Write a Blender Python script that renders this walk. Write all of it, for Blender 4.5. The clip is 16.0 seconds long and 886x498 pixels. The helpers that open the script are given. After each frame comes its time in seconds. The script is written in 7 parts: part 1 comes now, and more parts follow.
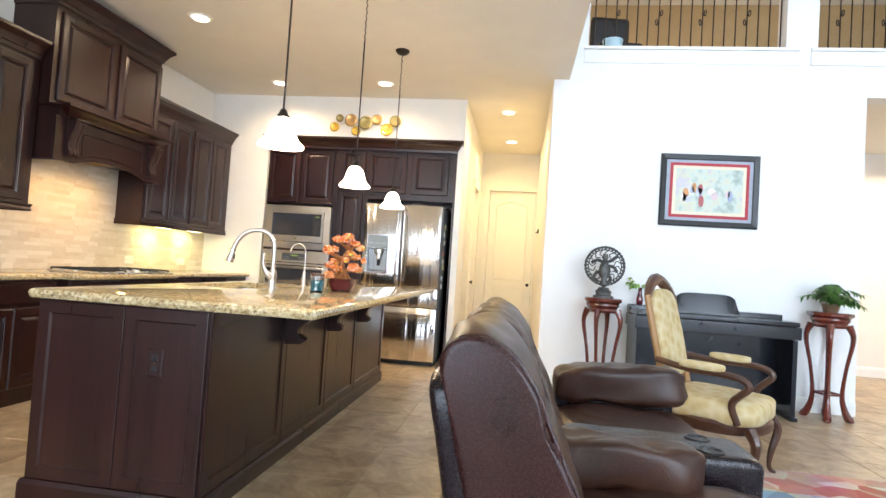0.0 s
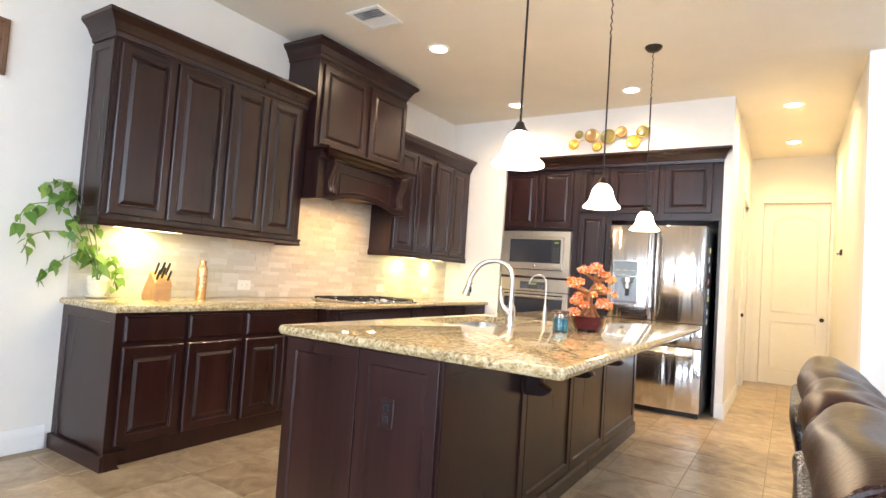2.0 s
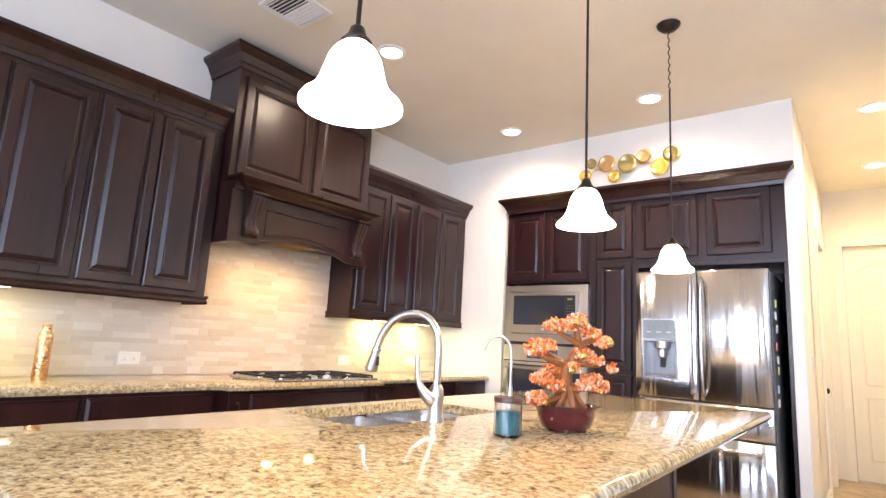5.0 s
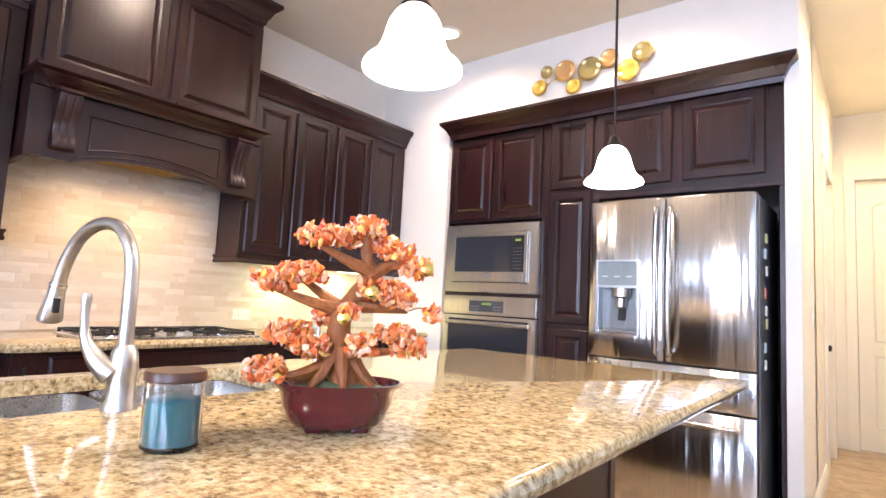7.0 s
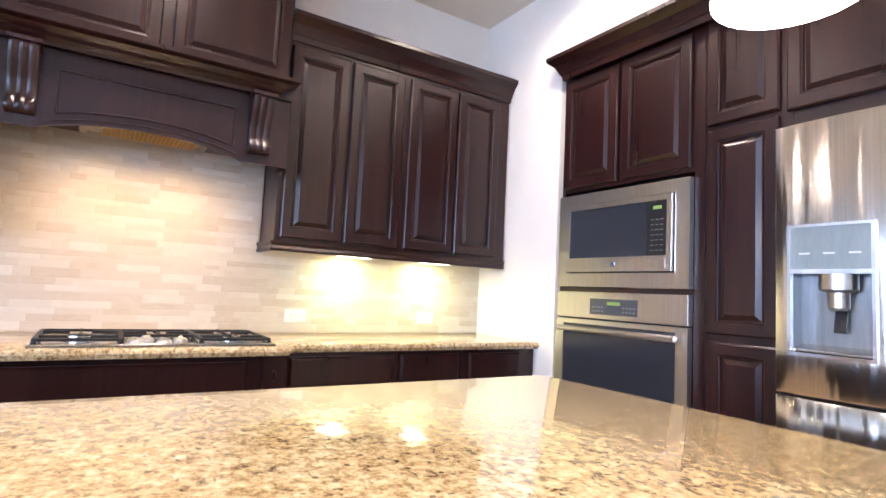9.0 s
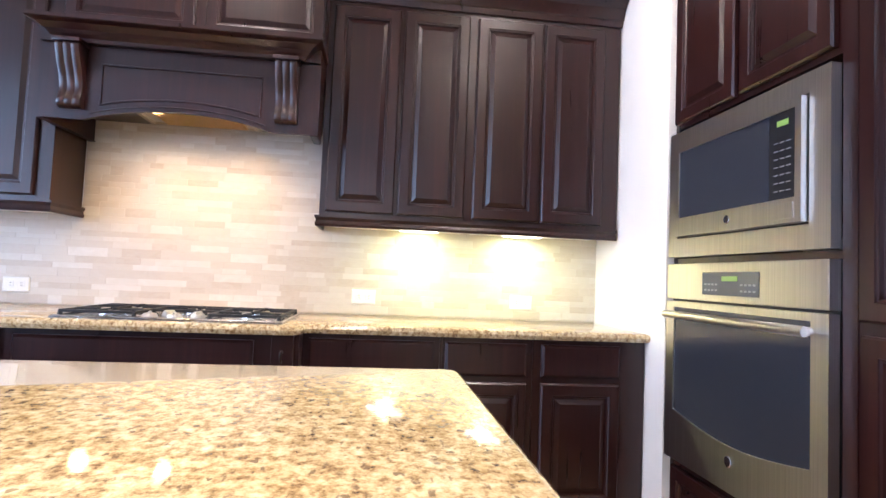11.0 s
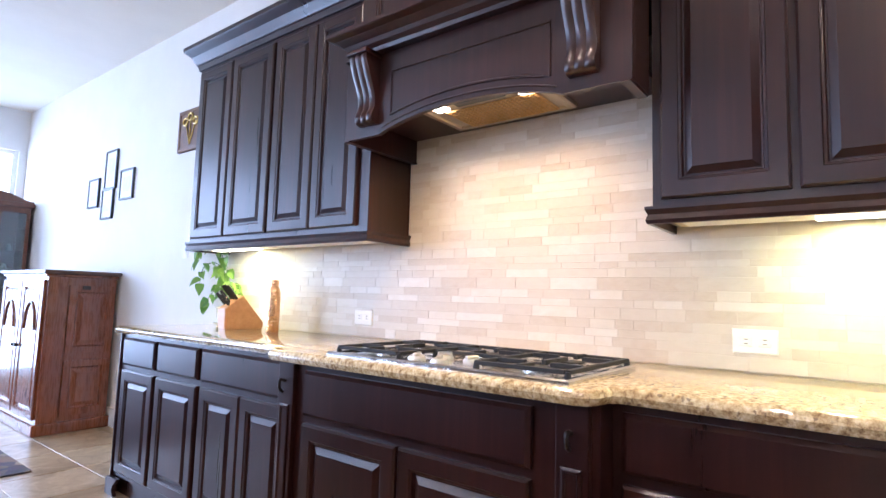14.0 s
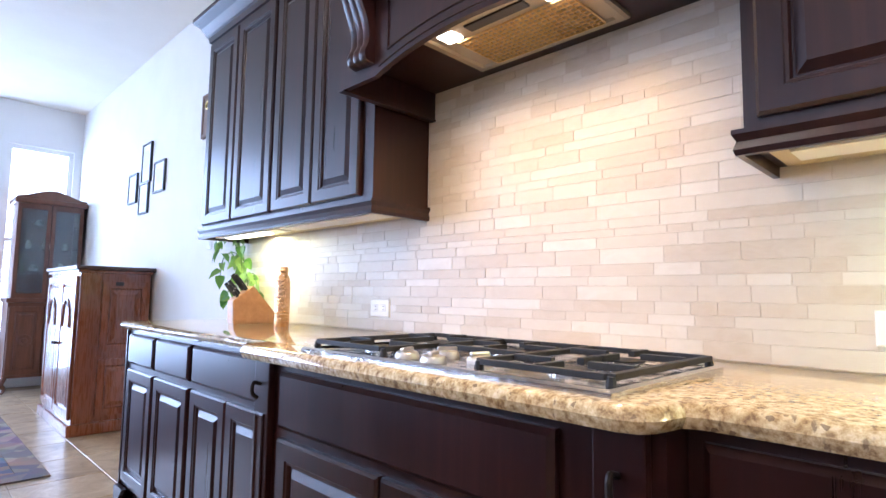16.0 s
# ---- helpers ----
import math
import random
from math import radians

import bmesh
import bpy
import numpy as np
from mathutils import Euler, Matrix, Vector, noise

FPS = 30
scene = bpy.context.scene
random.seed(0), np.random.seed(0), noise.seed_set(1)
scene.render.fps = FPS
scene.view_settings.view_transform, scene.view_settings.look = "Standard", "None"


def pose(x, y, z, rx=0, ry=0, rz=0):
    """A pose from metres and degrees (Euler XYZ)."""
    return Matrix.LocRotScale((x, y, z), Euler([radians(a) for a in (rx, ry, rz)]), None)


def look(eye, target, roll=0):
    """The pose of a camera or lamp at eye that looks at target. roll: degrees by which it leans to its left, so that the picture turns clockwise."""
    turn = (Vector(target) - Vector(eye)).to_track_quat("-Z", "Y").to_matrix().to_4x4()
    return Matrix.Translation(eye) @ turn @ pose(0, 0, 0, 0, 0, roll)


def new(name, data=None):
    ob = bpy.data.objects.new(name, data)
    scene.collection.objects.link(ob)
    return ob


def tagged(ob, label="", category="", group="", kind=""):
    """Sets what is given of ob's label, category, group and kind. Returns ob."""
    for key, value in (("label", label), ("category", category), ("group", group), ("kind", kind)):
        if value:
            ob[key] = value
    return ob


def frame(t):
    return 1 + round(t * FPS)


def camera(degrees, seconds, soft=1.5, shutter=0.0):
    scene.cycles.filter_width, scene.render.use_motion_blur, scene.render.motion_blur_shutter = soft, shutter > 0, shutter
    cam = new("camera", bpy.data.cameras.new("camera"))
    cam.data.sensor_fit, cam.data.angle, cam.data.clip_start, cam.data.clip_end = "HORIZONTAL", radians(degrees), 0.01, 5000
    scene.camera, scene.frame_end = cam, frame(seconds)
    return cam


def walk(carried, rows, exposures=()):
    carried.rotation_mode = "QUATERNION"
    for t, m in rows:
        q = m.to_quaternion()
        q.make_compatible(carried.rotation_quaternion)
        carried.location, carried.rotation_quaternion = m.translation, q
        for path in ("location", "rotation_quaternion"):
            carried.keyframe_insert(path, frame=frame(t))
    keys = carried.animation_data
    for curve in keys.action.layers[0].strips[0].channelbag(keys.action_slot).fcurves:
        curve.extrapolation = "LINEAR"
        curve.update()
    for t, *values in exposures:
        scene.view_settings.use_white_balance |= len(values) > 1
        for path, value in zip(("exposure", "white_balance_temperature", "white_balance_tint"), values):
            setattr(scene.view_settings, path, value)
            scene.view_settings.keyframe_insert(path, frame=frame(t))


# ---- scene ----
cam = camera(78.3, 16.0)
PATH = [
    (0, (4.075, -6.573, 1.172), (3.796, -4.593, 1.239), 3.8),
    (0.5, (3.959, -6.456, 1.165), (3.436, -4.527, 1.254), 3.9),
    (1, (3.854, -6.336, 1.181), (3.14, -4.47, 1.275), 4.0),
    (1.5, (3.849, -6.253, 1.205), (2.987, -4.451, 1.299), 4.0),
    (2, (3.855, -6.106, 1.235), (2.777, -4.424, 1.328), 3.9),
    (2.5, (3.899, -5.967, 1.263), (2.675, -4.388, 1.367), 3.9),
    (3, (3.885, -5.736, 1.285), (2.636, -4.179, 1.414), 3.7),
    (5.5, (3.688, -4.439, 1.227), (2.471, -2.892, 1.584), 3.1),
    (6, (3.716, -4.172, 1.216), (2.49, -2.622, 1.523), 3.0),
    (6.5, (3.697, -3.891, 1.192), (2.463, -2.336, 1.438), 3.0),
    (7, (3.654, -3.577, 1.208), (2.409, -2.024, 1.396), 2.9),
    (7.5, (3.563, -3.277, 1.225), (2.299, -1.735, 1.38), 2.9),
    (8, (3.456, -3.029, 1.222), (2.012, -1.653, 1.371), 2.9),
    (10.5, (3.1, -1.437, 1.17), (1.193, -0.847, 1.301), 2.7),
    (11, (3.1, -1.278, 1.158), (1.116, -1.045, 1.263), 2.4),
    (11.5, (3.06, -1.152, 1.180), (1.072, -1.377, 1.253), 2.5),
    (12, (2.893, -0.993, 1.181), (0.992, -1.610, 1.240), 2.0),
    (12.5, (2.699, -0.957, 1.185), (0.894, -1.816, 1.247), 1.9),
    (13, (2.452, -0.965, 1.172), (0.780, -2.055, 1.274), 1.9),
    (13.5, (2.200, -1.002, 1.145), (0.615, -2.220, 1.294), 1.9),
    (14, (2.043, -1.078, 1.14), (0.463, -2.29, 1.323), 1.7),
    (14.5, (1.791, -1.12, 1.117), (0.238, -2.365, 1.304), 1.4),
    (15, (1.616, -1.155, 1.088), (0.095, -2.439, 1.275), 1.3),
    (15.5, (1.506, -1.205, 1.083), (0.024, -2.535, 1.267), 1.3),
    (16, (1.544, -1.248, 1.088), (0.126, -2.648, 1.261), 0.9),
]
walk(cam, [(t, look(*p)) for t, *p in PATH], [(0, 0.24, 6600, 14), (1.5, 0.38, 6620, 16), (3, 0.46, 6550, 20), (5.5, 0.40, 6000, 24), (8, 0.38, 5650, 25), (10.5, 0.48, 5200, 23), (14, 0.43, 5240, 25), (16, 0.39, 5160, 24)])

# ---- world, sun and large lights ----
world = bpy.data.worlds.new("world")
scene.world = world
world.use_nodes = True
wn = world.node_tree.nodes
sky = wn.new("ShaderNodeTexSky")
sky.sky_type, sky.sun_disc = "NISHITA", False
sky.sun_elevation, sky.sun_rotation = radians(48), radians(160)
wn["Background"].inputs["Strength"].default_value = 0.12
world.node_tree.links.new(sky.outputs["Color"], wn["Background"].inputs["Color"])
sun = new("sun", bpy.data.lights.new("sun", "SUN"))
sun.data.energy, sun.data.angle, sun.data.color = 3.0, radians(0.5), (1.0, 0.95, 0.88)
sun.matrix_world = look((0, 0, 12), (-3.5, 9.0, 0))

DAY = (0.62, 0.81, 1.0)
WARM = (1.0, 0.80, 0.52)
GREENWARM = (1.0, 0.93, 0.33)


def area_lamp(name, eye, target, sx, sy, watts, color):
    lamp = bpy.data.lights.new(name, "AREA")
    lamp.shape, lamp.size, lamp.size_y = "RECTANGLE", sx, sy
    lamp.energy, lamp.color = watts, color
    ob = new(name, lamp)
    ob.matrix_world = look(eye, target)
    return ob


def spot_lamp(name, place, watts, color, degrees=120, radius=0.05):
    lamp = bpy.data.lights.new(name, "SPOT")
    lamp.energy, lamp.color, lamp.spot_size, lamp.spot_blend = watts, color, radians(degrees), 1.0
    lamp.shadow_soft_size = radius
    ob = new(name, lamp)
    ob.matrix_world = look(place, (place[0], place[1] + 0.001, place[2] - 1))
    return ob


def point_lamp(name, place, watts, color, radius=0.05):
    lamp = bpy.data.lights.new(name, "POINT")
    lamp.energy, lamp.color, lamp.shadow_soft_size = watts, color, radius
    ob = new(name, lamp)
    ob.location = place
    return ob


# main sizes of the place
WT = 0.932        # worktop along the cooker wall
CEIL = 3.24       # kitchen ceiling
LIVCEIL = 6.2     # living room ceiling
SOUTH = -9.0      # window wall
FW = 0.0       # wall round the oven and the fridge
PW = -0.77        # piano wall
EDGE = 4.49        # edge of the kitchen ceiling
EAST = 11.0
HALL_END = 3.0
SUN_WINDOWS = [(0.08, 0.72), (0.92, 2.30), (2.42, 3.80)]
SUN_SPANS = [(0.55, 2.75), (0.12, 3.08), (0.12, 3.08)]
LIVING_WINDOWS = [(5.4, 6.6), (6.9, 8.1), (8.4, 9.6)]

for (a, b), (z0, z1) in zip(SUN_WINDOWS, SUN_SPANS):
    area_lamp("window_daylight", ((a + b) / 2, SOUTH - 0.12, (z0 + z1) / 2), ((a + b) / 2, 0, (z0 + z1) / 2 - 0.1), b - a - 0.06, z1 - z0 - 0.1, 47 * (b - a), DAY)
for a, b in LIVING_WINDOWS:
    area_lamp("window_daylight", ((a + b) / 2, SOUTH - 0.12, 1.65), ((a + b) / 2, 0, 1.5), b - a - 0.06, 2.1, 72 * (b - a), DAY)
    area_lamp("window_daylight", ((a + b) / 2, SOUTH - 0.12, 4.4), ((a + b) / 2, 0, 3.2), b - a - 0.06, 1.9, 46 * (b - a), DAY)

DOWNLIGHTS = [(1.15, -2.18), (1.132, -0.50), (2.43, -0.545), (3.825, 0.48), (3.84, 2.08)]
for x, y in DOWNLIGHTS[:5]:
    spot_lamp("downlight_beam", (x, y, CEIL - 0.03), 98 if x < 3 else 110, WARM if x < 3 else (1.0, 0.79, 0.38), 165, 0.07)
PEND = [((2.835, -3.955), 1.732), ((2.838, -2.703), 1.722), ((2.836, -1.487), 1.708)]
for (x, y), z in PEND:
    point_lamp("pendant_bulb", (x, y, z + 0.03), 14, WARM, 0.03)
for y in (-4.08,):
    area_lamp("cabinet_lamp", (0.17, y, 1.390), (0.12, y, 0.9), 0.06, 0.44, 6.0, GREENWARM)
for y in (-1.07, -0.50):
    area_lamp("cabinet_lamp", (0.17, y, 1.390), (0.12, y, 0.9), 0.06, 0.16, 3.4, GREENWARM)
for y in (-2.43, -2.03):
    spot_lamp("hood_beam", (0.345, y, 1.893), 19, (1.0, 0.60, 0.19), 165, 0.03)
# added warm fill for the gallery and side room, without any fixture
area_lamp("upstairs_lamp", (6.2, 1.4, 5.6), (6.2, 1.4, 0), 3.0, 1.6, 60, WARM)
area_lamp("side_room_lamp", (9.0, 1.0, 2.95), (9.0, 1.0, 0), 1.2, 1.2, 70, WARM)


# ---- materials ----
def material(name):
    m = bpy.data.materials.new(name)
    m.use_nodes = True
    nt = m.node_tree
    b = nt.nodes["Principled BSDF"]
    return m, nt, b


def node(nt, kind, **values):
    n = nt.nodes.new(kind)
    for k, v in values.items():
        if k in n.inputs:
            n.inputs[k].default_value = v
    return n


def ramp(nt, fac, stops):
    n = nt.nodes.new("ShaderNodeValToRGB")
    el = n.color_ramp.elements
    while len(el) < len(stops):
        el.new(0.5)
    for e, (p, c) in zip(el, stops):
        e.position, e.color = p, (*c, 1) if len(c) == 3 else c
    nt.links.new(fac, n.inputs["Fac"])
    return n


def coords(nt, scale=(1, 1, 1), world=True):
    """Positions in metres, in the place's own axes."""
    g = nt.nodes.new("ShaderNodeNewGeometry") if world else nt.nodes.new("ShaderNodeTexCoord")
    mp = nt.nodes.new("ShaderNodeMapping")
    mp.inputs["Scale"].default_value = scale
    nt.links.new(g.outputs["Position" if world else "Object"], mp.inputs["Vector"])
    return mp.outputs["Vector"]


def bump(nt, b, height, strength, distance=0.002):
    n = node(nt, "ShaderNodeBump", Strength=strength, Distance=distance)
    nt.links.new(height, n.inputs["Height"])
    nt.links.new(n.outputs["Normal"], b.inputs["Normal"])


def noisy(name, dark, light, scale=(8, 8, 8), rough=0.5, rough_var=0.1, bump_s=0.15, detail=6, metallic=0.0, coat=0.0, world=True, bump_d=0.002, fine=None):
    """A surface whose colour, gloss and relief vary at two scales."""
    m, nt, b = material(name)
    v = coords(nt, scale, world)
    n1 = node(nt, "ShaderNodeTexNoise", Scale=1.0, Detail=detail, Roughness=0.6)
    n2 = node(nt, "ShaderNodeTexNoise", Scale=7.0 if fine is None else fine, Detail=4, Roughness=0.6)
    for n in (n1, n2):
        nt.links.new(v, n.inputs["Vector"])
    mix = node(nt, "ShaderNodeMath")
    mix.operation = "MULTIPLY_ADD"
    mix.inputs[1].default_value = 0.35
    nt.links.new(n2.outputs["Fac"], mix.inputs[0])
    half = node(nt, "ShaderNodeMath")
    half.operation = "MULTIPLY"
    half.inputs[1].default_value = 0.65
    nt.links.new(n1.outputs["Fac"], half.inputs[0])
    nt.links.new(half.outputs[0], mix.inputs[2])
    r = ramp(nt, mix.outputs[0], [(0.32, dark), (0.68, light)])
    nt.links.new(r.outputs["Color"], b.inputs["Base Color"])
    rr = node(nt, "ShaderNodeMapRange")
    rr.inputs["To Min"].default_value, rr.inputs["To Max"].default_value = max(0.02, rough - rough_var), min(1, rough + rough_var)
    nt.links.new(n2.outputs["Fac"], rr.inputs["Value"])
    nt.links.new(rr.outputs["Result"], b.inputs["Roughness"])
    b.inputs["Metallic"].default_value = metallic
    b.inputs["Coat Weight"].default_value = coat
    if bump_s:
        bump(nt, b, mix.outputs[0], bump_s, bump_d)
    return m


def glowing(name, color, strength):
    m, nt, b = material(name)
    b.inputs["Base Color"].default_value = (*color, 1)
    b.inputs["Emission Color"].default_value = (*color, 1)
    b.inputs["Emission Strength"].default_value = strength
    return m


def plain(name, color, rough=0.4, metallic=0.0, transmission=0.0, coat=0.0):
    m, nt, b = material(name)
    b.inputs["Base Color"].default_value = (*color, 1)
    b.inputs["Roughness"].default_value = rough
    b.inputs["Metallic"].default_value = metallic
    b.inputs["Transmission Weight"].default_value = transmission
    b.inputs["Coat Weight"].default_value = coat
    return m


PAINT = noisy("wall_paint", (0.76, 0.72, 0.66), (0.82, 0.78, 0.72), (3, 3, 3), 0.7, 0.08, 0.25, fine=60, bump_d=0.001)
PAINT_COOL = noisy("living_wall_paint", (0.78, 0.78, 0.77), (0.83, 0.83, 0.82), (3, 3, 3), 0.7, 0.08, 0.25, fine=60, bump_d=0.001)
CEILING_PAINT = noisy("ceiling_paint", (0.76, 0.70, 0.60), (0.81, 0.75, 0.65), (3, 3, 3), 0.85, 0.05, 0.4, fine=40, bump_d=0.002)
TRIM = noisy("white_trim_paint", (0.78, 0.77, 0.74), (0.84, 0.83, 0.80), (5, 5, 5), 0.4, 0.08, 0.05)
DOOR_PAINT = noisy("door_paint", (0.78, 0.74, 0.66), (0.82, 0.78, 0.70), (5, 5, 5), 0.4, 0.08, 0.05)


def espresso_material():
    """Dark stained, satin-lacquered wood with upright grain."""
    m, nt, b = material("espresso_wood")
    grain = node(nt, "ShaderNodeTexNoise", Scale=1.0, Detail=5, Roughness=0.6, Distortion=0.3)
    nt.links.new(coords(nt, (46, 46, 1.6)), grain.inputs["Vector"])
    broad = node(nt, "ShaderNodeTexNoise", Scale=1.0, Detail=3, Roughness=0.5)
    nt.links.new(coords(nt, (7, 7, 0.7)), broad.inputs["Vector"])
    half = node(nt, "ShaderNodeMath")
    half.operation = "MULTIPLY"
    half.inputs[1].default_value = 0.5
    nt.links.new(broad.outputs["Fac"], half.inputs[0])
    both = node(nt, "ShaderNodeMath")
    both.operation = "MULTIPLY_ADD"
    both.inputs[1].default_value = 0.5
    nt.links.new(grain.outputs["Fac"], both.inputs[0])
    nt.links.new(half.outputs[0], both.inputs[2])
    tone = ramp(nt, both.outputs[0], [(0.34, (0.0110, 0.0026, 0.0022)), (0.52, (0.0195, 0.0046, 0.0038)), (0.68, (0.0360, 0.0092, 0.0068))])
    nt.links.new(tone.outputs["Color"], b.inputs["Base Color"])
    gloss = node(nt, "ShaderNodeMapRange")
    gloss.inputs["To Min"].default_value, gloss.inputs["To Max"].default_value = 0.20, 0.40
    nt.links.new(both.outputs[0], gloss.inputs["Value"])
    nt.links.new(gloss.outputs["Result"], b.inputs["Roughness"])
    b.inputs["Specular IOR Level"].default_value = 0.5
    bump(nt, b, grain.outputs["Fac"], 0.05, 0.0008)
    return m


DARKWOOD = espresso_material()
CHERRY = noisy("cherry_wood", (0.11, 0.026, 0.007), (0.24, 0.066, 0.017), (14, 14, 1.3), 0.28, 0.08, 0.05, 8, coat=0.6)
OLDWOOD = noisy("carved_dark_wood", (0.035, 0.012, 0.006), (0.085, 0.03, 0.014), (14, 14, 1.6), 0.35, 0.1, 0.1, 8, coat=0.2)
ROSEWOOD = noisy("red_rosewood", (0.07, 0.012, 0.008), (0.16, 0.028, 0.016), (14, 14, 2), 0.25, 0.08, 0.05, 8, coat=0.4)
BLOCKWOOD = noisy("knife_block_wood", (0.42, 0.20, 0.075), (0.58, 0.31, 0.13), (30, 6, 30), 0.4, 0.08, 0.05)
CHROME = plain("polished_steel", (0.75, 0.75, 0.76), 0.12, 1.0)
NICKEL = noisy("brushed_nickel", (0.52, 0.49, 0.45), (0.60, 0.57, 0.53), (40, 40, 40), 0.30, 0.06, 0.03, metallic=1.0)
BLACK = noisy("black_plastic", (0.008, 0.008, 0.009), (0.014, 0.014, 0.016), (20, 20, 20), 0.35, 0.1, 0.05)
IRON = noisy("cast_iron", (0.010, 0.010, 0.011), (0.022, 0.022, 0.024), (60, 60, 60), 0.55, 0.1, 0.25)
IRON.node_tree.nodes["Principled BSDF"].inputs["Specular IOR Level"].default_value = 0.3
BRONZE = noisy("oil_rubbed_bronze", (0.014, 0.010, 0.008), (0.035, 0.024, 0.018), (40, 40, 40), 0.4, 0.1, 0.05, metallic=0.6)
WHITE_PLASTIC = plain("white_plastic", (0.80, 0.78, 0.72), 0.35)
LIT = glowing("lit_lamp_glass", (1.0, 0.86, 0.60), 9.0)
SHADE = glowing("frosted_lit_glass", (1.0, 0.86, 0.62), 19.0)
LITBAR = glowing("lit_cabinet_lamp", (1.0, 0.92, 0.62), 5.0)


def steel_material(name="stainless_steel", rough=0.17, wave=0.55):
    m, nt, b = material(name)
    v = coords(nt, (220, 220, 1.2))
    n = node(nt, "ShaderNodeTexNoise", Scale=1.0, Detail=3)
    nt.links.new(v, n.inputs["Vector"])
    v2 = coords(nt, (10.0, 10.0, 0.35))
    wavy = node(nt, "ShaderNodeTexNoise", Scale=1.0, Detail=2)
    nt.links.new(v2, wavy.inputs["Vector"])
    r = ramp(nt, n.outputs["Fac"], [(0.3, (0.58, 0.56, 0.54)), (0.7, (0.70, 0.68, 0.65))])
    nt.links.new(r.outputs["Color"], b.inputs["Base Color"])
    b.inputs["Metallic"].default_value, b.inputs["Roughness"].default_value = 1.0, rough
    b.inputs["Anisotropic"].default_value, b.inputs["Anisotropic Rotation"].default_value = 0.8, 0.25
    tangent = nt.nodes.new("ShaderNodeTangent")
    tangent.direction_type, tangent.axis = "RADIAL", "Z"
    nt.links.new(tangent.outputs["Tangent"], b.inputs["Tangent"])
    b1 = node(nt, "ShaderNodeBump", Strength=0.03, Distance=0.001)
    b2 = node(nt, "ShaderNodeBump", Strength=wave, Distance=0.02)
    nt.links.new(n.outputs["Fac"], b1.inputs["Height"])
    nt.links.new(wavy.outputs["Fac"], b2.inputs["Height"])
    nt.links.new(b2.outputs["Normal"], b1.inputs["Normal"])
    nt.links.new(b1.outputs["Normal"], b.inputs["Normal"])
    return m


STEEL = steel_material()
OVEN_STEEL = steel_material("brushed_oven_steel", 0.36, 0.08)


def granite_material():
    m, nt, b = material("gold_granite")
    v = coords(nt)
    big = node(nt, "ShaderNodeTexNoise", Scale=7.0, Detail=8, Roughness=0.65, Distortion=0.6)
    mid = node(nt, "ShaderNodeTexNoise", Scale=56.0, Detail=6, Roughness=0.7)
    spots = node(nt, "ShaderNodeTexVoronoi", Scale=120.0, Randomness=1.0)
    stretch = coords(nt, (1.0, 1.9, 1.0))
    flecks = node(nt, "ShaderNodeTexNoise", Scale=40.0, Detail=4, Roughness=0.6)
    for n in (big, mid, spots):
        nt.links.new(v, n.inputs["Vector"])
    nt.links.new(stretch, flecks.inputs["Vector"])
    base = ramp(nt, mid.outputs["Fac"], [(0.33, (0.17, 0.105, 0.055)), (0.44, (0.38, 0.285, 0.15)), (0.54, (0.56, 0.47, 0.29)), (0.68, (0.72, 0.66, 0.50))])
    tint = ramp(nt, big.outputs["Fac"], [(0.35, (0.86, 0.78, 0.66)), (0.65, (1.0, 0.99, 0.96))])
    mul = node(nt, "ShaderNodeMix")
    mul.data_type, mul.blend_type = "RGBA", "MULTIPLY"
    mul.inputs["Factor"].default_value = 1.0
    nt.links.new(base.outputs["Color"], mul.inputs[6])
    nt.links.new(tint.outputs["Color"], mul.inputs[7])
    dark = ramp(nt, flecks.outputs["Fac"], [(0.32, (1, 1, 1)), (0.42, (0, 0, 0))])
    grains = ramp(nt, spots.outputs["Color"], [(0.08, (1, 1, 1)), (0.14, (0, 0, 0))])
    either = node(nt, "ShaderNodeMath")
    either.operation = "MAXIMUM"
    nt.links.new(dark.outputs["Color"], either.inputs[0])
    nt.links.new(grains.outputs["Color"], either.inputs[1])
    out = node(nt, "ShaderNodeMix")
    out.data_type = "RGBA"
    damp = node(nt, "ShaderNodeMath")
    damp.operation = "MULTIPLY"
    damp.inputs[1].default_value = 0.74
    nt.links.new(either.outputs[0], damp.inputs[0])
    nt.links.new(damp.outputs[0], out.inputs["Factor"])
    nt.links.new(mul.outputs[2], out.inputs[6])
    out.inputs[7].default_value = (0.105, 0.064, 0.040, 1)
    nt.links.new(out.outputs[2], b.inputs["Base Color"])
    b.inputs["Roughness"].default_value = 0.07
    b.inputs["Coat Weight"].default_value = 0.3
    bump(nt, b, mid.outputs["Fac"], 0.02, 0.0005)
    return m


GRANITE = granite_material()


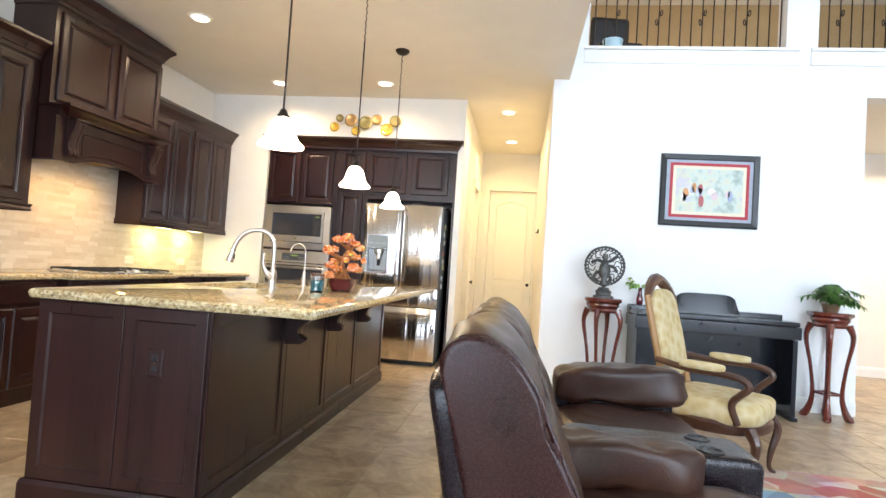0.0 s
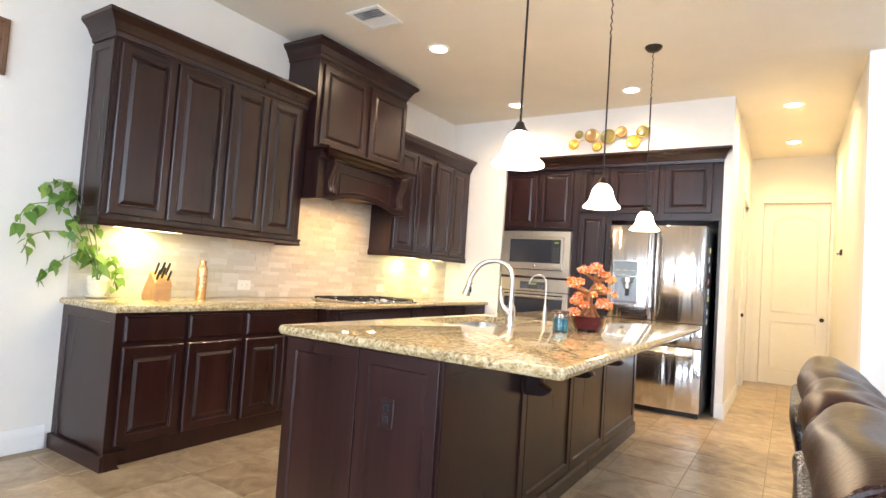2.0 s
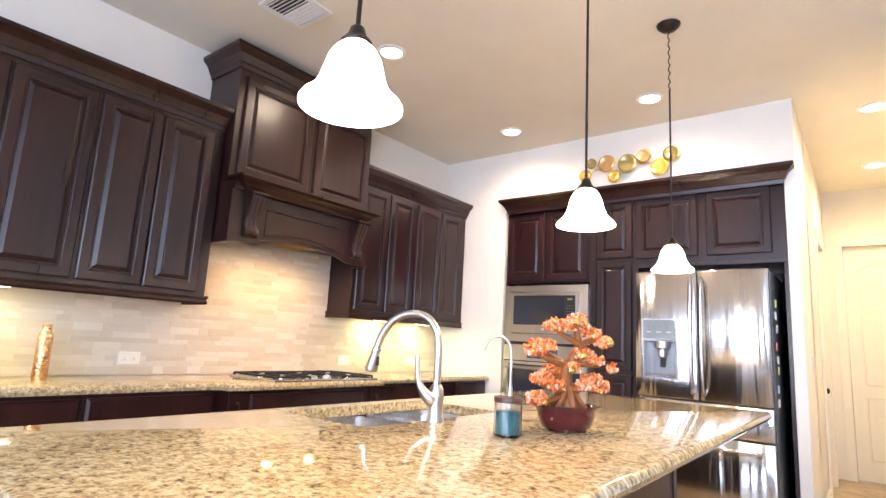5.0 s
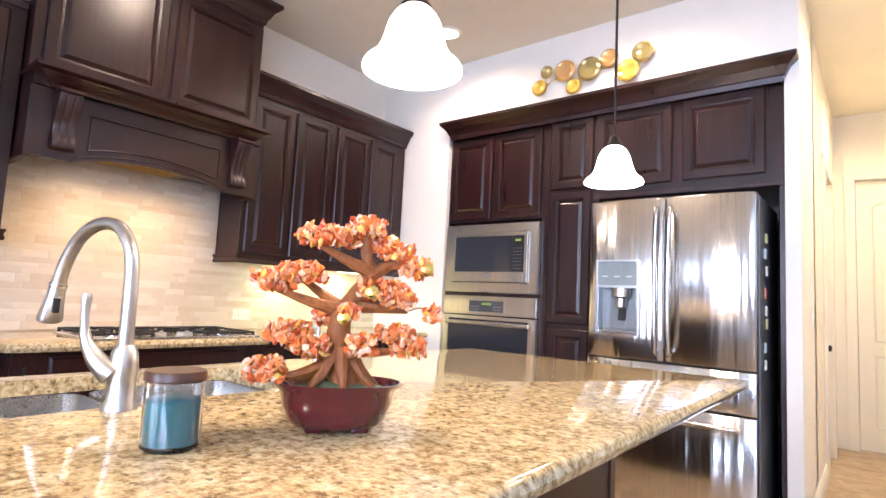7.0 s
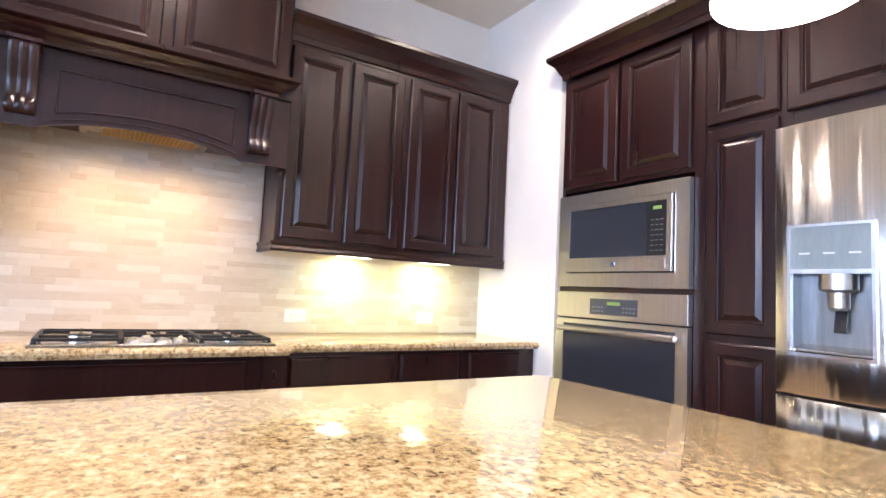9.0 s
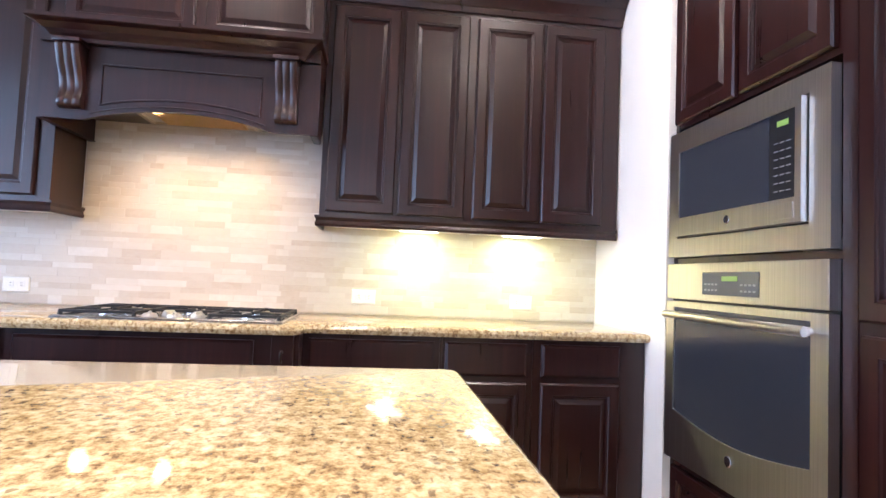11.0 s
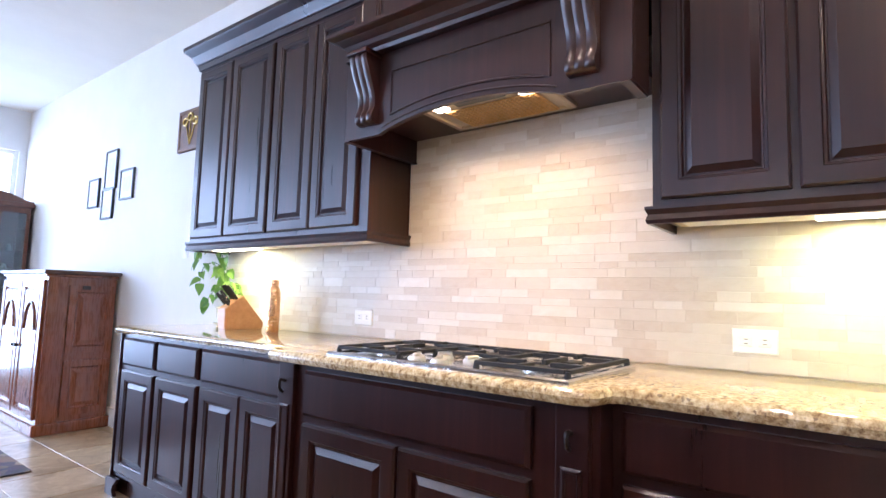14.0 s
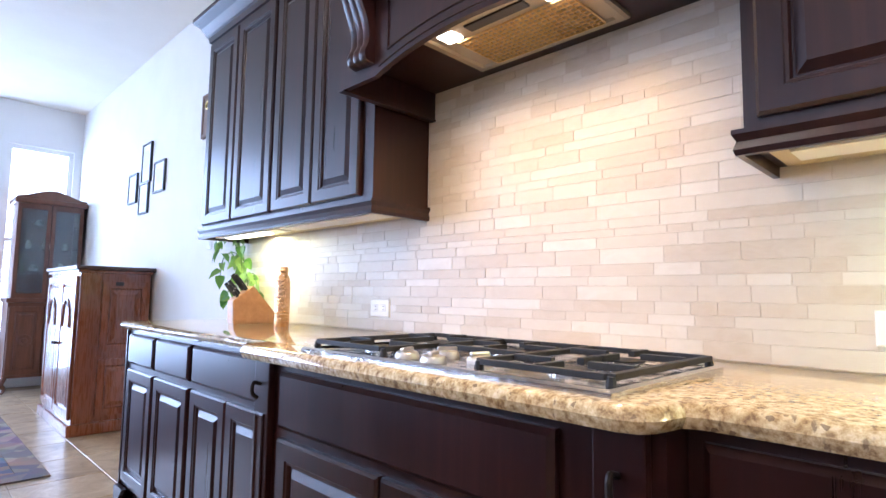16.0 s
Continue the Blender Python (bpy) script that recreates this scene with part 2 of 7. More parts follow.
def piece_material(name, stops, rough, scale, bump_s, veins=0.35):
    """Stone pieces, each with a tone of its own."""
    m, nt, b = material(name)
    info = nt.nodes.new("ShaderNodeObjectInfo")
    geo = nt.nodes.new("ShaderNodeNewGeometry")
    add = node(nt, "ShaderNodeMath")
    nt.links.new(info.outputs["Random"], add.inputs[0])
    nt.links.new(geo.outputs["Random Per Island"], add.inputs[1])
    fr = node(nt, "ShaderNodeMath")
    fr.operation = "FRACT"
    nt.links.new(add.outputs[0], fr.inputs[0])
    v = coords(nt, scale)
    n = node(nt, "ShaderNodeTexNoise", Scale=1.0, Detail=8, Roughness=0.65, Distortion=0.8)
    f = node(nt, "ShaderNodeTexNoise", Scale=9.0, Detail=5, Roughness=0.6)
    nt.links.new(v, n.inputs["Vector"])
    nt.links.new(v, f.inputs["Vector"])
    tone = node(nt, "ShaderNodeMath")
    tone.operation = "MULTIPLY_ADD"
    tone.inputs[1].default_value = 1 - veins
    mulv = node(nt, "ShaderNodeMath")
    mulv.operation = "MULTIPLY"
    mulv.inputs[1].default_value = veins
    nt.links.new(n.outputs["Fac"], mulv.inputs[0])
    nt.links.new(fr.outputs[0], tone.inputs[0])
    nt.links.new(mulv.outputs[0], tone.inputs[2])
    r = ramp(nt, tone.outputs[0], stops)
    nt.links.new(r.outputs["Color"], b.inputs["Base Color"])
    b.inputs["Roughness"].default_value = rough
    bump(nt, b, f.outputs["Fac"], bump_s, 0.002)
    return m


TRAVERTINE = piece_material("split_travertine", [(0.12, (0.49, 0.415, 0.315)), (0.34, (0.56, 0.50, 0.415)), (0.64, (0.61, 0.565, 0.485)), (0.88, (0.68, 0.645, 0.58))], 0.38, (14, 14, 30), 0.35, 0.45)
FLOORTILE = piece_material("floor_stone_tile", [(0.30, (0.20, 0.125, 0.065)), (0.44, (0.34, 0.235, 0.135)), (0.58, (0.46, 0.34, 0.21)), (0.72, (0.60, 0.48, 0.33))], 0.30, (6, 6, 6), 0.2, 0.86)
GROUT = noisy("grout", (0.30, 0.23, 0.15), (0.38, 0.30, 0.21), (30, 30, 30), 0.9, 0.05, 0.2)
TILE_GROUT = noisy("wall_grout", (0.55, 0.49, 0.40), (0.61, 0.55, 0.46), (30, 30, 30), 0.9, 0.05, 0.2)


# ---- building helpers ----
def finish(bm, smooth=False, angle=40):
    bmesh.ops.recalc_face_normals(bm, faces=bm.faces)
    me = bpy.data.meshes.new("mesh")
    bm.to_mesh(me)
    bm.free()
    if smooth:
        for p in me.polygons:
            p.use_smooth = True
        me.set_sharp_from_angle(angle=radians(angle))
    return me


def mesh_object(name, bm, mat, smooth=False):
    me = finish(bm, smooth)
    me.materials.append(mat)
    return new(name, me)


def structure(name, bm, mat, label="", category=""):
    return tagged(mesh_object(name, bm, mat), label, category, kind="structure")


def part(name, bm, mat, parent, label="", smooth=False):
    ob = mesh_object(name, bm, mat, smooth)
    ob.parent = parent
    return tagged(ob, label)


def thing(name, label, category, place=(0, 0, 0), turn=0.0, group=""):
    ob = new(name)
    ob.empty_display_size = 0.1
    ob.matrix_world = pose(*place, 0, 0, turn)
    return tagged(ob, label, category, group)


def box(bm, x0, x1, y0, y1, z0, z1, bevel=0.0, m=None):
    made = bmesh.ops.create_cube(bm, size=1.0)["verts"]
    mat = Matrix.Translation(((x0 + x1) / 2, (y0 + y1) / 2, (z0 + z1) / 2)) @ Matrix.Diagonal((abs(x1 - x0), abs(y1 - y0), abs(z1 - z0), 1))
    if m is not None:
        mat = m @ mat
    bmesh.ops.transform(bm, matrix=mat, verts=made)
    if bevel:
        edges = list({e for v in made for e in v.link_edges})
        bmesh.ops.bevel(bm, geom=edges, offset=bevel, segments=2, affect="EDGES", profile=0.6)
    return bm


def boxed(*a, bevel=0.0, m=None):
    return box(bmesh.new(), *a, bevel=bevel, m=m)


def lathe(bm, profile, m=None, seg=24, caps=True):
    """A turned shape: (radius, height) pairs from below to above."""
    rings = []
    for r, z in profile:
        rings.append([bm.verts.new((r * math.cos(2 * math.pi * i / seg), r * math.sin(2 * math.pi * i / seg), z)) for i in range(seg)])
    for a, b in zip(rings, rings[1:]):
        for i in range(seg):
            bm.faces.new((a[i], a[(i + 1) % seg], b[(i + 1) % seg], b[i]))
    if caps:
        bm.faces.new(rings[0][::-1])
        bm.faces.new(rings[-1])
    if m is not None:
        bmesh.ops.transform(bm, matrix=m, verts=[v for r in rings for v in r])
    return bm


def tube(bm, points, radius, seg=10, squash=1.0):
    """A rod along points; radius is one number, or one a point."""
    pts = [Vector(p) for p in points]
    rad = radius if isinstance(radius, (list, tuple)) else [radius] * len(pts)
    rings, side = [], None
    for i, p in enumerate(pts):
        d = (pts[min(i + 1, len(pts) - 1)] - pts[max(i - 1, 0)]).normalized()
        ref = side if side is not None else (Vector((0, 0, 1)) if abs(d.z) < 0.9 else Vector((1, 0, 0)))
        u = (ref - d * ref.dot(d))
        u = u.normalized() if u.length > 1e-6 else d.orthogonal().normalized()
        side = u
        w = d.cross(u)
        rings.append([bm.verts.new(p + (u * math.cos(2 * math.pi * k / seg) + w * math.sin(2 * math.pi * k / seg) * squash) * rad[i]) for k in range(seg)])
    for a, b in zip(rings, rings[1:]):
        for k in range(seg):
            bm.faces.new((a[k], a[(k + 1) % seg], b[(k + 1) % seg], b[k]))
    bm.faces.new(rings[0][::-1])
    bm.faces.new(rings[-1])
    return bm


def curve_points(ctrl, n=8):
    """A smooth line through control points."""
    c = [Vector(p) for p in ctrl]
    c = [c[0] * 2 - c[1]] + c + [c[-1] * 2 - c[-2]]
    out = []
    for i in range(1, len(c) - 2):
        for k in range(n):
            t = k / n
            p0, p1, p2, p3 = c[i - 1], c[i], c[i + 1], c[i + 2]
            out.append(0.5 * ((2 * p1) + (p2 - p0) * t + (2 * p0 - 5 * p1 + 4 * p2 - p3) * t * t + (3 * p1 - p0 - 3 * p2 + p3) * t ** 3))
    out.append(c[-2])
    return out


def sweep(bm, path, profile, close=False):
    """A moulding: profile (out, up) carried along a level path, mitred at the corners; out is to the right of the way."""
    pts = [Vector(p) for p in path]
    n = len(pts)
    rings = []
    for i, p in enumerate(pts):
        a = (pts[i] - pts[i - 1]).normalized() if (i or close) else (pts[1] - pts[0]).normalized()
        b = (pts[(i + 1) % n] - pts[i]).normalized() if (i < n - 1 or close) else a
        na, nb = Vector((a.y, -a.x, 0)), Vector((b.y, -b.x, 0))
        mid = (na + nb).normalized()
        mid /= max(0.2, mid.dot(na))
        rings.append([bm.verts.new(p + mid * o + Vector((0, 0, u))) for o, u in profile])
    m = len(profile)
    pairs = list(zip(rings, rings[1:])) + ([(rings[-1], rings[0])] if close else [])
    for a, b in pairs:
        for k in range(m):
            bm.faces.new((a[k], a[(k + 1) % m], b[(k + 1) % m], b[k]))
    if not close:
        bm.faces.new(rings[0][::-1])
        bm.faces.new(rings[-1])
    return bm


def nested(bm, m, w, h, rings):
    """A panel with stepped borders: rings of (inset, height) from the rim inwards, in the plane w by h, out along z."""
    loops = []
    for inset, z in rings:
        i, j = min(inset, w * 0.45), min(inset, h * 0.45)
        loops.append([bm.verts.new(m @ Vector(p)) for p in ((i, j, z), (w - i, j, z), (w - i, h - j, z), (i, h - j, z))])
    for a, b in zip(loops, loops[1:]):
        for k in range(4):
            bm.faces.new((a[k], a[(k + 1) % 4], b[(k + 1) % 4], b[k]))
    bm.faces.new(loops[0][::-1])
    bm.faces.new(loops[-1])
    return bm


RAISED = [(0, 0), (0, 0.015), (0.007, 0.022), (0.052, 0.022), (0.055, 0.018), (0.062, 0.017), (0.066, 0.008), (0.071, 0.008), (0.092, 0.0195)]
SLAB = [(0, 0), (0, 0.012), (0.012, 0.022), (0.02, 0.022)]
FLAT = [(0, 0), (0, 0.010), (0.003, 0.012), (0.055, 0.012), (0.062, 0.003), (0.07, 0.003)]


def face_x(x, y0, z0):
    """Local width along +y, height along z, out along +x."""
    return Matrix(((0, 0, 1, x), (1, 0, 0, y0), (0, 1, 0, z0), (0, 0, 0, 1)))


def face_south(y, x0, z0):
    """Local width along +x, height along z, out along -y."""
    return Matrix(((1, 0, 0, x0), (0, 0, -1, y), (0, 1, 0, z0), (0, 0, 0, 1)))


def face_north(y, x1, z0):
    return Matrix(((-1, 0, 0, x1), (0, 0, 1, y), (0, 1, 0, z0), (0, 0, 0, 1)))


def wall_x(name, x, thick, y0, y1, z0, z1, holes, mat, label):
    """A wall of constant x with holes (y0, y1, z0, z1) right through it."""
    return wall(name, "x", x, thick, y0, y1, z0, z1, holes, mat, label)


def wall(name, axis, at, thick, a0, a1, z0, z1, holes, mat, label):
    bm = bmesh.new()
    cuts = sorted({a0, a1, *[h[0] for h in holes], *[h[1] for h in holes]})
    levels = sorted({z0, z1, *[h[2] for h in holes], *[h[3] for h in holes]})
    for p, q in zip(cuts, cuts[1:]):
        run = None
        for r, s in zip(levels, levels[1:]):
            if any(h[0] <= p + 1e-6 and h[1] >= q - 1e-6 and h[2] <= r + 1e-6 and h[3] >= s - 1e-6 for h in holes):
                continue
            if axis == "x":
                box(bm, at, at + thick, p, q, r, s)
            else:
                box(bm, p, q, at, at + thick, r, s)
    bmesh.ops.remove_doubles(bm, verts=bm.verts, dist=1e-5)
    doubles = {}
    for f in bm.faces:
        doubles.setdefault(tuple(round(c, 4) for c in f.calc_center_median()), []).append(f)
    bmesh.ops.delete(bm, geom=[f for fs in doubles.values() if len(fs) > 1 for f in fs], context="FACES_ONLY")
    return structure(name, bm, mat, label, "wall")


# ---- the large structure ----
structure("ground", boxed(-60, 70, -80, 60, -0.5, -0.12), noisy("lawn", (0.05, 0.09, 0.03), (0.10, 0.14, 0.05), (2, 2, 2), 0.9, 0.05, 0.3), "plain lawn round the house", "ground")
floor_ob = structure("floor", boxed(-0.2, EAST + 0.2, SOUTH - 0.2, 5.2, -0.12, -0.004), GROUT, "beige stone tile floor with sandy grout", "floor")
wall_x("wall_west", -0.2, 0.2, SOUTH - 0.2, FW, 0, CEIL, [], PAINT, "cream painted wall behind the cooker")
wall("wall_south", "y", SOUTH - 0.2, 0.2, 0, EAST, 0, LIVCEIL,
     [(*ab, *zz) for ab, zz in zip(SUN_WINDOWS, SUN_SPANS)] + [(a, b, 0.55, 2.75) for a, b in LIVING_WINDOWS] + [(a, b, 3.4, 5.4) for a, b in LIVING_WINDOWS],
     PAINT_COOL, "white painted wall with tall windows")
wall("wall_kitchen", "y", FW, 0.85, -0.2, 3.33, 0, CEIL, [(0.80, 3.255, 0, 2.64)], PAINT, "cream painted wall round the built-in ovens")
structure("wall_niche_back", boxed(0.7, 3.3, 0.765, 0.86, 0, 2.8), PAINT, "cream painted wall at the back of the niche", "wall")
wall_x("wall_hall_west", 3.13, 0.2, 0.765, HALL_END, 0, CEIL, [(1.62, 2.45, 0, 2.44)], PAINT, "cream painted hall wall with a white door")
wall("wall_hall_end", "y", HALL_END, 0.2, 3.1, 4.6, 0, CEIL, [(3.5, 4.30, 0, 2.58)], PAINT, "cream painted wall at the end of the hall")
wall_x("wall_hall_east", 4.33, 0.2, PW + 0.2, HALL_END, 0, CEIL, [], PAINT, "cream painted hall wall")
wall("wall_piano", "y", PW, 0.2, 4.33, EAST, 0, LIVCEIL, [(4.66, 6.60, 3.55, 5.6), (6.895, 9.6, 3.55, 5.6), (7.36, 10.4, 0, 3.11)], PAINT_COOL, "white painted two-storey wall with openings above")
wall_x("wall_east", EAST, 0.2, SOUTH - 0.2, 5.2, 0, LIVCEIL, [], PAINT_COOL, "white painted living room wall")
wall_x("wall_upper_west", EDGE - 0.15, 0.15, SOUTH, PW, CEIL + 0.25, LIVCEIL, [], PAINT_COOL, "white painted wall above the kitchen ceiling")
structure("ceiling", boxed(-0.2, EDGE, SOUTH - 0.2, PW, CEIL, CEIL + 0.25), CEILING_PAINT, "beige textured kitchen ceiling", "ceiling")
structure("ceiling_hall", boxed(-0.2, EDGE - 0.003, PW, 5.2, CEIL, CEIL + 0.25), CEILING_PAINT, "beige textured hall ceiling", "ceiling")
structure("ceiling_living", boxed(EDGE - 0.2, EAST + 0.2, SOUTH - 0.2, 5.2, LIVCEIL, LIVCEIL + 0.2), PAINT_COOL, "white living room ceiling", "ceiling")
structure("floor_upstairs", boxed(4.54, EAST, PW + 0.2, 5.2, CEIL, 3.45), PAINT, "floor of the gallery upstairs", "floor")
UPWALL = noisy("tan_gallery_paint", (0.46, 0.33, 0.17), (0.54, 0.40, 0.22), (3, 3, 3), 0.8, 0.05, 0.2)
wall("wall_upstairs", "y", 3.6, 0.2, 4.4, EAST, 3.45, LIVCEIL, [], UPWALL, "tan painted wall of the gallery upstairs")
wall_x("wall_upstairs_west", 4.35, 0.15, PW + 0.2, 3.6, CEIL + 0.25, LIVCEIL, [], UPWALL, "tan painted end wall of the gallery upstairs")
wall("wall_side_room", "y", 2.1, 0.2, 4.6, EAST, 0, CEIL, [], PAINT, "cream painted wall of the side room")
for i, (a, b) in enumerate(SUN_WINDOWS + LIVING_WINDOWS):
    spans = [(0.55, 2.75), (3.4, 5.4)] if a > 4 else [SUN_SPANS[i]]
    for z0, z1 in spans:
        bm = bmesh.new()
        for u0, u1, v0, v1 in ((a, a + 0.05, z0, z1), (b - 0.05, b, z0, z1), (a + 0.05, b - 0.05, z0, z0 + 0.05), (a + 0.05, b - 0.05, z1 - 0.05, z1), (a + 0.05, b - 0.05, (z0 + z1) / 2 - 0.02, (z0 + z1) / 2 + 0.02)):
            box(bm, u0, u1, SOUTH - 0.09, SOUTH - 0.04, v0, v1)
        win = structure("window_%d" % (i + 1), bm, TRIM, "tall white-framed window onto bright daylight", "window")
        sill = part("window_sill", boxed(a - 0.05, b + 0.05, SOUTH - 0.03, SOUTH + 0.06, z0 - 0.04, z0 - 0.002, bevel=0.006), TRIM, win)
structure("backdrop", boxed(-12, 24, SOUTH - 6.2, SOUTH - 6.0, -0.12, 14), glowing("hazy_daylight", (0.86, 0.93, 1.0), 3.0), "pale bright haze outside the windows", "backdrop")


# ---- kitchen cabinets ----
def base_cabinet(name_label, y0, y1, front, fronts, group="base cabinets"):
    """A cabinet unit on the cooker wall. fronts: (name, y0, y1, z0, z1, rings)."""
    c = thing("base_cabinet", name_label, "cabinet", (0, (y0 + y1) / 2, 0), 0, group)
    bm = boxed(0.004, front, y0 + 0.001, y1 - 0.001, 0.10, 0.8905, m=Matrix.Translation((0, -(y0 + y1) / 2, 0)))
    part("body", bm, DARKWOOD, c)
    part("toe_kick", boxed(0.004, front - 0.03, y0 + 0.001, y1 - 0.001, 0.0, 0.099, m=Matrix.Translation((0, -(y0 + y1) / 2, 0))), DARKWOOD, c)
    for name, a, b, z0, z1, rings in fronts:
        part(name, nested(bmesh.new(), face_x(front, a - (y0 + y1) / 2, z0), b - a, z1 - z0, rings), DARKWOOD, c)
    return c


BF = 0.628
LAB = "dark espresso wood base cabinet with raised panels, under granite"
base_cabinet(LAB, -4.464, -4.031, BF, [("drawer_front", -4.42, -4.045, 0.718, 0.868, SLAB), ("door", -4.42, -4.045, 0.13, 0.690, RAISED)])
base_cabinet(LAB, -4.031, -3.597, BF, [("drawer_front", -4.016, -3.612, 0.718, 0.868, SLAB), ("door", -4.016, -3.612, 0.13, 0.690, RAISED)])
base_cabinet(LAB, -3.597, -2.877, BF, [("drawer_front", -3.577, -2.911, 0.718, 0.868, SLAB), ("door", -3.577, -3.247, 0.13, 0.690, RAISED), ("door", -3.24, -2.911, 0.13, 0.690, RAISED)])
mid = base_cabinet("dark wood cooktop cabinet standing proud with side posts", -2.877, -1.595, 0.708, [("drawer_front", -2.719, -1.783, 0.700, 0.862, SLAB), ("door", -2.719, -2.256, 0.13, 0.672, RAISED), ("door", -2.246, -1.783, 0.13, 0.672, RAISED)])
for y in (-2.818, -1.664):
    bm = boxed(0.708, 0.730, y - 0.045, y + 0.045, 0.10, 0.888, bevel=0.004, m=Matrix.Translation((0, 2.237, 0)))
    post = part("post", bm, DARKWOOD, mid)
    part("post_panel", nested(bmesh.new(), face_x(0.7305, y - 0.028 + 2.237, 0.13), 0.056, 0.60, [(0, 0), (0, 0.004), (0.006, 0.006), (0.010, 0.006), (0.014, 0.001)]), DARKWOOD, mid)
    bm = bmesh.new()
    tube(bm, curve_points([(0.732, y + 2.237, 0.815), (0.756, y + 2.237, 0.82), (0.758, y + 2.237, 0.79), (0.742, y + 2.237, 0.775)], 5), 0.006, 8)
    part("hook", bm, BRONZE, mid, "small dark metal hook", True)
base_cabinet("dark espresso wood base cabinet with three drawers", -1.595, -0.984, BF, [("drawer_front", -1.566, -1.013, 0.718, 0.868, SLAB), ("drawer_front", -1.566, -1.013, 0.43, 0.690, RAISED), ("drawer_front", -1.566, -1.013, 0.13, 0.40, RAISED)])
base_cabinet(LAB, -0.984, -0.55, BF, [("drawer_front", -0.959, -0.58, 0.718, 0.868, SLAB), ("door", -0.959, -0.58, 0.13, 0.690, RAISED)])
base_cabinet(LAB, -0.55, FW - 0.004, BF, [("drawer_front", -0.511, -0.131, 0.718, 0.868, SLAB), ("door", -0.511, -0.131, 0.13, 0.690, RAISED)])
endp = thing("cabinet_end_panel", "dark wood panelled end of the base cabinets", "panel", (0, -4.484, 0))
part("panel", nested(bmesh.new(), face_south(0.018, 0.006, 0.0), 0.636, 0.8905, FLAT), DARKWOOD, endp)
part("foot_moulding", boxed(0.006, 0.656, -0.012, 0.006, 0.0, 0.09, bevel=0.004), DARKWOOD, endp)
foot = bmesh.new()
prof = [(0.007, 0.0), (0.10, 0.0), (0.075, 0.03), (0.088, 0.06), (0.105, 0.075), (0.13, 0.098), (0.007, 0.098)]
rims = [[foot.verts.new((x, y, z)) for y, z in prof] for x in (0.636, 0.656)]
for k in range(len(prof)):
    foot.faces.new((rims[0][k], rims[0][(k + 1) % len(prof)], rims[1][(k + 1) % len(prof)], rims[1][k]))
foot.faces.new(rims[0])
foot.faces.new(rims[1][::-1])
part("bracket_foot", foot, DARKWOOD, endp)

CROWN = [(0, 0), (0.012, 0), (0.018, 0.03), (0.026, 0.036), (0.032, 0.05), (0.05, 0.085), (0.082, 0.115), (0.088, 0.122), (0.088, 0.145), (0, 0.145)]
RAIL = [(0, 0), (0.014, 0), (0.018, 0.012), (0.012, 0.03), (0.02, 0.045), (0.02, 0.055), (0, 0.055)]


MAPLE = noisy("pale_maple", (0.56, 0.46, 0.27), (0.64, 0.54, 0.34), (6, 30, 6), 0.5, 0.08, 0.03)


def upper_cabinet(label, y0, y1, front, z0, z1, doors, crown_path, rail_path):
    c = thing("wall_cabinet", label, "cabinet", (0, (y0 + y1) / 2, z0), 0, "wall cabinets")
    m = Matrix.Translation((0, -(y0 + y1) / 2, -z0))
    bm = boxed(0.004, front, y0, y1, z0 + 0.03, z1, m=m)
    part("body", bm, DARKWOOD, c)
    part("bottom_panel", boxed(0.02, front - 0.02, y0 + 0.022, y1 - 0.022, z0 + 0.026, z0 + 0.0295, m=m), MAPLE, c, "pale unstained underside")
    for a, b, d0, d1 in doors:
        part("door", nested(bmesh.new(), m @ face_x(front, a, d0), b - a, d1 - d0, RAISED), DARKWOOD, c)
    if crown_path:
        bm = sweep(bmesh.new(), crown_path, CROWN)
        bmesh.ops.transform(bm, matrix=m, verts=bm.verts)
        part("crown_moulding", bm, DARKWOOD, c)
    if rail_path:
        bm = sweep(bmesh.new(), rail_path, RAIL)
        bmesh.ops.transform(bm, matrix=m, verts=bm.verts)
        part("light_rail", bm, DARKWOOD, c)
    return c


UF = 0.292
# mouldings run so that their outer side looks away from the wall
DT = 2.545
left_upper = upper_cabinet("dark espresso wood wall cabinet with four raised-panel doors", -4.45, -2.862, UF, 1.392, 2.635,
    [(-4.42, -4.05, 1.47, DT), (-4.036, -3.636, 1.47, DT), (-3.612, -3.271, 1.47, DT), (-3.26, -2.931, 1.47, DT)],
    [(0.004, -4.45, 2.572), (UF, -4.45, 2.572), (UF, -2.865, 2.572)],
    [(0.004, -4.45, 1.394), (UF, -4.45, 1.394), (UF, -2.862, 1.394), (0.004, -2.862, 1.394)])
upper_cabinet("dark espresso wood wall cabinet with four doors beside the hood", -1.59, FW - 0.012, UF, 1.392, 2.635,
    [(-1.561, -1.216, 1.47, DT), (-1.196, -0.851, 1.47, DT), (-0.806, -0.451, 1.47, DT), (-0.437, -0.101, 1.47, DT)],
    [(UF, -1.587, 2.572), (UF, FW - 0.006, 2.572)],
    [(0.004, -1.59, 1.394), (UF, -1.59, 1.394), (UF, FW - 0.014, 1.394)])

part("side_panel", nested(bmesh.new(), face_south(-4.45 + 3.656, 0.012, 1.455 - 1.392), UF - 0.018, 1.10, [(0, 0), (0, 0.010), (0.003, 0.012), (0.046, 0.012), (0.052, 0.004), (0.058, 0.004)]), DARKWOOD, left_upper)

# hood chest above the cooktop
HY0, HY1, HX = -2.852, -1.597, 0.385
hood = thing("range_hood", "tall dark wood range hood with carved corbels and arched valance", "range hood", (0, -2.2245, 1.798))
hm = Matrix.Translation((0, 2.2245, -1.798))


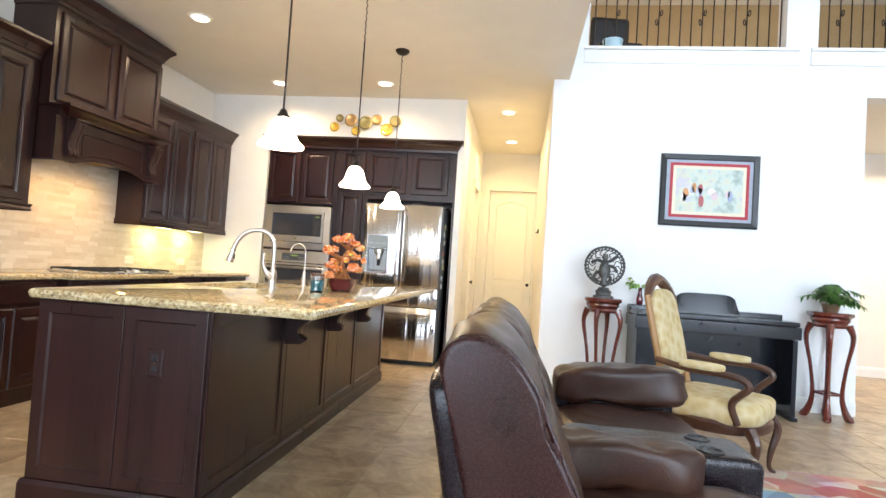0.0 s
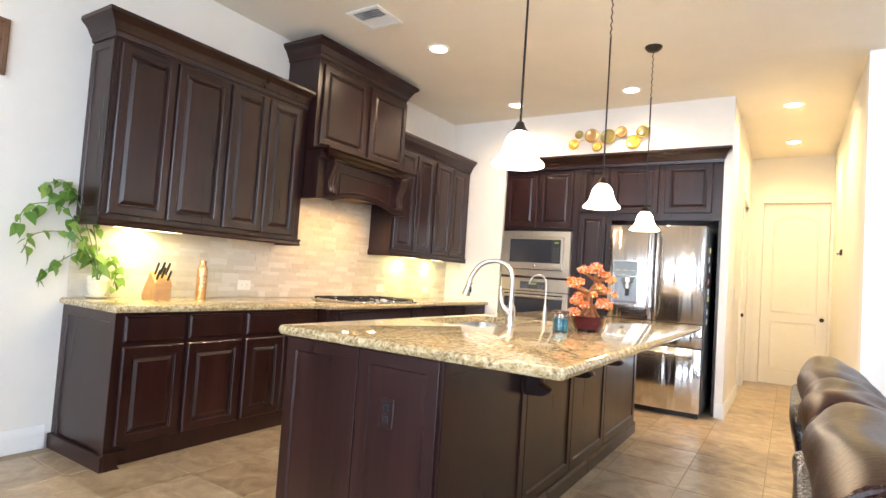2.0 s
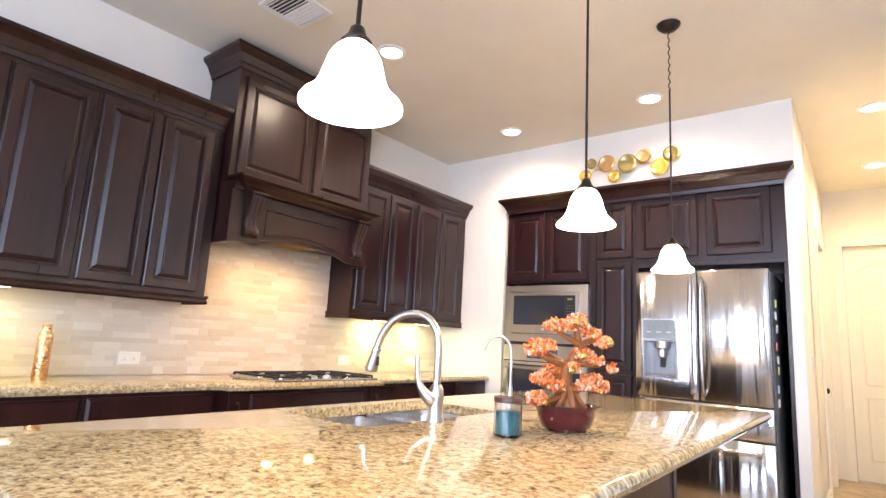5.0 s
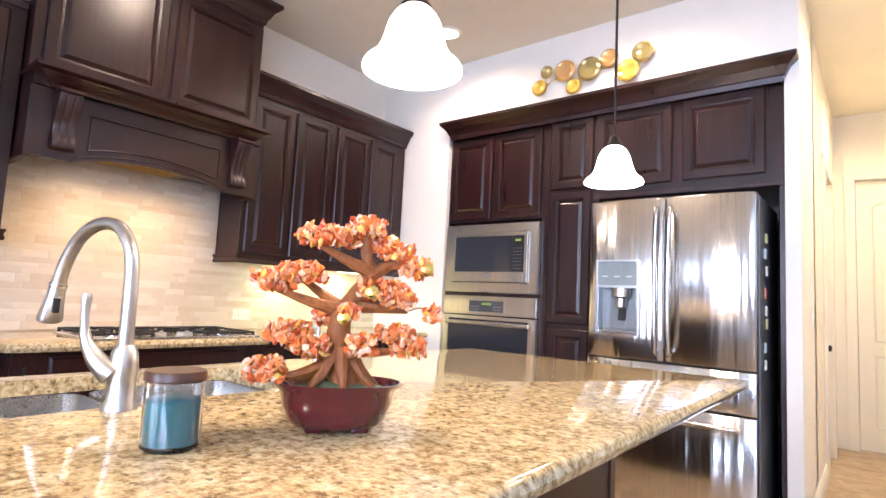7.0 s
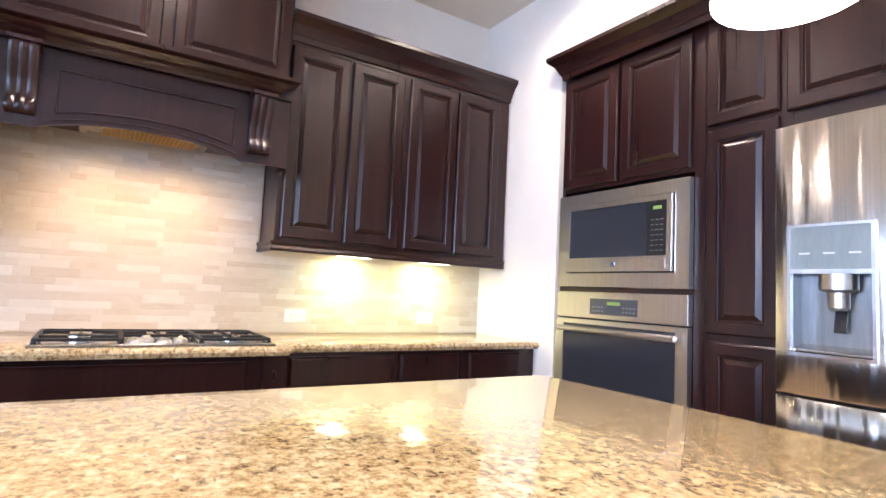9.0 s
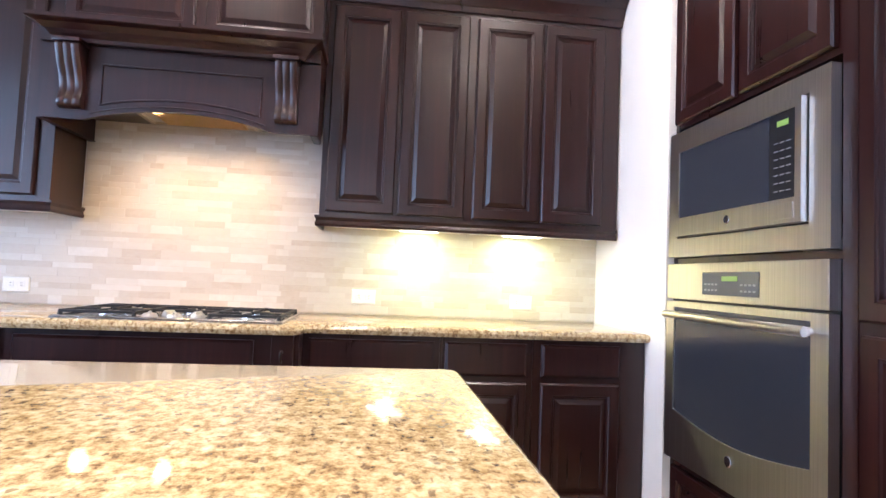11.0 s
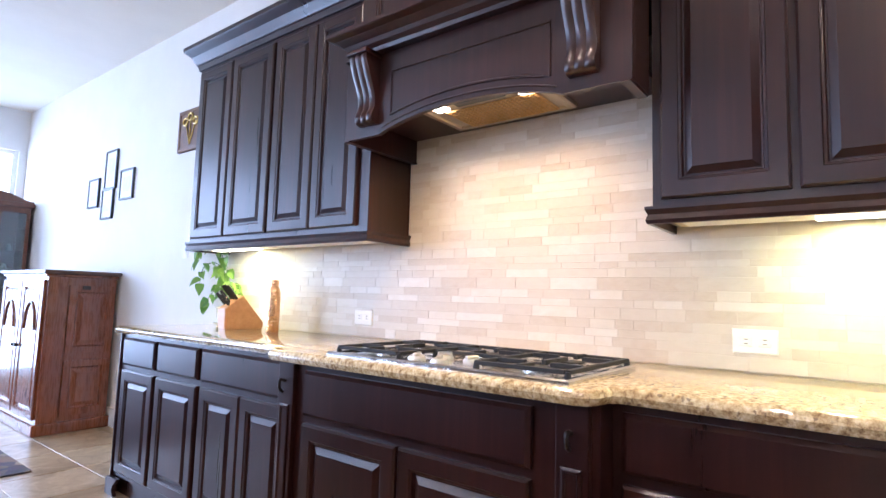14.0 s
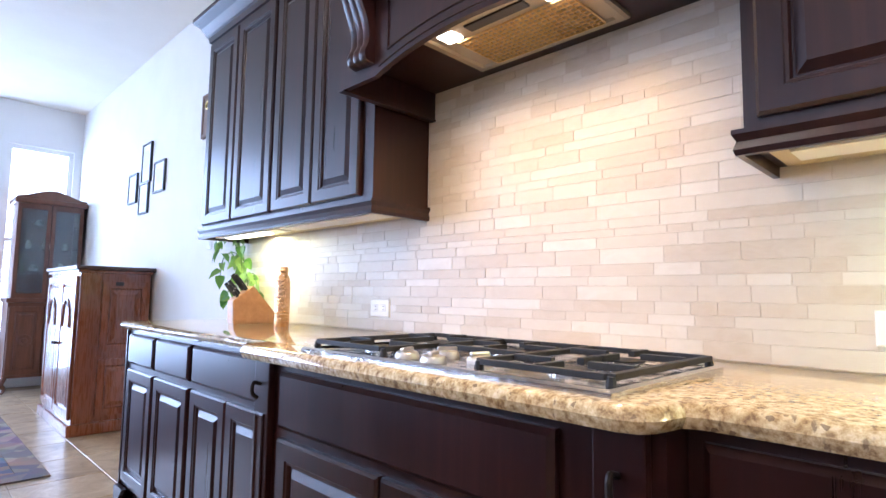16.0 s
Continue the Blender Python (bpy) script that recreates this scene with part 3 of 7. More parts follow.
def hood_part(name, bm, mat=DARKWOOD, label="", smooth=False):
    bmesh.ops.transform(bm, matrix=hm, verts=bm.verts)
    return part(name, bm, mat, hood, label, smooth)


HB = 1.813       # lower edge of the hood
HF = 0.462       # front of its lower box
hood_part("body", boxed(0.004, HX, HY0, HY1 + 0.004, 2.245, 3.12))
hood_part("side", boxed(0.004, HF - 0.022, HY0, HY0 + 0.03, HB, 2.16))
hood_part("side", boxed(0.30, HF - 0.022, HY1 - 0.03, HY1, HB, 2.16))
hood_part("soffit_board", boxed(0.004, HF - 0.022, HY0 + 0.031, HY1 - 0.031, 1.925, 1.945))
hood_part("door", nested(bmesh.new(), face_x(HX, -2.80, 2.285), 0.585, 0.705, RAISED))
hood_part("door", nested(bmesh.new(), face_x(HX, -2.165, 2.285), 0.565, 0.705, RAISED))
hood_part("crown_moulding", sweep(bmesh.new(), [(0.004, HY0, 3.035), (HX, HY0, 3.035), (HX, HY1 + 0.004, 3.035), (0.004, HY1 + 0.004, 3.035)], CROWN))
SHELF = [(0, 0), (0.016, 0), (0.022, 0.014), (0.038, 0.028), (0.048, 0.042), (0.075, 0.062), (0.100, 0.070), (0.104, 0.074), (0.104, 0.090), (0, 0.090)]
hood_part("mantel_shelf", sweep(bmesh.new(), [(0.30, HY0 + 0.09, 2.158), (HF + 0.02, HY0 + 0.09, 2.158), (HF + 0.02, HY1 - 0.09, 2.158), (0.30, HY1 - 0.09, 2.158)], SHELF))
hood_part("mantel_board", boxed(0.004, HF + 0.02, HY0 + 0.002, HY1 - 0.002, 2.1605, 2.2445))


def arch(y):
    """Height of the valance's lower edge, y from its middle."""
    u = min(1.0, abs(y + 0.01) / 0.41)
    return 0.062 * (1 - u ** 2.0) ** 0.85


def valance():
    """The board in front, with a flat arch cut out of its lower edge."""
    bm = bmesh.new()
    half = (HY1 - HY0) / 2
    ys = [-half, -0.52] + [-0.42 + 0.82 * i / 36 for i in range(37)] + [0.52, half]
    cols = []
    for y in ys:
        yy, z = -2.2245 + y, HB + arch(y)
        cols.append([bm.verts.new((x, yy, h)) for x, h in ((HF, z), (HF - 0.02, z), (HF - 0.02, 2.159), (HF, 2.159))])
    for a, b in zip(cols, cols[1:]):
        for k in range(4):
            bm.faces.new((a[k], a[(k + 1) % 4], b[(k + 1) % 4], b[k]))
    bm.faces.new(cols[0])
    bm.faces.new(cols[-1][::-1])
    return bm


hood_part("valance", valance())
low_bead = [(HF + 0.001, -2.2245 - 0.40 + 0.78 * i / 32, HB + 0.020 + arch(-0.40 + 0.78 * i / 32)) for i in range(33)]
hood_part("bead", tube(bmesh.new(), low_bead, 0.004, 6), smooth=True)
pan = [(HF + 0.001, -2.2245 - 0.357 + 0.714 * i / 32, HB + 0.052 + arch(-0.357 + 0.714 * i / 32)) for i in range(33)]
loop = pan + [(HF + 0.001, pan[-1][1], 2.072), (HF + 0.001, pan[0][1], 2.072), pan[0]]
hood_part("panel_bead", tube(bmesh.new(), loop, 0.0055, 6), smooth=True)
hood_part("lip", boxed(0.004, HF + 0.006, HY0 + 0.003, HY0 + 0.036, HB - 0.006, HB - 0.0005, bevel=0.002))
hood_part("lip", boxed(0.30, HF + 0.006, HY1 - 0.036, HY1 - 0.003, HB - 0.006, HB - 0.0005, bevel=0.002))


def corbel(width, drop, deep, flutes=3):
    """A scrolled bracket: its back at x 0, its top at z 0."""
    bm = bmesh.new()
    prof = curve_points([(deep, -0.02, 0), (deep * 1.02, -drop * 0.12, 0), (deep * 0.80, -drop * 0.30, 0), (deep * 0.42, -drop * 0.55, 0), (deep * 0.34, -drop * 0.75, 0), (deep * 0.52, -drop * 0.88, 0), (deep * 0.46, -drop * 0.97, 0), (deep * 0.2, -drop, 0)], 4)
    n = flutes * 4
    cols = []
    for i in range(n + 1):
        y = -width / 2 + width * i / n
        bulge = 0.006 * abs(math.sin(math.pi * flutes * i / n)) - 0.004
        cols.append([bm.verts.new((0, y, 0))] + [bm.verts.new((max(0.004, p[0] + bulge), y, p[1])) for p in prof] + [bm.verts.new((0, y, -drop))])
    m = len(cols[0])
    for a, b in zip(cols, cols[1:]):
        for k in range(m - 1):
            bm.faces.new((a[k], a[k + 1], b[k + 1], b[k]))
    bm.faces.new(cols[0])
    bm.faces.new(cols[-1][::-1])
    box(bm, 0, deep * 1.12, -width * 0.58, width * 0.58, -0.018, 0.0, bevel=0.003)
    return bm


for y in (-2.700, -1.748):
    cb = corbel(0.10, 0.30, 0.085)
    bmesh.ops.transform(cb, matrix=Matrix.Translation((HF + 0.001, y, 2.157)), verts=cb.verts)
    hood_part("corbel", cb, smooth=True, label="fluted scrolled wooden corbel")

# oven and pantry tower round the fridge
tower = thing("pantry_cabinet", "tall dark espresso wood pantry wall with ovens and fridge bay", "cabinet", (2.0, 0, 0))
tm = Matrix.Translation((-2.0, 0, 0))


def tower_part(name, bm, mat=DARKWOOD, label=""):
    bmesh.ops.transform(bm, matrix=tm, verts=bm.verts)
    return part(name, bm, mat, tower, label)


TY = 0.030
for x0, x1, z0, z1 in ((0.812, 0.836, 0.0, 2.61), (1.70, 1.75, 0.0, 2.62), (2.10, 2.145, 0.0, 2.62), (3.225, 3.25, 0.0, 2.62)):
    tower_part("stile", boxed(x0, x1, TY, 0.64, z0, z1))
tower_part("top_box", boxed(0.836, 1.70, TY + 0.004, 0.64, 1.86, 2.62))
tower_part("middle_box", boxed(1.75, 2.10, TY + 0.004, 0.64, 0.0, 2.62))
tower_part("fridge_top_box", boxed(2.145, 3.225, TY + 0.004, 0.64, 1.965, 2.62))
tower_part("rail", boxed(0.836, 1.70, TY + 0.003, 0.60, 1.26, 1.285))
tower_part("bottom_box", boxed(0.836, 1.70, TY + 0.004, 0.64, 0.0, 0.42))
for x0, x1, z0, z1 in ((0.832, 1.235, 1.88, 2.555), (1.265, 1.685, 1.88, 2.56), (1.77, 2.095, 2.06, 2.58), (1.77, 2.09, 1.085, 2.035), (1.78, 2.09, 0.13, 1.05), (2.125, 2.63, 2.045, 2.575), (2.695, 3.155, 2.045, 2.568), (0.845, 1.245, 0.12, 0.40), (1.255, 1.68, 0.12, 0.40)):
    tower_part("door", nested(bmesh.new(), face_south(TY - 0.001, x0, z0), x1 - x0, z1 - z0, RAISED))
tower_part("fridge_top_moulding", boxed(2.13, 3.24, TY - 0.02, TY, 1.965, 1.99, bevel=0.004))
tower_part("crown_moulding", sweep(bmesh.new(), [(0.85, FW, 2.565), (0.85, FW - 0.016, 2.565), (3.24, FW - 0.016, 2.565), (3.24, FW, 2.565)], CROWN))

# ---- worktops ----
def slab(outline, z0, z1, r=0.012, hole=None):
    """A worktop from its outline, with a rounded rim."""
    bm = bmesh.new()
    rings = []
    n = len(outline)
    pts = [Vector((*p, 0)) for p in outline]
    for inset, z in ((0.006, z0), (0.0, z0 + 0.008), (-0.004, (z0 + z1) / 2), (0.0, z1 - 0.010), (0.005, z1 - 0.003), (0.014, z1)):
        ring = []
        for i, p in enumerate(pts):
            a, b = (p - pts[i - 1]).normalized(), (pts[(i + 1) % n] - p).normalized()
            na, nb = Vector((-a.y, a.x, 0)), Vector((-b.y, b.x, 0))
            mid_n = (na + nb).normalized()
            mid_n /= max(0.3, mid_n.dot(na))
            q = p + mid_n * inset
            ring.append(bm.verts.new((q.x, q.y, z)))
        rings.append(ring)
    for a, b in zip(rings, rings[1:]):
        for k in range(n):
            bm.faces.new((a[k], a[(k + 1) % n], b[(k + 1) % n], b[k]))
    if hole is None:
        bm.faces.new(rings[0][::-1])
        bm.faces.new(rings[-1])
    else:
        inner = [bm.verts.new((*p, z1)) for p in hole]
        low = [bm.verts.new((*p, z0)) for p in hole]
        hx0, hx1 = min(p[0] for p in hole), max(p[0] for p in hole)
        hy0, hy1 = min(p[1] for p in hole), max(p[1] for p in hole)
        for outer, inside in ((rings[-1], inner), (rings[0], low)):
            edges = []
            for loop in (outer, inside):
                for i in range(len(loop)):
                    e = bm.edges.get((loop[i], loop[(i + 1) % len(loop)])) or bm.edges.new((loop[i], loop[(i + 1) % len(loop)]))
                    edges.append(e)
            filled = bmesh.ops.triangle_fill(bm, use_beauty=True, edges=edges)["geom"]
            spare = []
            for f in filled:
                if isinstance(f, bmesh.types.BMFace):
                    c = f.calc_center_median()
                    ring_only = all(v in inside for v in f.verts)
                    if ring_only and hx0 < c.x < hx1 and hy0 < c.y < hy1:
                        spare.append(f)
            bmesh.ops.delete(bm, geom=spare, context="FACES_ONLY")
        m = len(inner)
        for k in range(m):
            bm.faces.new((inner[k], inner[(k + 1) % m], low[(k + 1) % m], low[k]))
    return bm


def rounded(x0, x1, y0, y1, r, n=5):
    out = []
    for cx, cy, a in ((x1 - r, y0 + r, -90), (x1 - r, y1 - r, 0), (x0 + r, y1 - r, 90), (x0 + r, y0 + r, 180)):
        for i in range(n + 1):
            t = radians(a + 90 * i / n)
            out.append((cx + r * math.cos(t), cy + r * math.sin(t)))
    return out


back = [(0.003, 0.0), (0.003, -4.498), (0.660, -4.498), (0.670, -4.488), (0.670, -2.935), (0.682, -2.912), (0.745, -2.900), (0.770, -2.882), (0.782, -2.85), (0.782, -1.64), (0.770, -1.608), (0.745, -1.590), (0.682, -1.578), (0.670, -1.555), (0.670, 0.0)]
wt = mesh_object("worktop", slab(back, 0.892, WT), GRANITE, True)
tagged(wt, "polished gold granite worktop with a bowed cooktop front", "worktop")
sink_hole = rounded(1.965, 2.41, -3.41, -2.60, 0.06)
it = mesh_object("island_worktop", slab(rounded(1.875, 3.245, -4.385, -1.088, 0.03, 5), 0.9145, 0.9545, hole=sink_hole), GRANITE, True)
tagged(it, "polished gold granite island worktop with a cut-out sink", "worktop")

# ---- island ----
IX0, IX1, IY0, IY1 = 1.915, 2.755, -4.34, -1.21
isl = thing("kitchen_island", "dark espresso wood kitchen island with panels and corbels", "kitchen island", ((IX0 + IX1) / 2, (IY0 + IY1) / 2, 0))
im = Matrix.Translation((-(IX0 + IX1) / 2, -(IY0 + IY1) / 2, 0))


def island_part(name, bm, mat=DARKWOOD, label="", smooth=False):
    bmesh.ops.transform(bm, matrix=im, verts=bm.verts)
    return part(name, bm, mat, isl, label, smooth)


bm = bmesh.new()
box(bm, IX0, IX1, IY0, -3.46, 0.0, 0.9135)
box(bm, IX0, IX1, -2.56, IY1, 0.0, 0.9135)
box(bm, IX0, IX1, -3.46, -2.56, 0.0, 0.66)
box(bm, 2.445, IX1, -3.46, -2.56, 0.66, 0.9135)
box(bm, IX0, 1.955, -3.46, -2.56, 0.66, 0.9135)
island_part("body", bm)
for x0, x1 in ((IX0 + 0.004, 2.348), (2.352, IX1 - 0.004)):
    island_part("end_panel", nested(bmesh.new(), face_south(IY0, x0, 0.10), x1 - x0, 0.805, FLAT))
    island_part("end_panel", nested(bmesh.new(), face_north(IY1, x1, 0.10), x1 - x0, 0.805, FLAT))
SEAMS = [IY0 + 0.004, -3.53, -2.83, -2.13, IY1 - 0.004]
for a, b in zip(SEAMS, SEAMS[1:]):
    island_part("side_panel", nested(bmesh.new(), face_x(IX1, a, 0.10), b - a - 0.004, 0.805, FLAT))
for y in (-3.53, -2.83, -2.13):
    bm = corbel(0.075, 0.24, 0.22, 1)
    bmesh.ops.transform(bm, matrix=Matrix.Translation((IX1 + 0.013, y, 0.9125)), verts=bm.verts)
    island_part("corbel", bm, label="dark wooden bracket under the overhang")
island_part("foot_moulding", sweep(bmesh.new(), [(IX0, IY0, 0), (IX1, IY0, 0), (IX1, IY1, 0), (IX0, IY1, 0)][::1], [(0, 0), (0.022, 0), (0.022, 0.075), (0.014, 0.095), (0, 0.098)], close=True))
for i, (a, b) in enumerate(((-4.30, -3.85), (-3.83, -3.46), (-3.44, -3.02), (-3.00, -2.56), (-2.56, -1.96), (-1.94, -1.25))):
    m = Matrix(((0, 0, -1, IX0), (-1, 0, 0, b), (0, 1, 0, 0.12), (0, 0, 0, 1)))
    island_part("door", nested(bmesh.new(), m, b - a, 0.76, RAISED))

# ---- cooktop and appliances ----
ct = thing("gas_cooktop", "stainless steel gas cooktop with black iron grates", "cooktop", (0.485, -2.12, WT))
part("tray", nested(bmesh.new(), Matrix.Translation((-0.26, -0.455, 0.001)), 0.52, 0.91, [(0, 0), (0, 0.008), (0.006, 0.013), (0.022, 0.013), (0.03, 0.008), (0.04, 0.008)]), STEEL, ct)
fr = thing("refrigerator", "stainless steel french-door refrigerator with a water dispenser", "refrigerator", (2.67, 0.1, 0))
part("case", boxed(-0.44, 0.484, -0.27, 0.40, 0.03, 1.88, bevel=0.006), plain("grey_case", (0.10, 0.10, 0.105), 0.4), fr)

# ---- cooktop ----
for i, (gy0, gy1) in enumerate(((-0.435, -0.15), (-0.142, 0.142), (0.15, 0.435))):
    bm = bmesh.new()
    gx0, gx1 = (-0.23, 0.22) if i != 1 else (-0.23, 0.04)
    s = 0.0080
    for y in (gy0, gy1):
        box(bm, gx0, gx1, y - s, y + s, 0.022, 0.034, bevel=0.002)
    for x in (gx0, gx1):
        box(bm, x - s, x + s, gy0 + s, gy1 - s, 0.022, 0.034, bevel=0.002)
    for cx in ([-0.115, 0.11] if i != 1 else [-0.09]):
        cy = (gy0 + gy1) / 2
        for dx, dy in ((0.035, 0), (-0.035, 0), (0, 0.04), (0, -0.04)):
            if dx:
                x1 = cx + (0.11 if dx > 0 else -0.11)
                x1 = min(max(x1, gx0), gx1)
                box(bm, min(cx + dx, x1), max(cx + dx, x1), cy - s, cy + s, 0.023, 0.037, bevel=0.002)
            else:
                y1 = gy1 - s if dy > 0 else gy0 + s
                box(bm, cx - s, cx + s, min(cy + dy, y1), max(cy + dy, y1), 0.023, 0.037, bevel=0.002)
    for x in (gx0, gx1):
        for y in (gy0, gy1):
            tube(bm, [(x, y, 0.029), (x, y, 0.020), (x, y, 0.0095)], [0.007, 0.009, 0.011], 8)
    part("grate", bm, IRON, ct, "black cast iron pan grate")
for cx, cy, r in ((-0.115, -0.293, 0.045), (0.11, -0.293, 0.036), (-0.09, 0.0, 0.055), (-0.115, 0.293, 0.045), (0.11, 0.293, 0.04)):
    bn = part("burner", lathe(bmesh.new(), [(r * 1.3, 0.0092), (r * 1.3, 0.012), (r, 0.013), (r, 0.0165)], Matrix.Translation((cx, cy, 0))), CHROME, ct, "steel gas burner", True)
    part("burner_cap", lathe(bmesh.new(), [(r * 0.92, 0.0168), (r * 0.95, 0.0200), (r * 0.8, 0.0215)], Matrix.Translation((cx, cy, 0))), IRON, bn, "", True)
for kx, ky in ((0.19, -0.10), (0.10, -0.055), (0.205, 0.005), (0.13, 0.075)):
    m = Matrix.Translation((kx, ky, 0))
    kn = part("knob", lathe(bmesh.new(), [(0.029, 0.0092), (0.030, 0.016), (0.026, 0.024), (0.018, 0.027)], m), NICKEL, ct, "satin metal burner knob", True)
    part("grip", boxed(-0.006, 0.006, -0.025, 0.025, 0.022, 0.035, bevel=0.004, m=m @ Matrix.Rotation(0.5 * kx * 20, 4, "Z")), NICKEL, kn)

# ---- refrigerator ----
def bowed(x0, x1, z0, z1, y, bulge, thick, hole=None, xs=10):
    """A door with a gently bowed front at y, and an optional opening (x0, x1, z0, z1)."""
    bm = bmesh.new()
    cx, hw = (x0 + x1) / 2, (x1 - x0) / 2
    gx = sorted({x0, x0 + 0.006, x1 - 0.006, x1, *[x0 + (x1 - x0) * i / xs for i in range(1, xs)], *(hole[:2] if hole else ())})
    gz = sorted({z0, z0 + 0.006, z1 - 0.006, z1, *(hole[2:] if hole else ())})

    def front(x, z):
        edge = 0.005 if x in (x0, x1) or z in (z0, z1) else 0.0
        return y - bulge * (1 - ((x - cx) / hw) ** 2) + edge
    v = {(i, k): bm.verts.new((x, front(x, z), z)) for i, x in enumerate(gx) for k, z in enumerate(gz)}
    w = {(i, k): bm.verts.new((x, y + thick, z)) for i, x in enumerate(gx) for k, z in enumerate(gz) if i in (0, len(gx) - 1) or k in (0, len(gz) - 1)}
    for i in range(len(gx) - 1):
        for k in range(len(gz) - 1):
            if hole and hole[0] <= gx[i] and gx[i + 1] <= hole[1] and hole[2] <= gz[k] and gz[k + 1] <= hole[3]:
                continue
            bm.faces.new((v[i, k], v[i + 1, k], v[i + 1, k + 1], v[i, k + 1]))
    ni, nk = len(gx) - 1, len(gz) - 1
    for i in range(ni):
        for k in (0, nk):
            bm.faces.new((v[i, k], v[i + 1, k], w[i + 1, k], w[i, k]))
    for k in range(nk):
        for i in (0, ni):
            bm.faces.new((v[i, k], v[i, k + 1], w[i, k + 1], w[i, k]))
    return bm


fm = Matrix.Translation((-2.67, -0.2, 0))


def fridge_part(name, bm, mat, label="", parent=None, smooth=False):
    bmesh.ops.transform(bm, matrix=fm, verts=bm.verts)
    return part(name, bm, mat, parent or fr, label, smooth)


GREY = plain("dispenser_grey", (0.10, 0.115, 0.135), 0.3)
KEYWHITE = plain("key_white", (0.55, 0.58, 0.60), 0.5)
fd1 = fridge_part("door", bowed(2.226, 2.680, 0.92, 1.88, -0.19, 0.014, 0.055, (2.288, 2.528, 1.067, 1.345)), STEEL, smooth=True)
fd2 = fridge_part("door", bowed(2.690, 3.155, 0.92, 1.88, -0.19, 0.014, 0.055), STEEL, smooth=True)
fridge_part("drawer_front", bowed(2.226, 3.155, 0.685, 0.908, -0.19, 0.014, 0.055), STEEL, smooth=True)
dr2 = fridge_part("drawer_front", bowed(2.226, 3.155, 0.06, 0.673, -0.19, 0.014, 0.055), STEEL, smooth=True)
fridge_part("plinth", boxed(2.24, 3.14, -0.12, 0.3, 0.0, 0.055), BLACK)
bm = bmesh.new()
box(bm, 2.288, 2.528, -0.130, -0.126, 1.067, 1.345)
box(bm, 2.286, 2.290, -0.196, -0.130, 1.067, 1.345)
box(bm, 2.526, 2.530, -0.196, -0.130, 1.067, 1.345)
fridge_part("dispenser_recess", bm, noisy("brushed_grey_metal", (0.20, 0.21, 0.22), (0.30, 0.31, 0.32), (60, 60, 4), 0.32, 0.08, 0.03, metallic=0.8), "grey metal water dispenser recess", fd1)
bm = bmesh.new()
for x0, x1, z0, z1 in ((2.276, 2.288, 1.055, 1.510), (2.528, 2.540, 1.055, 1.510), (2.288, 2.528, 1.500, 1.510), (2.288, 2.528, 1.338, 1.354), (2.288, 2.528, 1.055, 1.067)):
    box(bm, x0, x1, -0.212, -0.195, z0, z1)
fridge_part("dispenser_frame", bm, CHROME, "polished dispenser frame", fd1)
fridge_part("dispenser_panel", boxed(2.288, 2.528, -0.208, -0.196, 1.354, 1.50), noisy("dispenser_display", (0.20, 0.24, 0.26), (0.26, 0.30, 0.32), (20, 20, 3), 0.14, 0.03, 0.0), "pale blue-grey dispenser display", fd1)
for k in range(3):
    fridge_part("touch_key", boxed(2.315 + k * 0.075, 2.350 + k * 0.075, -0.2092, -0.2082, 1.405, 1.411), KEYWHITE, "", fd1)
fridge_part("dispenser_tray", boxed(-0.118, 0.118, -0.034, 0.034, -0.004, 0.004, bevel=0.002, m=pose(2.408, -0.163, 1.082, 14)), CHROME, "sloped drip tray", fd1)
fridge_part("dispenser_spout", lathe(bmesh.new(), [(0.022, 1.215), (0.032, 1.225), (0.032, 1.275), (0.056, 1.285), (0.056, 1.337)], Matrix.Translation((2.42, -0.168, 0))), NICKEL, "", fd1, True)
fridge_part("dispenser_paddle", boxed(-0.020, 0.020, -0.004, 0.004, -0.045, 0.045, bevel=0.003, m=pose(2.42, -0.150, 1.185, -12)), BLACK, "dark push paddle", fd1)
for x, d in ((2.648, fd1), (2.722, fd2)):
    bm = tube(bmesh.new(), curve_points([(x, -0.205, 1.815), (x, -0.245, 1.79), (x, -0.262, 1.60), (x, -0.266, 1.38), (x, -0.262, 1.16), (x, -0.245, 0.985), (x, -0.205, 0.965)], 5), 0.0135, 10)
    fridge_part("handle", bm, STEEL, "tall curved steel handle", d, True)
bm = tube(bmesh.new(), curve_points([(2.33, -0.20, 0.605), (2.34, -0.25, 0.61), (2.67, -0.262, 0.615), (3.04, -0.25, 0.61), (3.05, -0.20, 0.605)], 5), 0.014, 10)
fridge_part("handle", bm, STEEL, "long curved steel drawer handle", dr2, True)
bm = bmesh.new()
for i in range(7):
    box(bm, 3.035 + i * 0.0115, 3.043 + i * 0.0115, -0.1925, -0.1915, 1.852, 1.862)
fridge_part("maker_mark", bm, GREY, "", fd2)
rng = random.Random(4)
note_colors = [(0.75, 0.74, 0.70), (0.55, 0.62, 0.70), (0.70, 0.66, 0.30), (0.72, 0.70, 0.68), (0.60, 0.20, 0.15)]
for i in range(8):
    z = 0.95 + i * 0.10 + rng.uniform(-0.02, 0.02)
    mag = mesh_object("fridge_magnet", boxed(-0.004, 0.006, -0.024, 0.024, -0.028, 0.028, bevel=0.003), plain("magnet_%s" % "abcdefgh"[i], note_colors[i % 5], 0.5))
    mag.matrix_world = pose(3.161, -0.01 + rng.uniform(-0.05, 0.03), z, rng.uniform(-8, 8))
    tagged(mag, "small coloured magnet on the side of the refrigerator", "magnet", "fridge magnets")

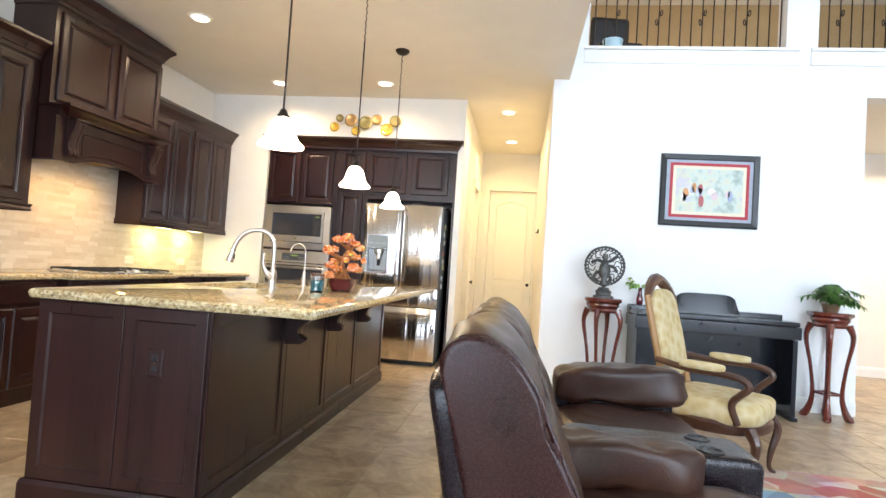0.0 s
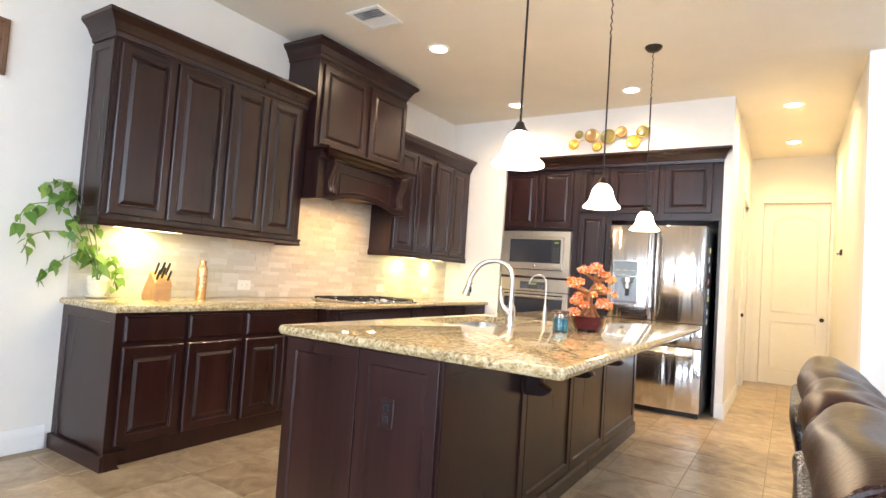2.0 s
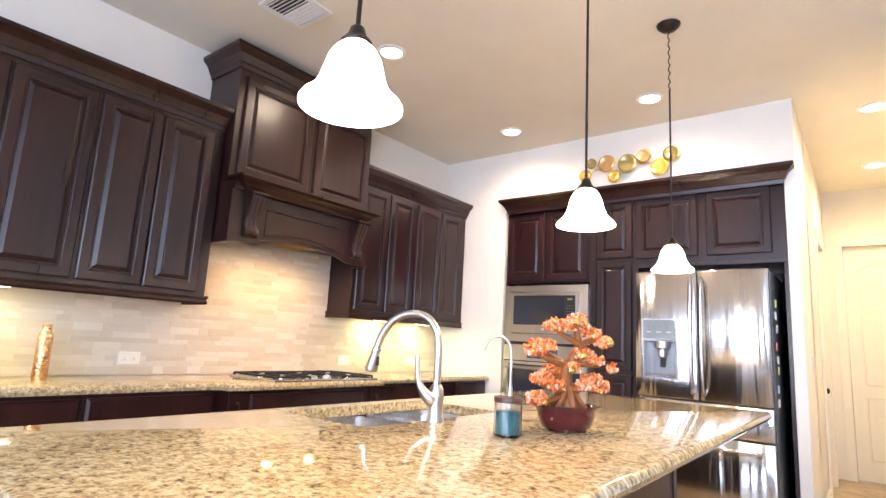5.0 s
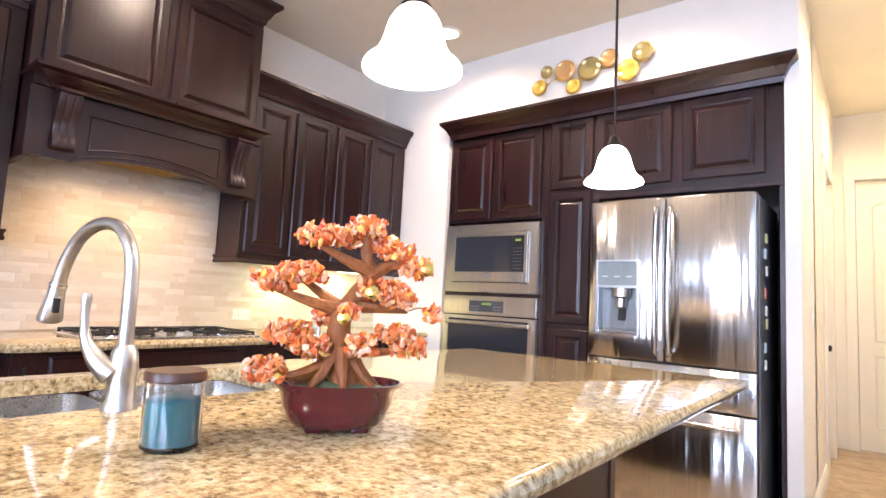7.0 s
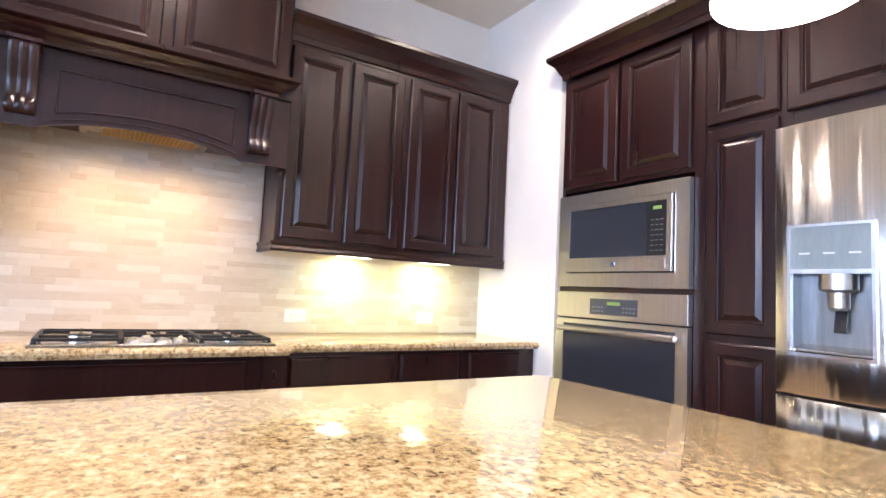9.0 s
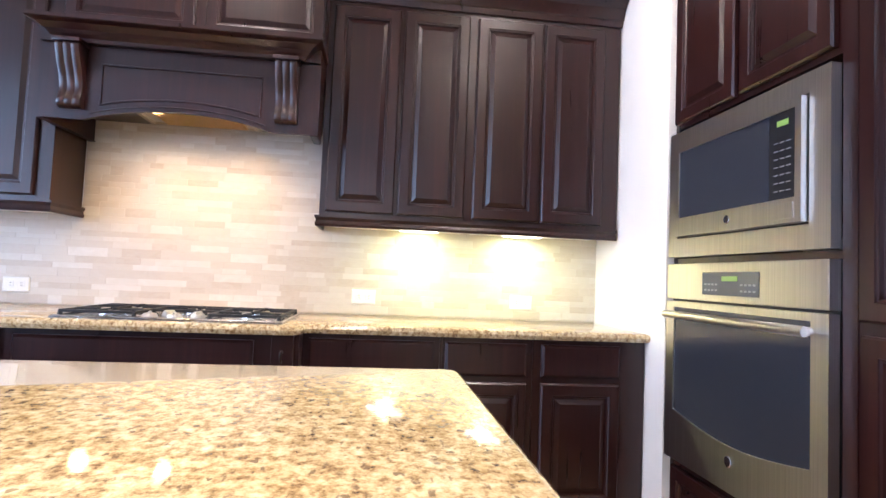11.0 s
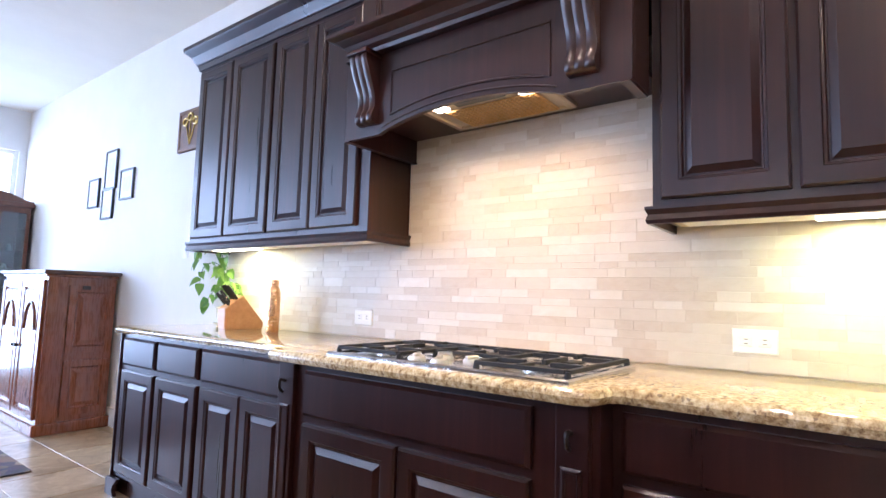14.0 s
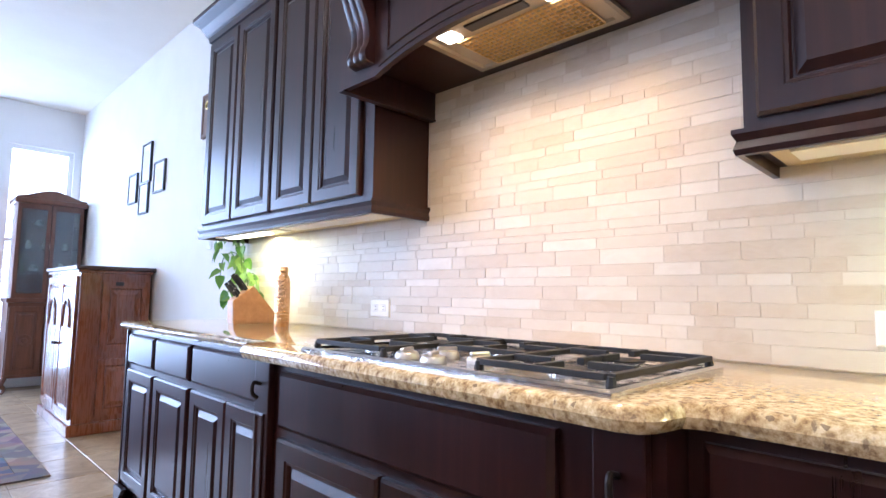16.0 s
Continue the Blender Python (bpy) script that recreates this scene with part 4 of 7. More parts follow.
# ---- built-in ovens ----
def mark(bm, x, y, z, r):
    return lathe(bm, [(r, 0), (r, 0.002), (r * 0.8, 0.0035)], pose(x, y, z, 90), 16)


KEY = plain("key_print", (0.22, 0.22, 0.23), 0.5)
CLOCK = glowing("green_clock", (0.20, 0.32, 0.07), 0.07)
OVEN_GLASS = plain("oven_glass", (0.030, 0.032, 0.040), 0.08)
mw = thing("microwave_oven", "built-in stainless steel microwave with dark glass door", "microwave", (1.262, 0.030, 1.28))
mm = Matrix.Translation((-1.25, 0.08, -1.28))


def mw_part(name, bm, mat, label="", parent=None, smooth=False):
    bmesh.ops.transform(bm, matrix=mm, verts=bm.verts)
    return part(name, bm, mat, parent or mw, label, smooth)


bm = bmesh.new()
for x0, x1, z0, z1 in ((0.815, 0.885, 1.288, 1.83), (1.605, 1.685, 1.288, 1.83), (0.885, 1.605, 1.288, 1.365), (0.885, 1.605, 1.765, 1.83)):
    box(bm, x0, x1, -0.115, -0.080, z0, z1)
mw_part("trim_frame", bm, OVEN_STEEL)
mw_part("case", boxed(0.89, 1.60, -0.10, 0.35, 1.37, 1.76), BLACK)
bm = bmesh.new()
for x0, x1, z0, z1 in ((0.895, 0.925, 1.372, 1.758), (1.575, 1.60, 1.372, 1.758), (0.925, 1.575, 1.372, 1.45), (0.925, 1.575, 1.73, 1.758)):
    box(bm, x0, x1, -0.138, -0.101, z0, z1)
mdoor = mw_part("door", bm, OVEN_STEEL)
mw_part("window", boxed(0.925, 1.46, -0.133, -0.102, 1.45, 1.73), OVEN_GLASS, "dark glass door window", mdoor)
mw_part("control_panel", boxed(1.46, 1.575, -0.134, -0.102, 1.45, 1.73), BLACK, "black keypad", mdoor)
mw_part("clock", boxed(1.495, 1.545, -0.1355, -0.134, 1.685, 1.703), CLOCK, "lit green clock", mdoor)
bm = bmesh.new()
for r in range(7):
    for c in range(3):
        box(bm, 1.482 + c * 0.027, 1.500 + c * 0.027, -0.1352, -0.134, 1.475 + r * 0.026, 1.4785 + r * 0.026)
tagged(mw_part("keys", bm, KEY, "rows of small pale key markings", mdoor), kind="stuff")
mw_part("button", boxed(1.48, 1.572, -0.142, -0.138, 1.385, 1.435, bevel=0.002), OVEN_STEEL, "", mdoor)
mw_part("badge", mark(bmesh.new(), 1.25, -0.138, 1.412, 0.016), CHROME, "round maker badge", mdoor)

ov = thing("wall_oven", "built-in stainless steel oven with dark glass door", "oven", (1.262, 0.030, 0.42))
om = Matrix.Translation((-1.25, 0.08, -0.42))


def ov_part(name, bm, mat, label="", parent=None, smooth=False):
    bmesh.ops.transform(bm, matrix=om, verts=bm.verts)
    return part(name, bm, mat, parent or ov, label, smooth)


ov_part("case", boxed(0.82, 1.68, -0.078, 0.5, 0.43, 1.255), BLACK)
cp = ov_part("control_panel", boxed(0.815, 1.685, -0.118, -0.079, 1.11, 1.258, bevel=0.003), OVEN_STEEL)
ov_part("display", boxed(1.08, 1.40, -0.1205, -0.118, 1.135, 1.222), plain("display_grey", (0.05, 0.055, 0.065), 0.2), "dark control display", cp)
ov_part("clock", boxed(1.20, 1.29, -0.1212, -0.1205, 1.188, 1.206), CLOCK, "lit green clock", cp)
bm = bmesh.new()
for r in range(2):
    for c in range(4):
        box(bm, 1.095 + c * 0.022, 1.108 + c * 0.022, -0.1211, -0.1205, 1.15 + r * 0.022, 1.157 + r * 0.022)
tagged(ov_part("keys", bm, KEY, "small pale key markings", cp), kind="stuff")
bm = bmesh.new()
for r in range(2):
    for c in range(4):
        box(bm, 1.305 + c * 0.022, 1.318 + c * 0.022, -0.1211, -0.1205, 1.15 + r * 0.022, 1.157 + r * 0.022)
tagged(ov_part("keys", bm, KEY, "small pale key markings", cp), kind="stuff")
bm = bmesh.new()
N = 20
low = [0.645 - 0.045 * math.sin(math.pi * i / N) for i in range(N + 1)]
cols = [[bm.verts.new((0.875 + 0.745 * i / N, y, z)) for y, z in ((-0.12, 0.438), (-0.12, low[i]), (-0.085, low[i]), (-0.085, 0.438))] for i in range(N + 1)]
for a, b in zip(cols, cols[1:]):
    for k in range(4):
        bm.faces.new((a[k], a[(k + 1) % 4], b[(k + 1) % 4], b[k]))
box(bm, 0.815, 0.875, -0.12, -0.085, 0.438, 1.10)
box(bm, 1.62, 1.685, -0.12, -0.085, 0.438, 1.10)
box(bm, 0.875, 1.62, -0.12, -0.085, 1.075, 1.10)
odoor = ov_part("door", bm, OVEN_STEEL)
ov_part("window", boxed(0.872, 1.623, -0.114, -0.08, 0.55, 1.077), OVEN_GLASS, "dark glass oven window", odoor)
bm = tube(bmesh.new(), [(0.868, -0.155, 1.045), (1.0, -0.158, 1.045), (1.5, -0.158, 1.045), (1.64, -0.155, 1.045)], 0.016, 12)
for x in (0.89, 1.618):
    tube(bm, [(x, -0.12, 1.045), (x, -0.152, 1.045)], 0.013, 10)
ov_part("handle", bm, OVEN_STEEL, "steel bar handle", odoor, True)
ov_part("badge", mark(bmesh.new(), 1.25, -0.12, 0.545, 0.02), CHROME, "round maker badge", odoor)

# ---- hood insert ----
hi = thing("hood_insert", "steel extractor insert with lit lamps and mesh filter", "extractor", (0.215, -2.225, 1.901))
hm2 = Matrix.Translation((-0.2, 2.27, -1.90))


def hi_part(name, bm, mat, label=""):
    bmesh.ops.transform(bm, matrix=hm2, verts=bm.verts)
    return part(name, bm, mat, hi, label)


BRASSY = noisy("filter_mesh_metal", (0.62, 0.40, 0.14), (0.80, 0.56, 0.24), (60, 60, 60), 0.35, 0.1, 0.1, metallic=1.0)
hi_part("pan", nested(bmesh.new(), pose(0.06, -2.555, 1.924) @ Matrix.Diagonal((1, 1, -1, 1)), 0.34, 0.57, [(0, 0), (0, 0.014), (0.008, 0.02), (0.03, 0.02), (0.035, 0.012)]), plain("pan_metal", (0.46, 0.38, 0.26), 0.35, 0.7))
bm = bmesh.new()
for i in range(22):
    box(bm, 0.09, 0.295, -2.46 + i * 0.0195, -2.456 + i * 0.0195, 1.903, 1.908)
for i in range(11):
    box(bm, 0.09 + i * 0.02, 0.0935 + i * 0.02, -2.46, -2.05, 1.902, 1.9075)
hi_part("filter_mesh", bm, BRASSY, "brass-coloured mesh filter")
hi_part("lamp", boxed(0.30, 0.36, -2.49, -2.43, 1.906, 1.915, bevel=0.003), LIT, "lit warm lamp")
hi_part("lamp", boxed(0.30, 0.36, -2.11, -2.05, 1.906, 1.915, bevel=0.003), LIT, "lit warm lamp")
hi_part("switch_bar", boxed(0.315, 0.355, -2.38, -2.16, 1.906, 1.914, bevel=0.003), BLACK)

# ---- lamps ----
for i, (x, y) in enumerate(DOWNLIGHTS[:5]):
    dl = thing("downlight", "round recessed ceiling downlight, lit warm white", "downlight", (x, y, CEIL), 0, "ceiling downlights")
    part("trim_ring", lathe(bmesh.new(), [(0.075, -0.004), (0.078, -0.012), (0.10, -0.006), (0.102, -0.0005)], None, 28, False), TRIM, dl, "", True)
    part("lens", lathe(bmesh.new(), [(0.074, -0.006), (0.06, -0.010), (0.02, -0.012)], None, 24), LIT, dl, "glowing lamp lens", True)
for (x, y), z in PEND:
    pl = thing("pendant_lamp", "pendant lamp with a lit frosted bell shade and bronze rod", "pendant lamp", (x, y, z), 0, "pendants over the island")
    prof = [(0.113, 0.0), (0.1135, 0.006), (0.108, 0.015), (0.094, 0.026), (0.082, 0.042), (0.073, 0.062), (0.066, 0.088), (0.059, 0.113), (0.047, 0.134), (0.030, 0.150)]
    inner = [(r - 0.004, h + 0.002) for r, h in prof]
    part("shade", lathe(bmesh.new(), inner[::-1] + prof, None, 32, False), SHADE, pl, "frosted white bell shade, glowing", True)
    part("cap", lathe(bmesh.new(), [(0.034, 0.148), (0.036, 0.155), (0.022, 0.172), (0.016, 0.190), (0.007, 0.197)], None, 20), BRONZE, pl, "", True)
    rod = tube(bmesh.new(), [(0, 0, 0.195), (0, 0, 1.1)], 0.0055, 8)
    part("rod", rod, BRONZE, pl, "", True)
    chain = bmesh.new()
    tube(chain, [(0.005 * math.cos(k * 1.2), 0.005 * math.sin(k * 1.2), 1.1 + k * (CEIL - z - 1.12) / 40) for k in range(41)], 0.0038, 6)
    part("chain", chain, BRONZE, pl, "thin twisted chain and cord", True)
    part("canopy", lathe(bmesh.new(), [(0.012, CEIL - z - 0.045), (0.045, CEIL - z - 0.035), (0.066, CEIL - z - 0.015), (0.070, CEIL - z - 0.001)], None, 28), BRONZE, pl, "dark bronze ceiling canopy", True)
for y0, y1, a, b in ((-4.40, -3.72, -4.30, -3.86), (-3.66, -2.92, 0, 0), (-1.52, -0.83, -1.17, -0.97), (-0.79, -0.10, -0.60, -0.40)):
    mid_y = (y0 + y1) / 2
    lit = "slim white lamp under the wall cabinet, " + ("lit" if a else "switched off")
    ul = thing("cabinet_light", lit, "under-cabinet light", (0.185, mid_y, 1.4015), 0, "lamps under the cabinets")
    part("housing", boxed(-0.05, 0.05, y0 - mid_y, y1 - mid_y, 0.0, 0.016, bevel=0.003), WHITE_PLASTIC, ul)
    if a:
        part("tube", boxed(-0.03, 0.03, a - mid_y, b - mid_y, -0.006, -0.0005, bevel=0.002), LITBAR, ul, "glowing lamp tube")

# ---- sink and taps ----
sk = thing("sink", "double-bowl stainless steel sink set into the island", "sink", (2.1875, -3.005, 0.7405))
SINKSTEEL = noisy("sink_steel", (0.48, 0.47, 0.46), (0.58, 0.57, 0.55), (30, 30, 30), 0.28, 0.06, 0.03, metallic=1.0)
for y0, y1 in ((-0.405, -0.01), (0.01, 0.405)):
    bm = bmesh.new()
    o = [Vector((p[0], p[1], 0)) for p in rounded(-0.225, 0.225, y0, y1, 0.05)]
    rings = [[bm.verts.new((p.x * k, (p.y - (y0 + y1) / 2) * k + (y0 + y1) / 2, z)) for p in o] for k, z in ((1.0, 0.172), (0.98, 0.03), (0.90, 0.002), (0.2, 0.0))]
    for a, b in zip(rings, rings[1:]):
        for k in range(len(a)):
            bm.faces.new((a[k], a[(k + 1) % len(a)], b[(k + 1) % len(a)], b[k]))
    bm.faces.new(rings[-1])
    bowl = part("bowl", bm, SINKSTEEL, sk, "", True)
    part("drain", lathe(bmesh.new(), [(0.045, 0.003), (0.042, 0.007), (0.02, 0.006)], Matrix.Translation((0, (y0 + y1) / 2, 0))), CHROME, bowl, "", True)
part("divider", boxed(-0.225, 0.225, -0.0095, 0.0095, 0.12, 0.165, bevel=0.004), SINKSTEEL, sk)

fc = thing("kitchen_faucet", "brushed nickel gooseneck faucet with pull-down spray head", "faucet", (2.437, -3.09, 0.9545))
part("base", lathe(bmesh.new(), [(0.034, 0.0), (0.034, 0.006), (0.027, 0.016), (0.026, 0.06), (0.029, 0.085), (0.025, 0.115), (0.017, 0.13)], None, 24), NICKEL, fc, "", True)
neck = curve_points([(0, 0, 0.12), (0, -0.002, 0.26), (-0.012, -0.004, 0.325), (-0.06, -0.012, 0.375), (-0.135, -0.025, 0.384), (-0.205, -0.038, 0.355), (-0.25, -0.048, 0.295), (-0.266, -0.052, 0.25)], 6)
part("neck", tube(bmesh.new(), neck, 0.0145, 14), NICKEL, fc, "", True)
head = [(-0.266, -0.052, 0.251), (-0.273, -0.053, 0.22), (-0.286, -0.056, 0.168), (-0.288, -0.056, 0.161)]
sh = part("spray_head", tube(bmesh.new(), head, [0.0175, 0.018, 0.026, 0.024], 14), NICKEL, fc, "", True)
part("spray_ring", tube(bmesh.new(), [(-0.2675, -0.052, 0.246), (-0.269, -0.0523, 0.239)], 0.0195, 14), CHROME, sh, "", True)
part("spray_button", boxed(-0.262, -0.252, -0.062, -0.048, 0.18, 0.215, bevel=0.003), BLACK, sh)
lever = curve_points([(0.0, -0.020, 0.07), (-0.020, -0.045, 0.10), (-0.036, -0.062, 0.14), (-0.042, -0.066, 0.19), (-0.042, -0.066, 0.232)], 5)
part("lever", tube(bmesh.new(), lever, [0.024, 0.024, 0.023, 0.022, 0.020, 0.019, 0.017, 0.015, 0.0135, 0.012, 0.011, 0.010, 0.009, 0.0085, 0.008, 0.008, 0.0085, 0.009, 0.010, 0.010, 0.008][:len(lever)], 12), NICKEL, fc, "", True)

f2 = thing("filter_tap", "small brushed nickel gooseneck drinking water tap", "faucet", (2.466, -2.616, 0.9545), 42)
part("base", lathe(bmesh.new(), [(0.022, 0.0), (0.022, 0.006), (0.013, 0.02), (0.016, 0.045), (0.012, 0.075), (0.010, 0.11), (0.0065, 0.12)], None, 20), NICKEL, f2, "", True)
part("neck", tube(bmesh.new(), curve_points([(0, 0, 0.115), (0, 0, 0.25), (-0.016, 0, 0.30), (-0.055, 0, 0.322), (-0.10, 0, 0.302), (-0.122, 0, 0.255)], 6), 0.0065, 10), NICKEL, f2, "", True)
part("lever", tube(bmesh.new(), [(0.0, 0.012, 0.055), (0.0, 0.055, 0.062)], [0.008, 0.005], 8), NICKEL, f2, "", True)

# ---- candle jar and gem tree on the island ----
cj = thing("candle_jar", "glass jar candle with turquoise wax and brown wooden lid", "candle", (2.775, -3.145, 0.9545))
WAX = noisy("turquoise_wax", (0.012, 0.17, 0.22), (0.02, 0.24, 0.30), (20, 20, 20), 0.35, 0.05, 0.05)
GLASS = plain("clear_glass", (0.97, 0.98, 0.98), 0.02, 0, 1.0)
part("wax", lathe(bmesh.new(), [(0.0385, 0.009), (0.0405, 0.012), (0.0405, 0.076), (0.038, 0.078)], None, 32), WAX, cj, "turquoise wax", True)
part("jar", lathe(bmesh.new(), [(0.0415, 0.105), (0.0415, 0.010), (0.03, 0.0065), (0.005, 0.0065), (0.005, 0.0), (0.038, 0.0), (0.0445, 0.006), (0.0445, 0.105)], None, 36, False), GLASS, cj, "clear glass jar", True)
part("lid", lathe(bmesh.new(), [(0.044, 0.1055), (0.0465, 0.108), (0.0465, 0.119), (0.044, 0.122)], None, 32), OLDWOOD, cj, "brown wooden lid", True)

gt = thing("gem_tree", "orange gemstone bonsai tree in a glossy maroon oval pot", "ornament", (2.845, -2.866, 0.9545), 52)
POT = noisy("maroon_glaze", (0.055, 0.004, 0.008), (0.10, 0.008, 0.014), (12, 12, 12), 0.08, 0.03, 0.02, coat=0.5)
bm = bmesh.new()
lathe(bm, [(0.088, 0.012), (0.098, 0.02), (0.112, 0.05), (0.120, 0.076), (0.133, 0.084), (0.136, 0.090), (0.128, 0.091), (0.115, 0.082), (0.105, 0.07)], Matrix.Diagonal((0.92, 0.66, 1, 1)), 40)
pot = part("pot", bm, POT, gt, "glossy maroon oval pot", True)
for sx in (-1, 1):
    for sy in (-1, 1):
        part("foot", boxed(-0.016, 0.016, -0.011, 0.011, 0, 0.026, bevel=0.005, m=Matrix.Translation((sx * 0.042, sy * 0.026, 0))), POT, pot)
part("moss", lathe(bmesh.new(), [(0.112, 0.072), (0.09, 0.082), (0.03, 0.09)], Matrix.Diagonal((0.92, 0.66, 1, 1)), 28), noisy("green_gravel", (0.07, 0.12, 0.06), (0.22, 0.30, 0.18), (120, 120, 120), 0.8, 0.1, 0.8, bump_d=0.006), gt, "green gravel filling", True)
TRUNK = noisy("painted_trunk", (0.15, 0.042, 0.007), (0.36, 0.115, 0.018), (55, 55, 30), 0.45, 0.15, 0.9, bump_d=0.006)
bm = bmesh.new()
trunk_line = curve_points([(0.012, 0, 0.078), (0.004, 0.004, 0.12), (-0.006, 0.0, 0.17), (-0.002, -0.004, 0.215), (0.022, 0.0, 0.255), (0.046, 0.004, 0.295), (0.036, 0.0, 0.345), (0.034, 0, 0.375)], 5)
tube(bm, trunk_line, [0.033 - 0.025 * (i / (len(trunk_line) - 1)) ** 0.8 for i in range(len(trunk_line))], 12)
for a in range(7):
    t = a * 0.9 + 0.3
    tube(bm, curve_points([(0.014 * math.cos(t), 0.014 * math.sin(t), 0.15), (0.044 * math.cos(t), 0.034 * math.sin(t), 0.108), (0.078 * math.cos(t), 0.048 * math.sin(t), 0.080)], 4), [0.017 - 0.0014 * k for k in range(9)], 8)
# each limb: where it leaves the trunk, its bend, its tip
TREE_LIMBS = [
    ((0.00, 0.0, 0.225), (-0.07, -0.01, 0.238), (-0.155, -0.02, 0.262)),
    ((0.00, 0.0, 0.225), (-0.05, 0.03, 0.255), (-0.10, 0.055, 0.285)),
    ((0.01, 0.0, 0.235), (0.06, -0.01, 0.232), (0.125, 0.0, 0.228)),
    ((0.01, 0.0, 0.240), (0.07, 0.03, 0.250), (0.10, 0.06, 0.262)),
    ((0.05, 0.0, 0.300), (0.00, -0.01, 0.322), (-0.07, -0.015, 0.350)),
    ((0.045, 0.0, 0.290), (0.09, 0.0, 0.318), (0.140, -0.01, 0.308)),
    ((0.00, 0.0, 0.150), (-0.06, -0.01, 0.142), (-0.120, -0.015, 0.155)),
    ((0.00, 0.0, 0.135), (-0.08, -0.03, 0.108), (-0.150, -0.045, 0.098)),
    ((0.00, 0.0, 0.160), (0.06, 0.01, 0.146), (0.120, 0.01, 0.150)),
    ((0.00, 0.0, 0.150), (0.02, -0.035, 0.146), (0.035, -0.065, 0.150)),
    ((0.00, 0.0, 0.170), (-0.01, 0.04, 0.180), (-0.02, 0.075, 0.195)),
]
TREE_LIMBS = [tuple((p[0] * (0.86 if p[0] < 0 else 1.0), p[1], p[2]) for p in limb) for limb in TREE_LIMBS]
for root, bend, tip in TREE_LIMBS:
    limb = curve_points([root, bend, tip], 5)
    tube(bm, limb, [0.0150 - 0.0010 * k for k in range(len(limb))], 8)
tube(bm, curve_points([(0.125, 0, 0.228), (0.150, -0.004, 0.236), (0.176, -0.006, 0.228)], 4), 0.0016, 5)
# the pads of stones: middle, half length, half height, stones
PADS = [
    ((0.036, 0.0, 0.388), 0.036, 0.018, 84), ((-0.058, -0.012, 0.366), 0.044, 0.018, 90), ((0.000, 0.0, 0.366), 0.030, 0.016, 54),
    ((0.095, 0.0, 0.346), 0.034, 0.015, 66), ((0.138, -0.008, 0.316), 0.030, 0.018, 62), ((0.070, 0.02, 0.360), 0.028, 0.016, 44),
    ((-0.152, -0.018, 0.275), 0.038, 0.018, 84), ((-0.092, 0.02, 0.294), 0.044, 0.018, 84), ((-0.105, 0.055, 0.298), 0.032, 0.014, 46),
    ((0.055, -0.012, 0.268), 0.030, 0.018, 60), ((0.105, -0.004, 0.250), 0.034, 0.016, 62), ((0.10, 0.06, 0.272), 0.034, 0.014, 46),
    ((0.176, -0.006, 0.224), 0.018, 0.014, 24), ((0.105, 0.01, 0.182), 0.036, 0.016, 66), ((0.132, 0.008, 0.158), 0.034, 0.018, 70),
    ((-0.118, -0.014, 0.182), 0.040, 0.018, 84), ((-0.066, -0.03, 0.156), 0.034, 0.018, 64), ((-0.152, -0.045, 0.116), 0.034, 0.020, 74),
    ((0.034, -0.065, 0.166), 0.026, 0.018, 52), ((0.01, -0.03, 0.225), 0.020, 0.012, 26), ((-0.02, 0.078, 0.210), 0.038, 0.016, 60),
]
part("trunk", bm, TRUNK, gt, "twisted orange-brown trunk", True)
chipm, cnt, cb = material("carnelian_chips")
cinfo = cnt.nodes.new("ShaderNodeNewGeometry")
cr = ramp(cnt, cinfo.outputs["Random Per Island"], [(0.0, (0.42, 0.07, 0.02)), (0.25, (0.70, 0.17, 0.04)), (0.5, (0.80, 0.27, 0.06)), (0.72, (0.85, 0.40, 0.20)), (0.88, (0.86, 0.56, 0.42)), (0.97, (0.80, 0.50, 0.08))])
cnt.links.new(cr.outputs["Color"], cb.inputs["Base Color"])
cb.inputs["Roughness"].default_value, cb.inputs["Subsurface Weight"].default_value = 0.15, 0.35
cb.inputs["Subsurface Radius"].default_value = (0.01, 0.004, 0.002)
cb.inputs["Coat Weight"].default_value = 0.3
rng = random.Random(11)
pb = bmesh.new()
bmesh.ops.create_icosphere(pb, subdivisions=1, radius=1.0)
PEBBLE = [tuple(v.co) for v in pb.verts]
PEBBLE_FACES = [[v.index for v in f.verts] for f in pb.faces]
pb.free()
for mid_p, reach, thick, stones in PADS:
    verts, faces = [], []
    for _ in range(int(stones * 1.75)):
        a, u = rng.uniform(0, 2 * math.pi), rng.random() ** 0.5
        c = Vector((mid_p[0] * (0.86 if mid_p[0] < 0 else 1.0) + reach * 1.08 * u * math.cos(a), mid_p[1] + reach * 0.8 * u * math.sin(a), mid_p[2] + thick * 1.35 * rng.uniform(-1, 1) * (1 - 0.4 * u)))
        rot = Euler((rng.uniform(0, 6), rng.uniform(0, 6), rng.uniform(0, 6))).to_matrix()
        sc = Vector((rng.uniform(0.0068, 0.0108), rng.uniform(0.0054, 0.0084), rng.uniform(0.0020, 0.0038)))
        k = len(verts)
        for p in PEBBLE:
            q = Vector(p) * rng.uniform(0.82, 1.12)
            verts.append(c + rot @ Vector((q.x * sc.x, q.y * sc.y, q.z * sc.z)))
        for f in PEBBLE_FACES:
            faces.append([k + i for i in f])
    me = bpy.data.meshes.new("mesh")
    me.from_pydata(verts, [], faces)
    me.materials.append(chipm)
    ob = new("gem_clump", me)
    ob.parent = gt
    tagged(ob, "clump of orange gemstone chips", kind="stuff")
COIN = plain("gold_coin", (0.80, 0.55, 0.12), 0.25, 1.0)
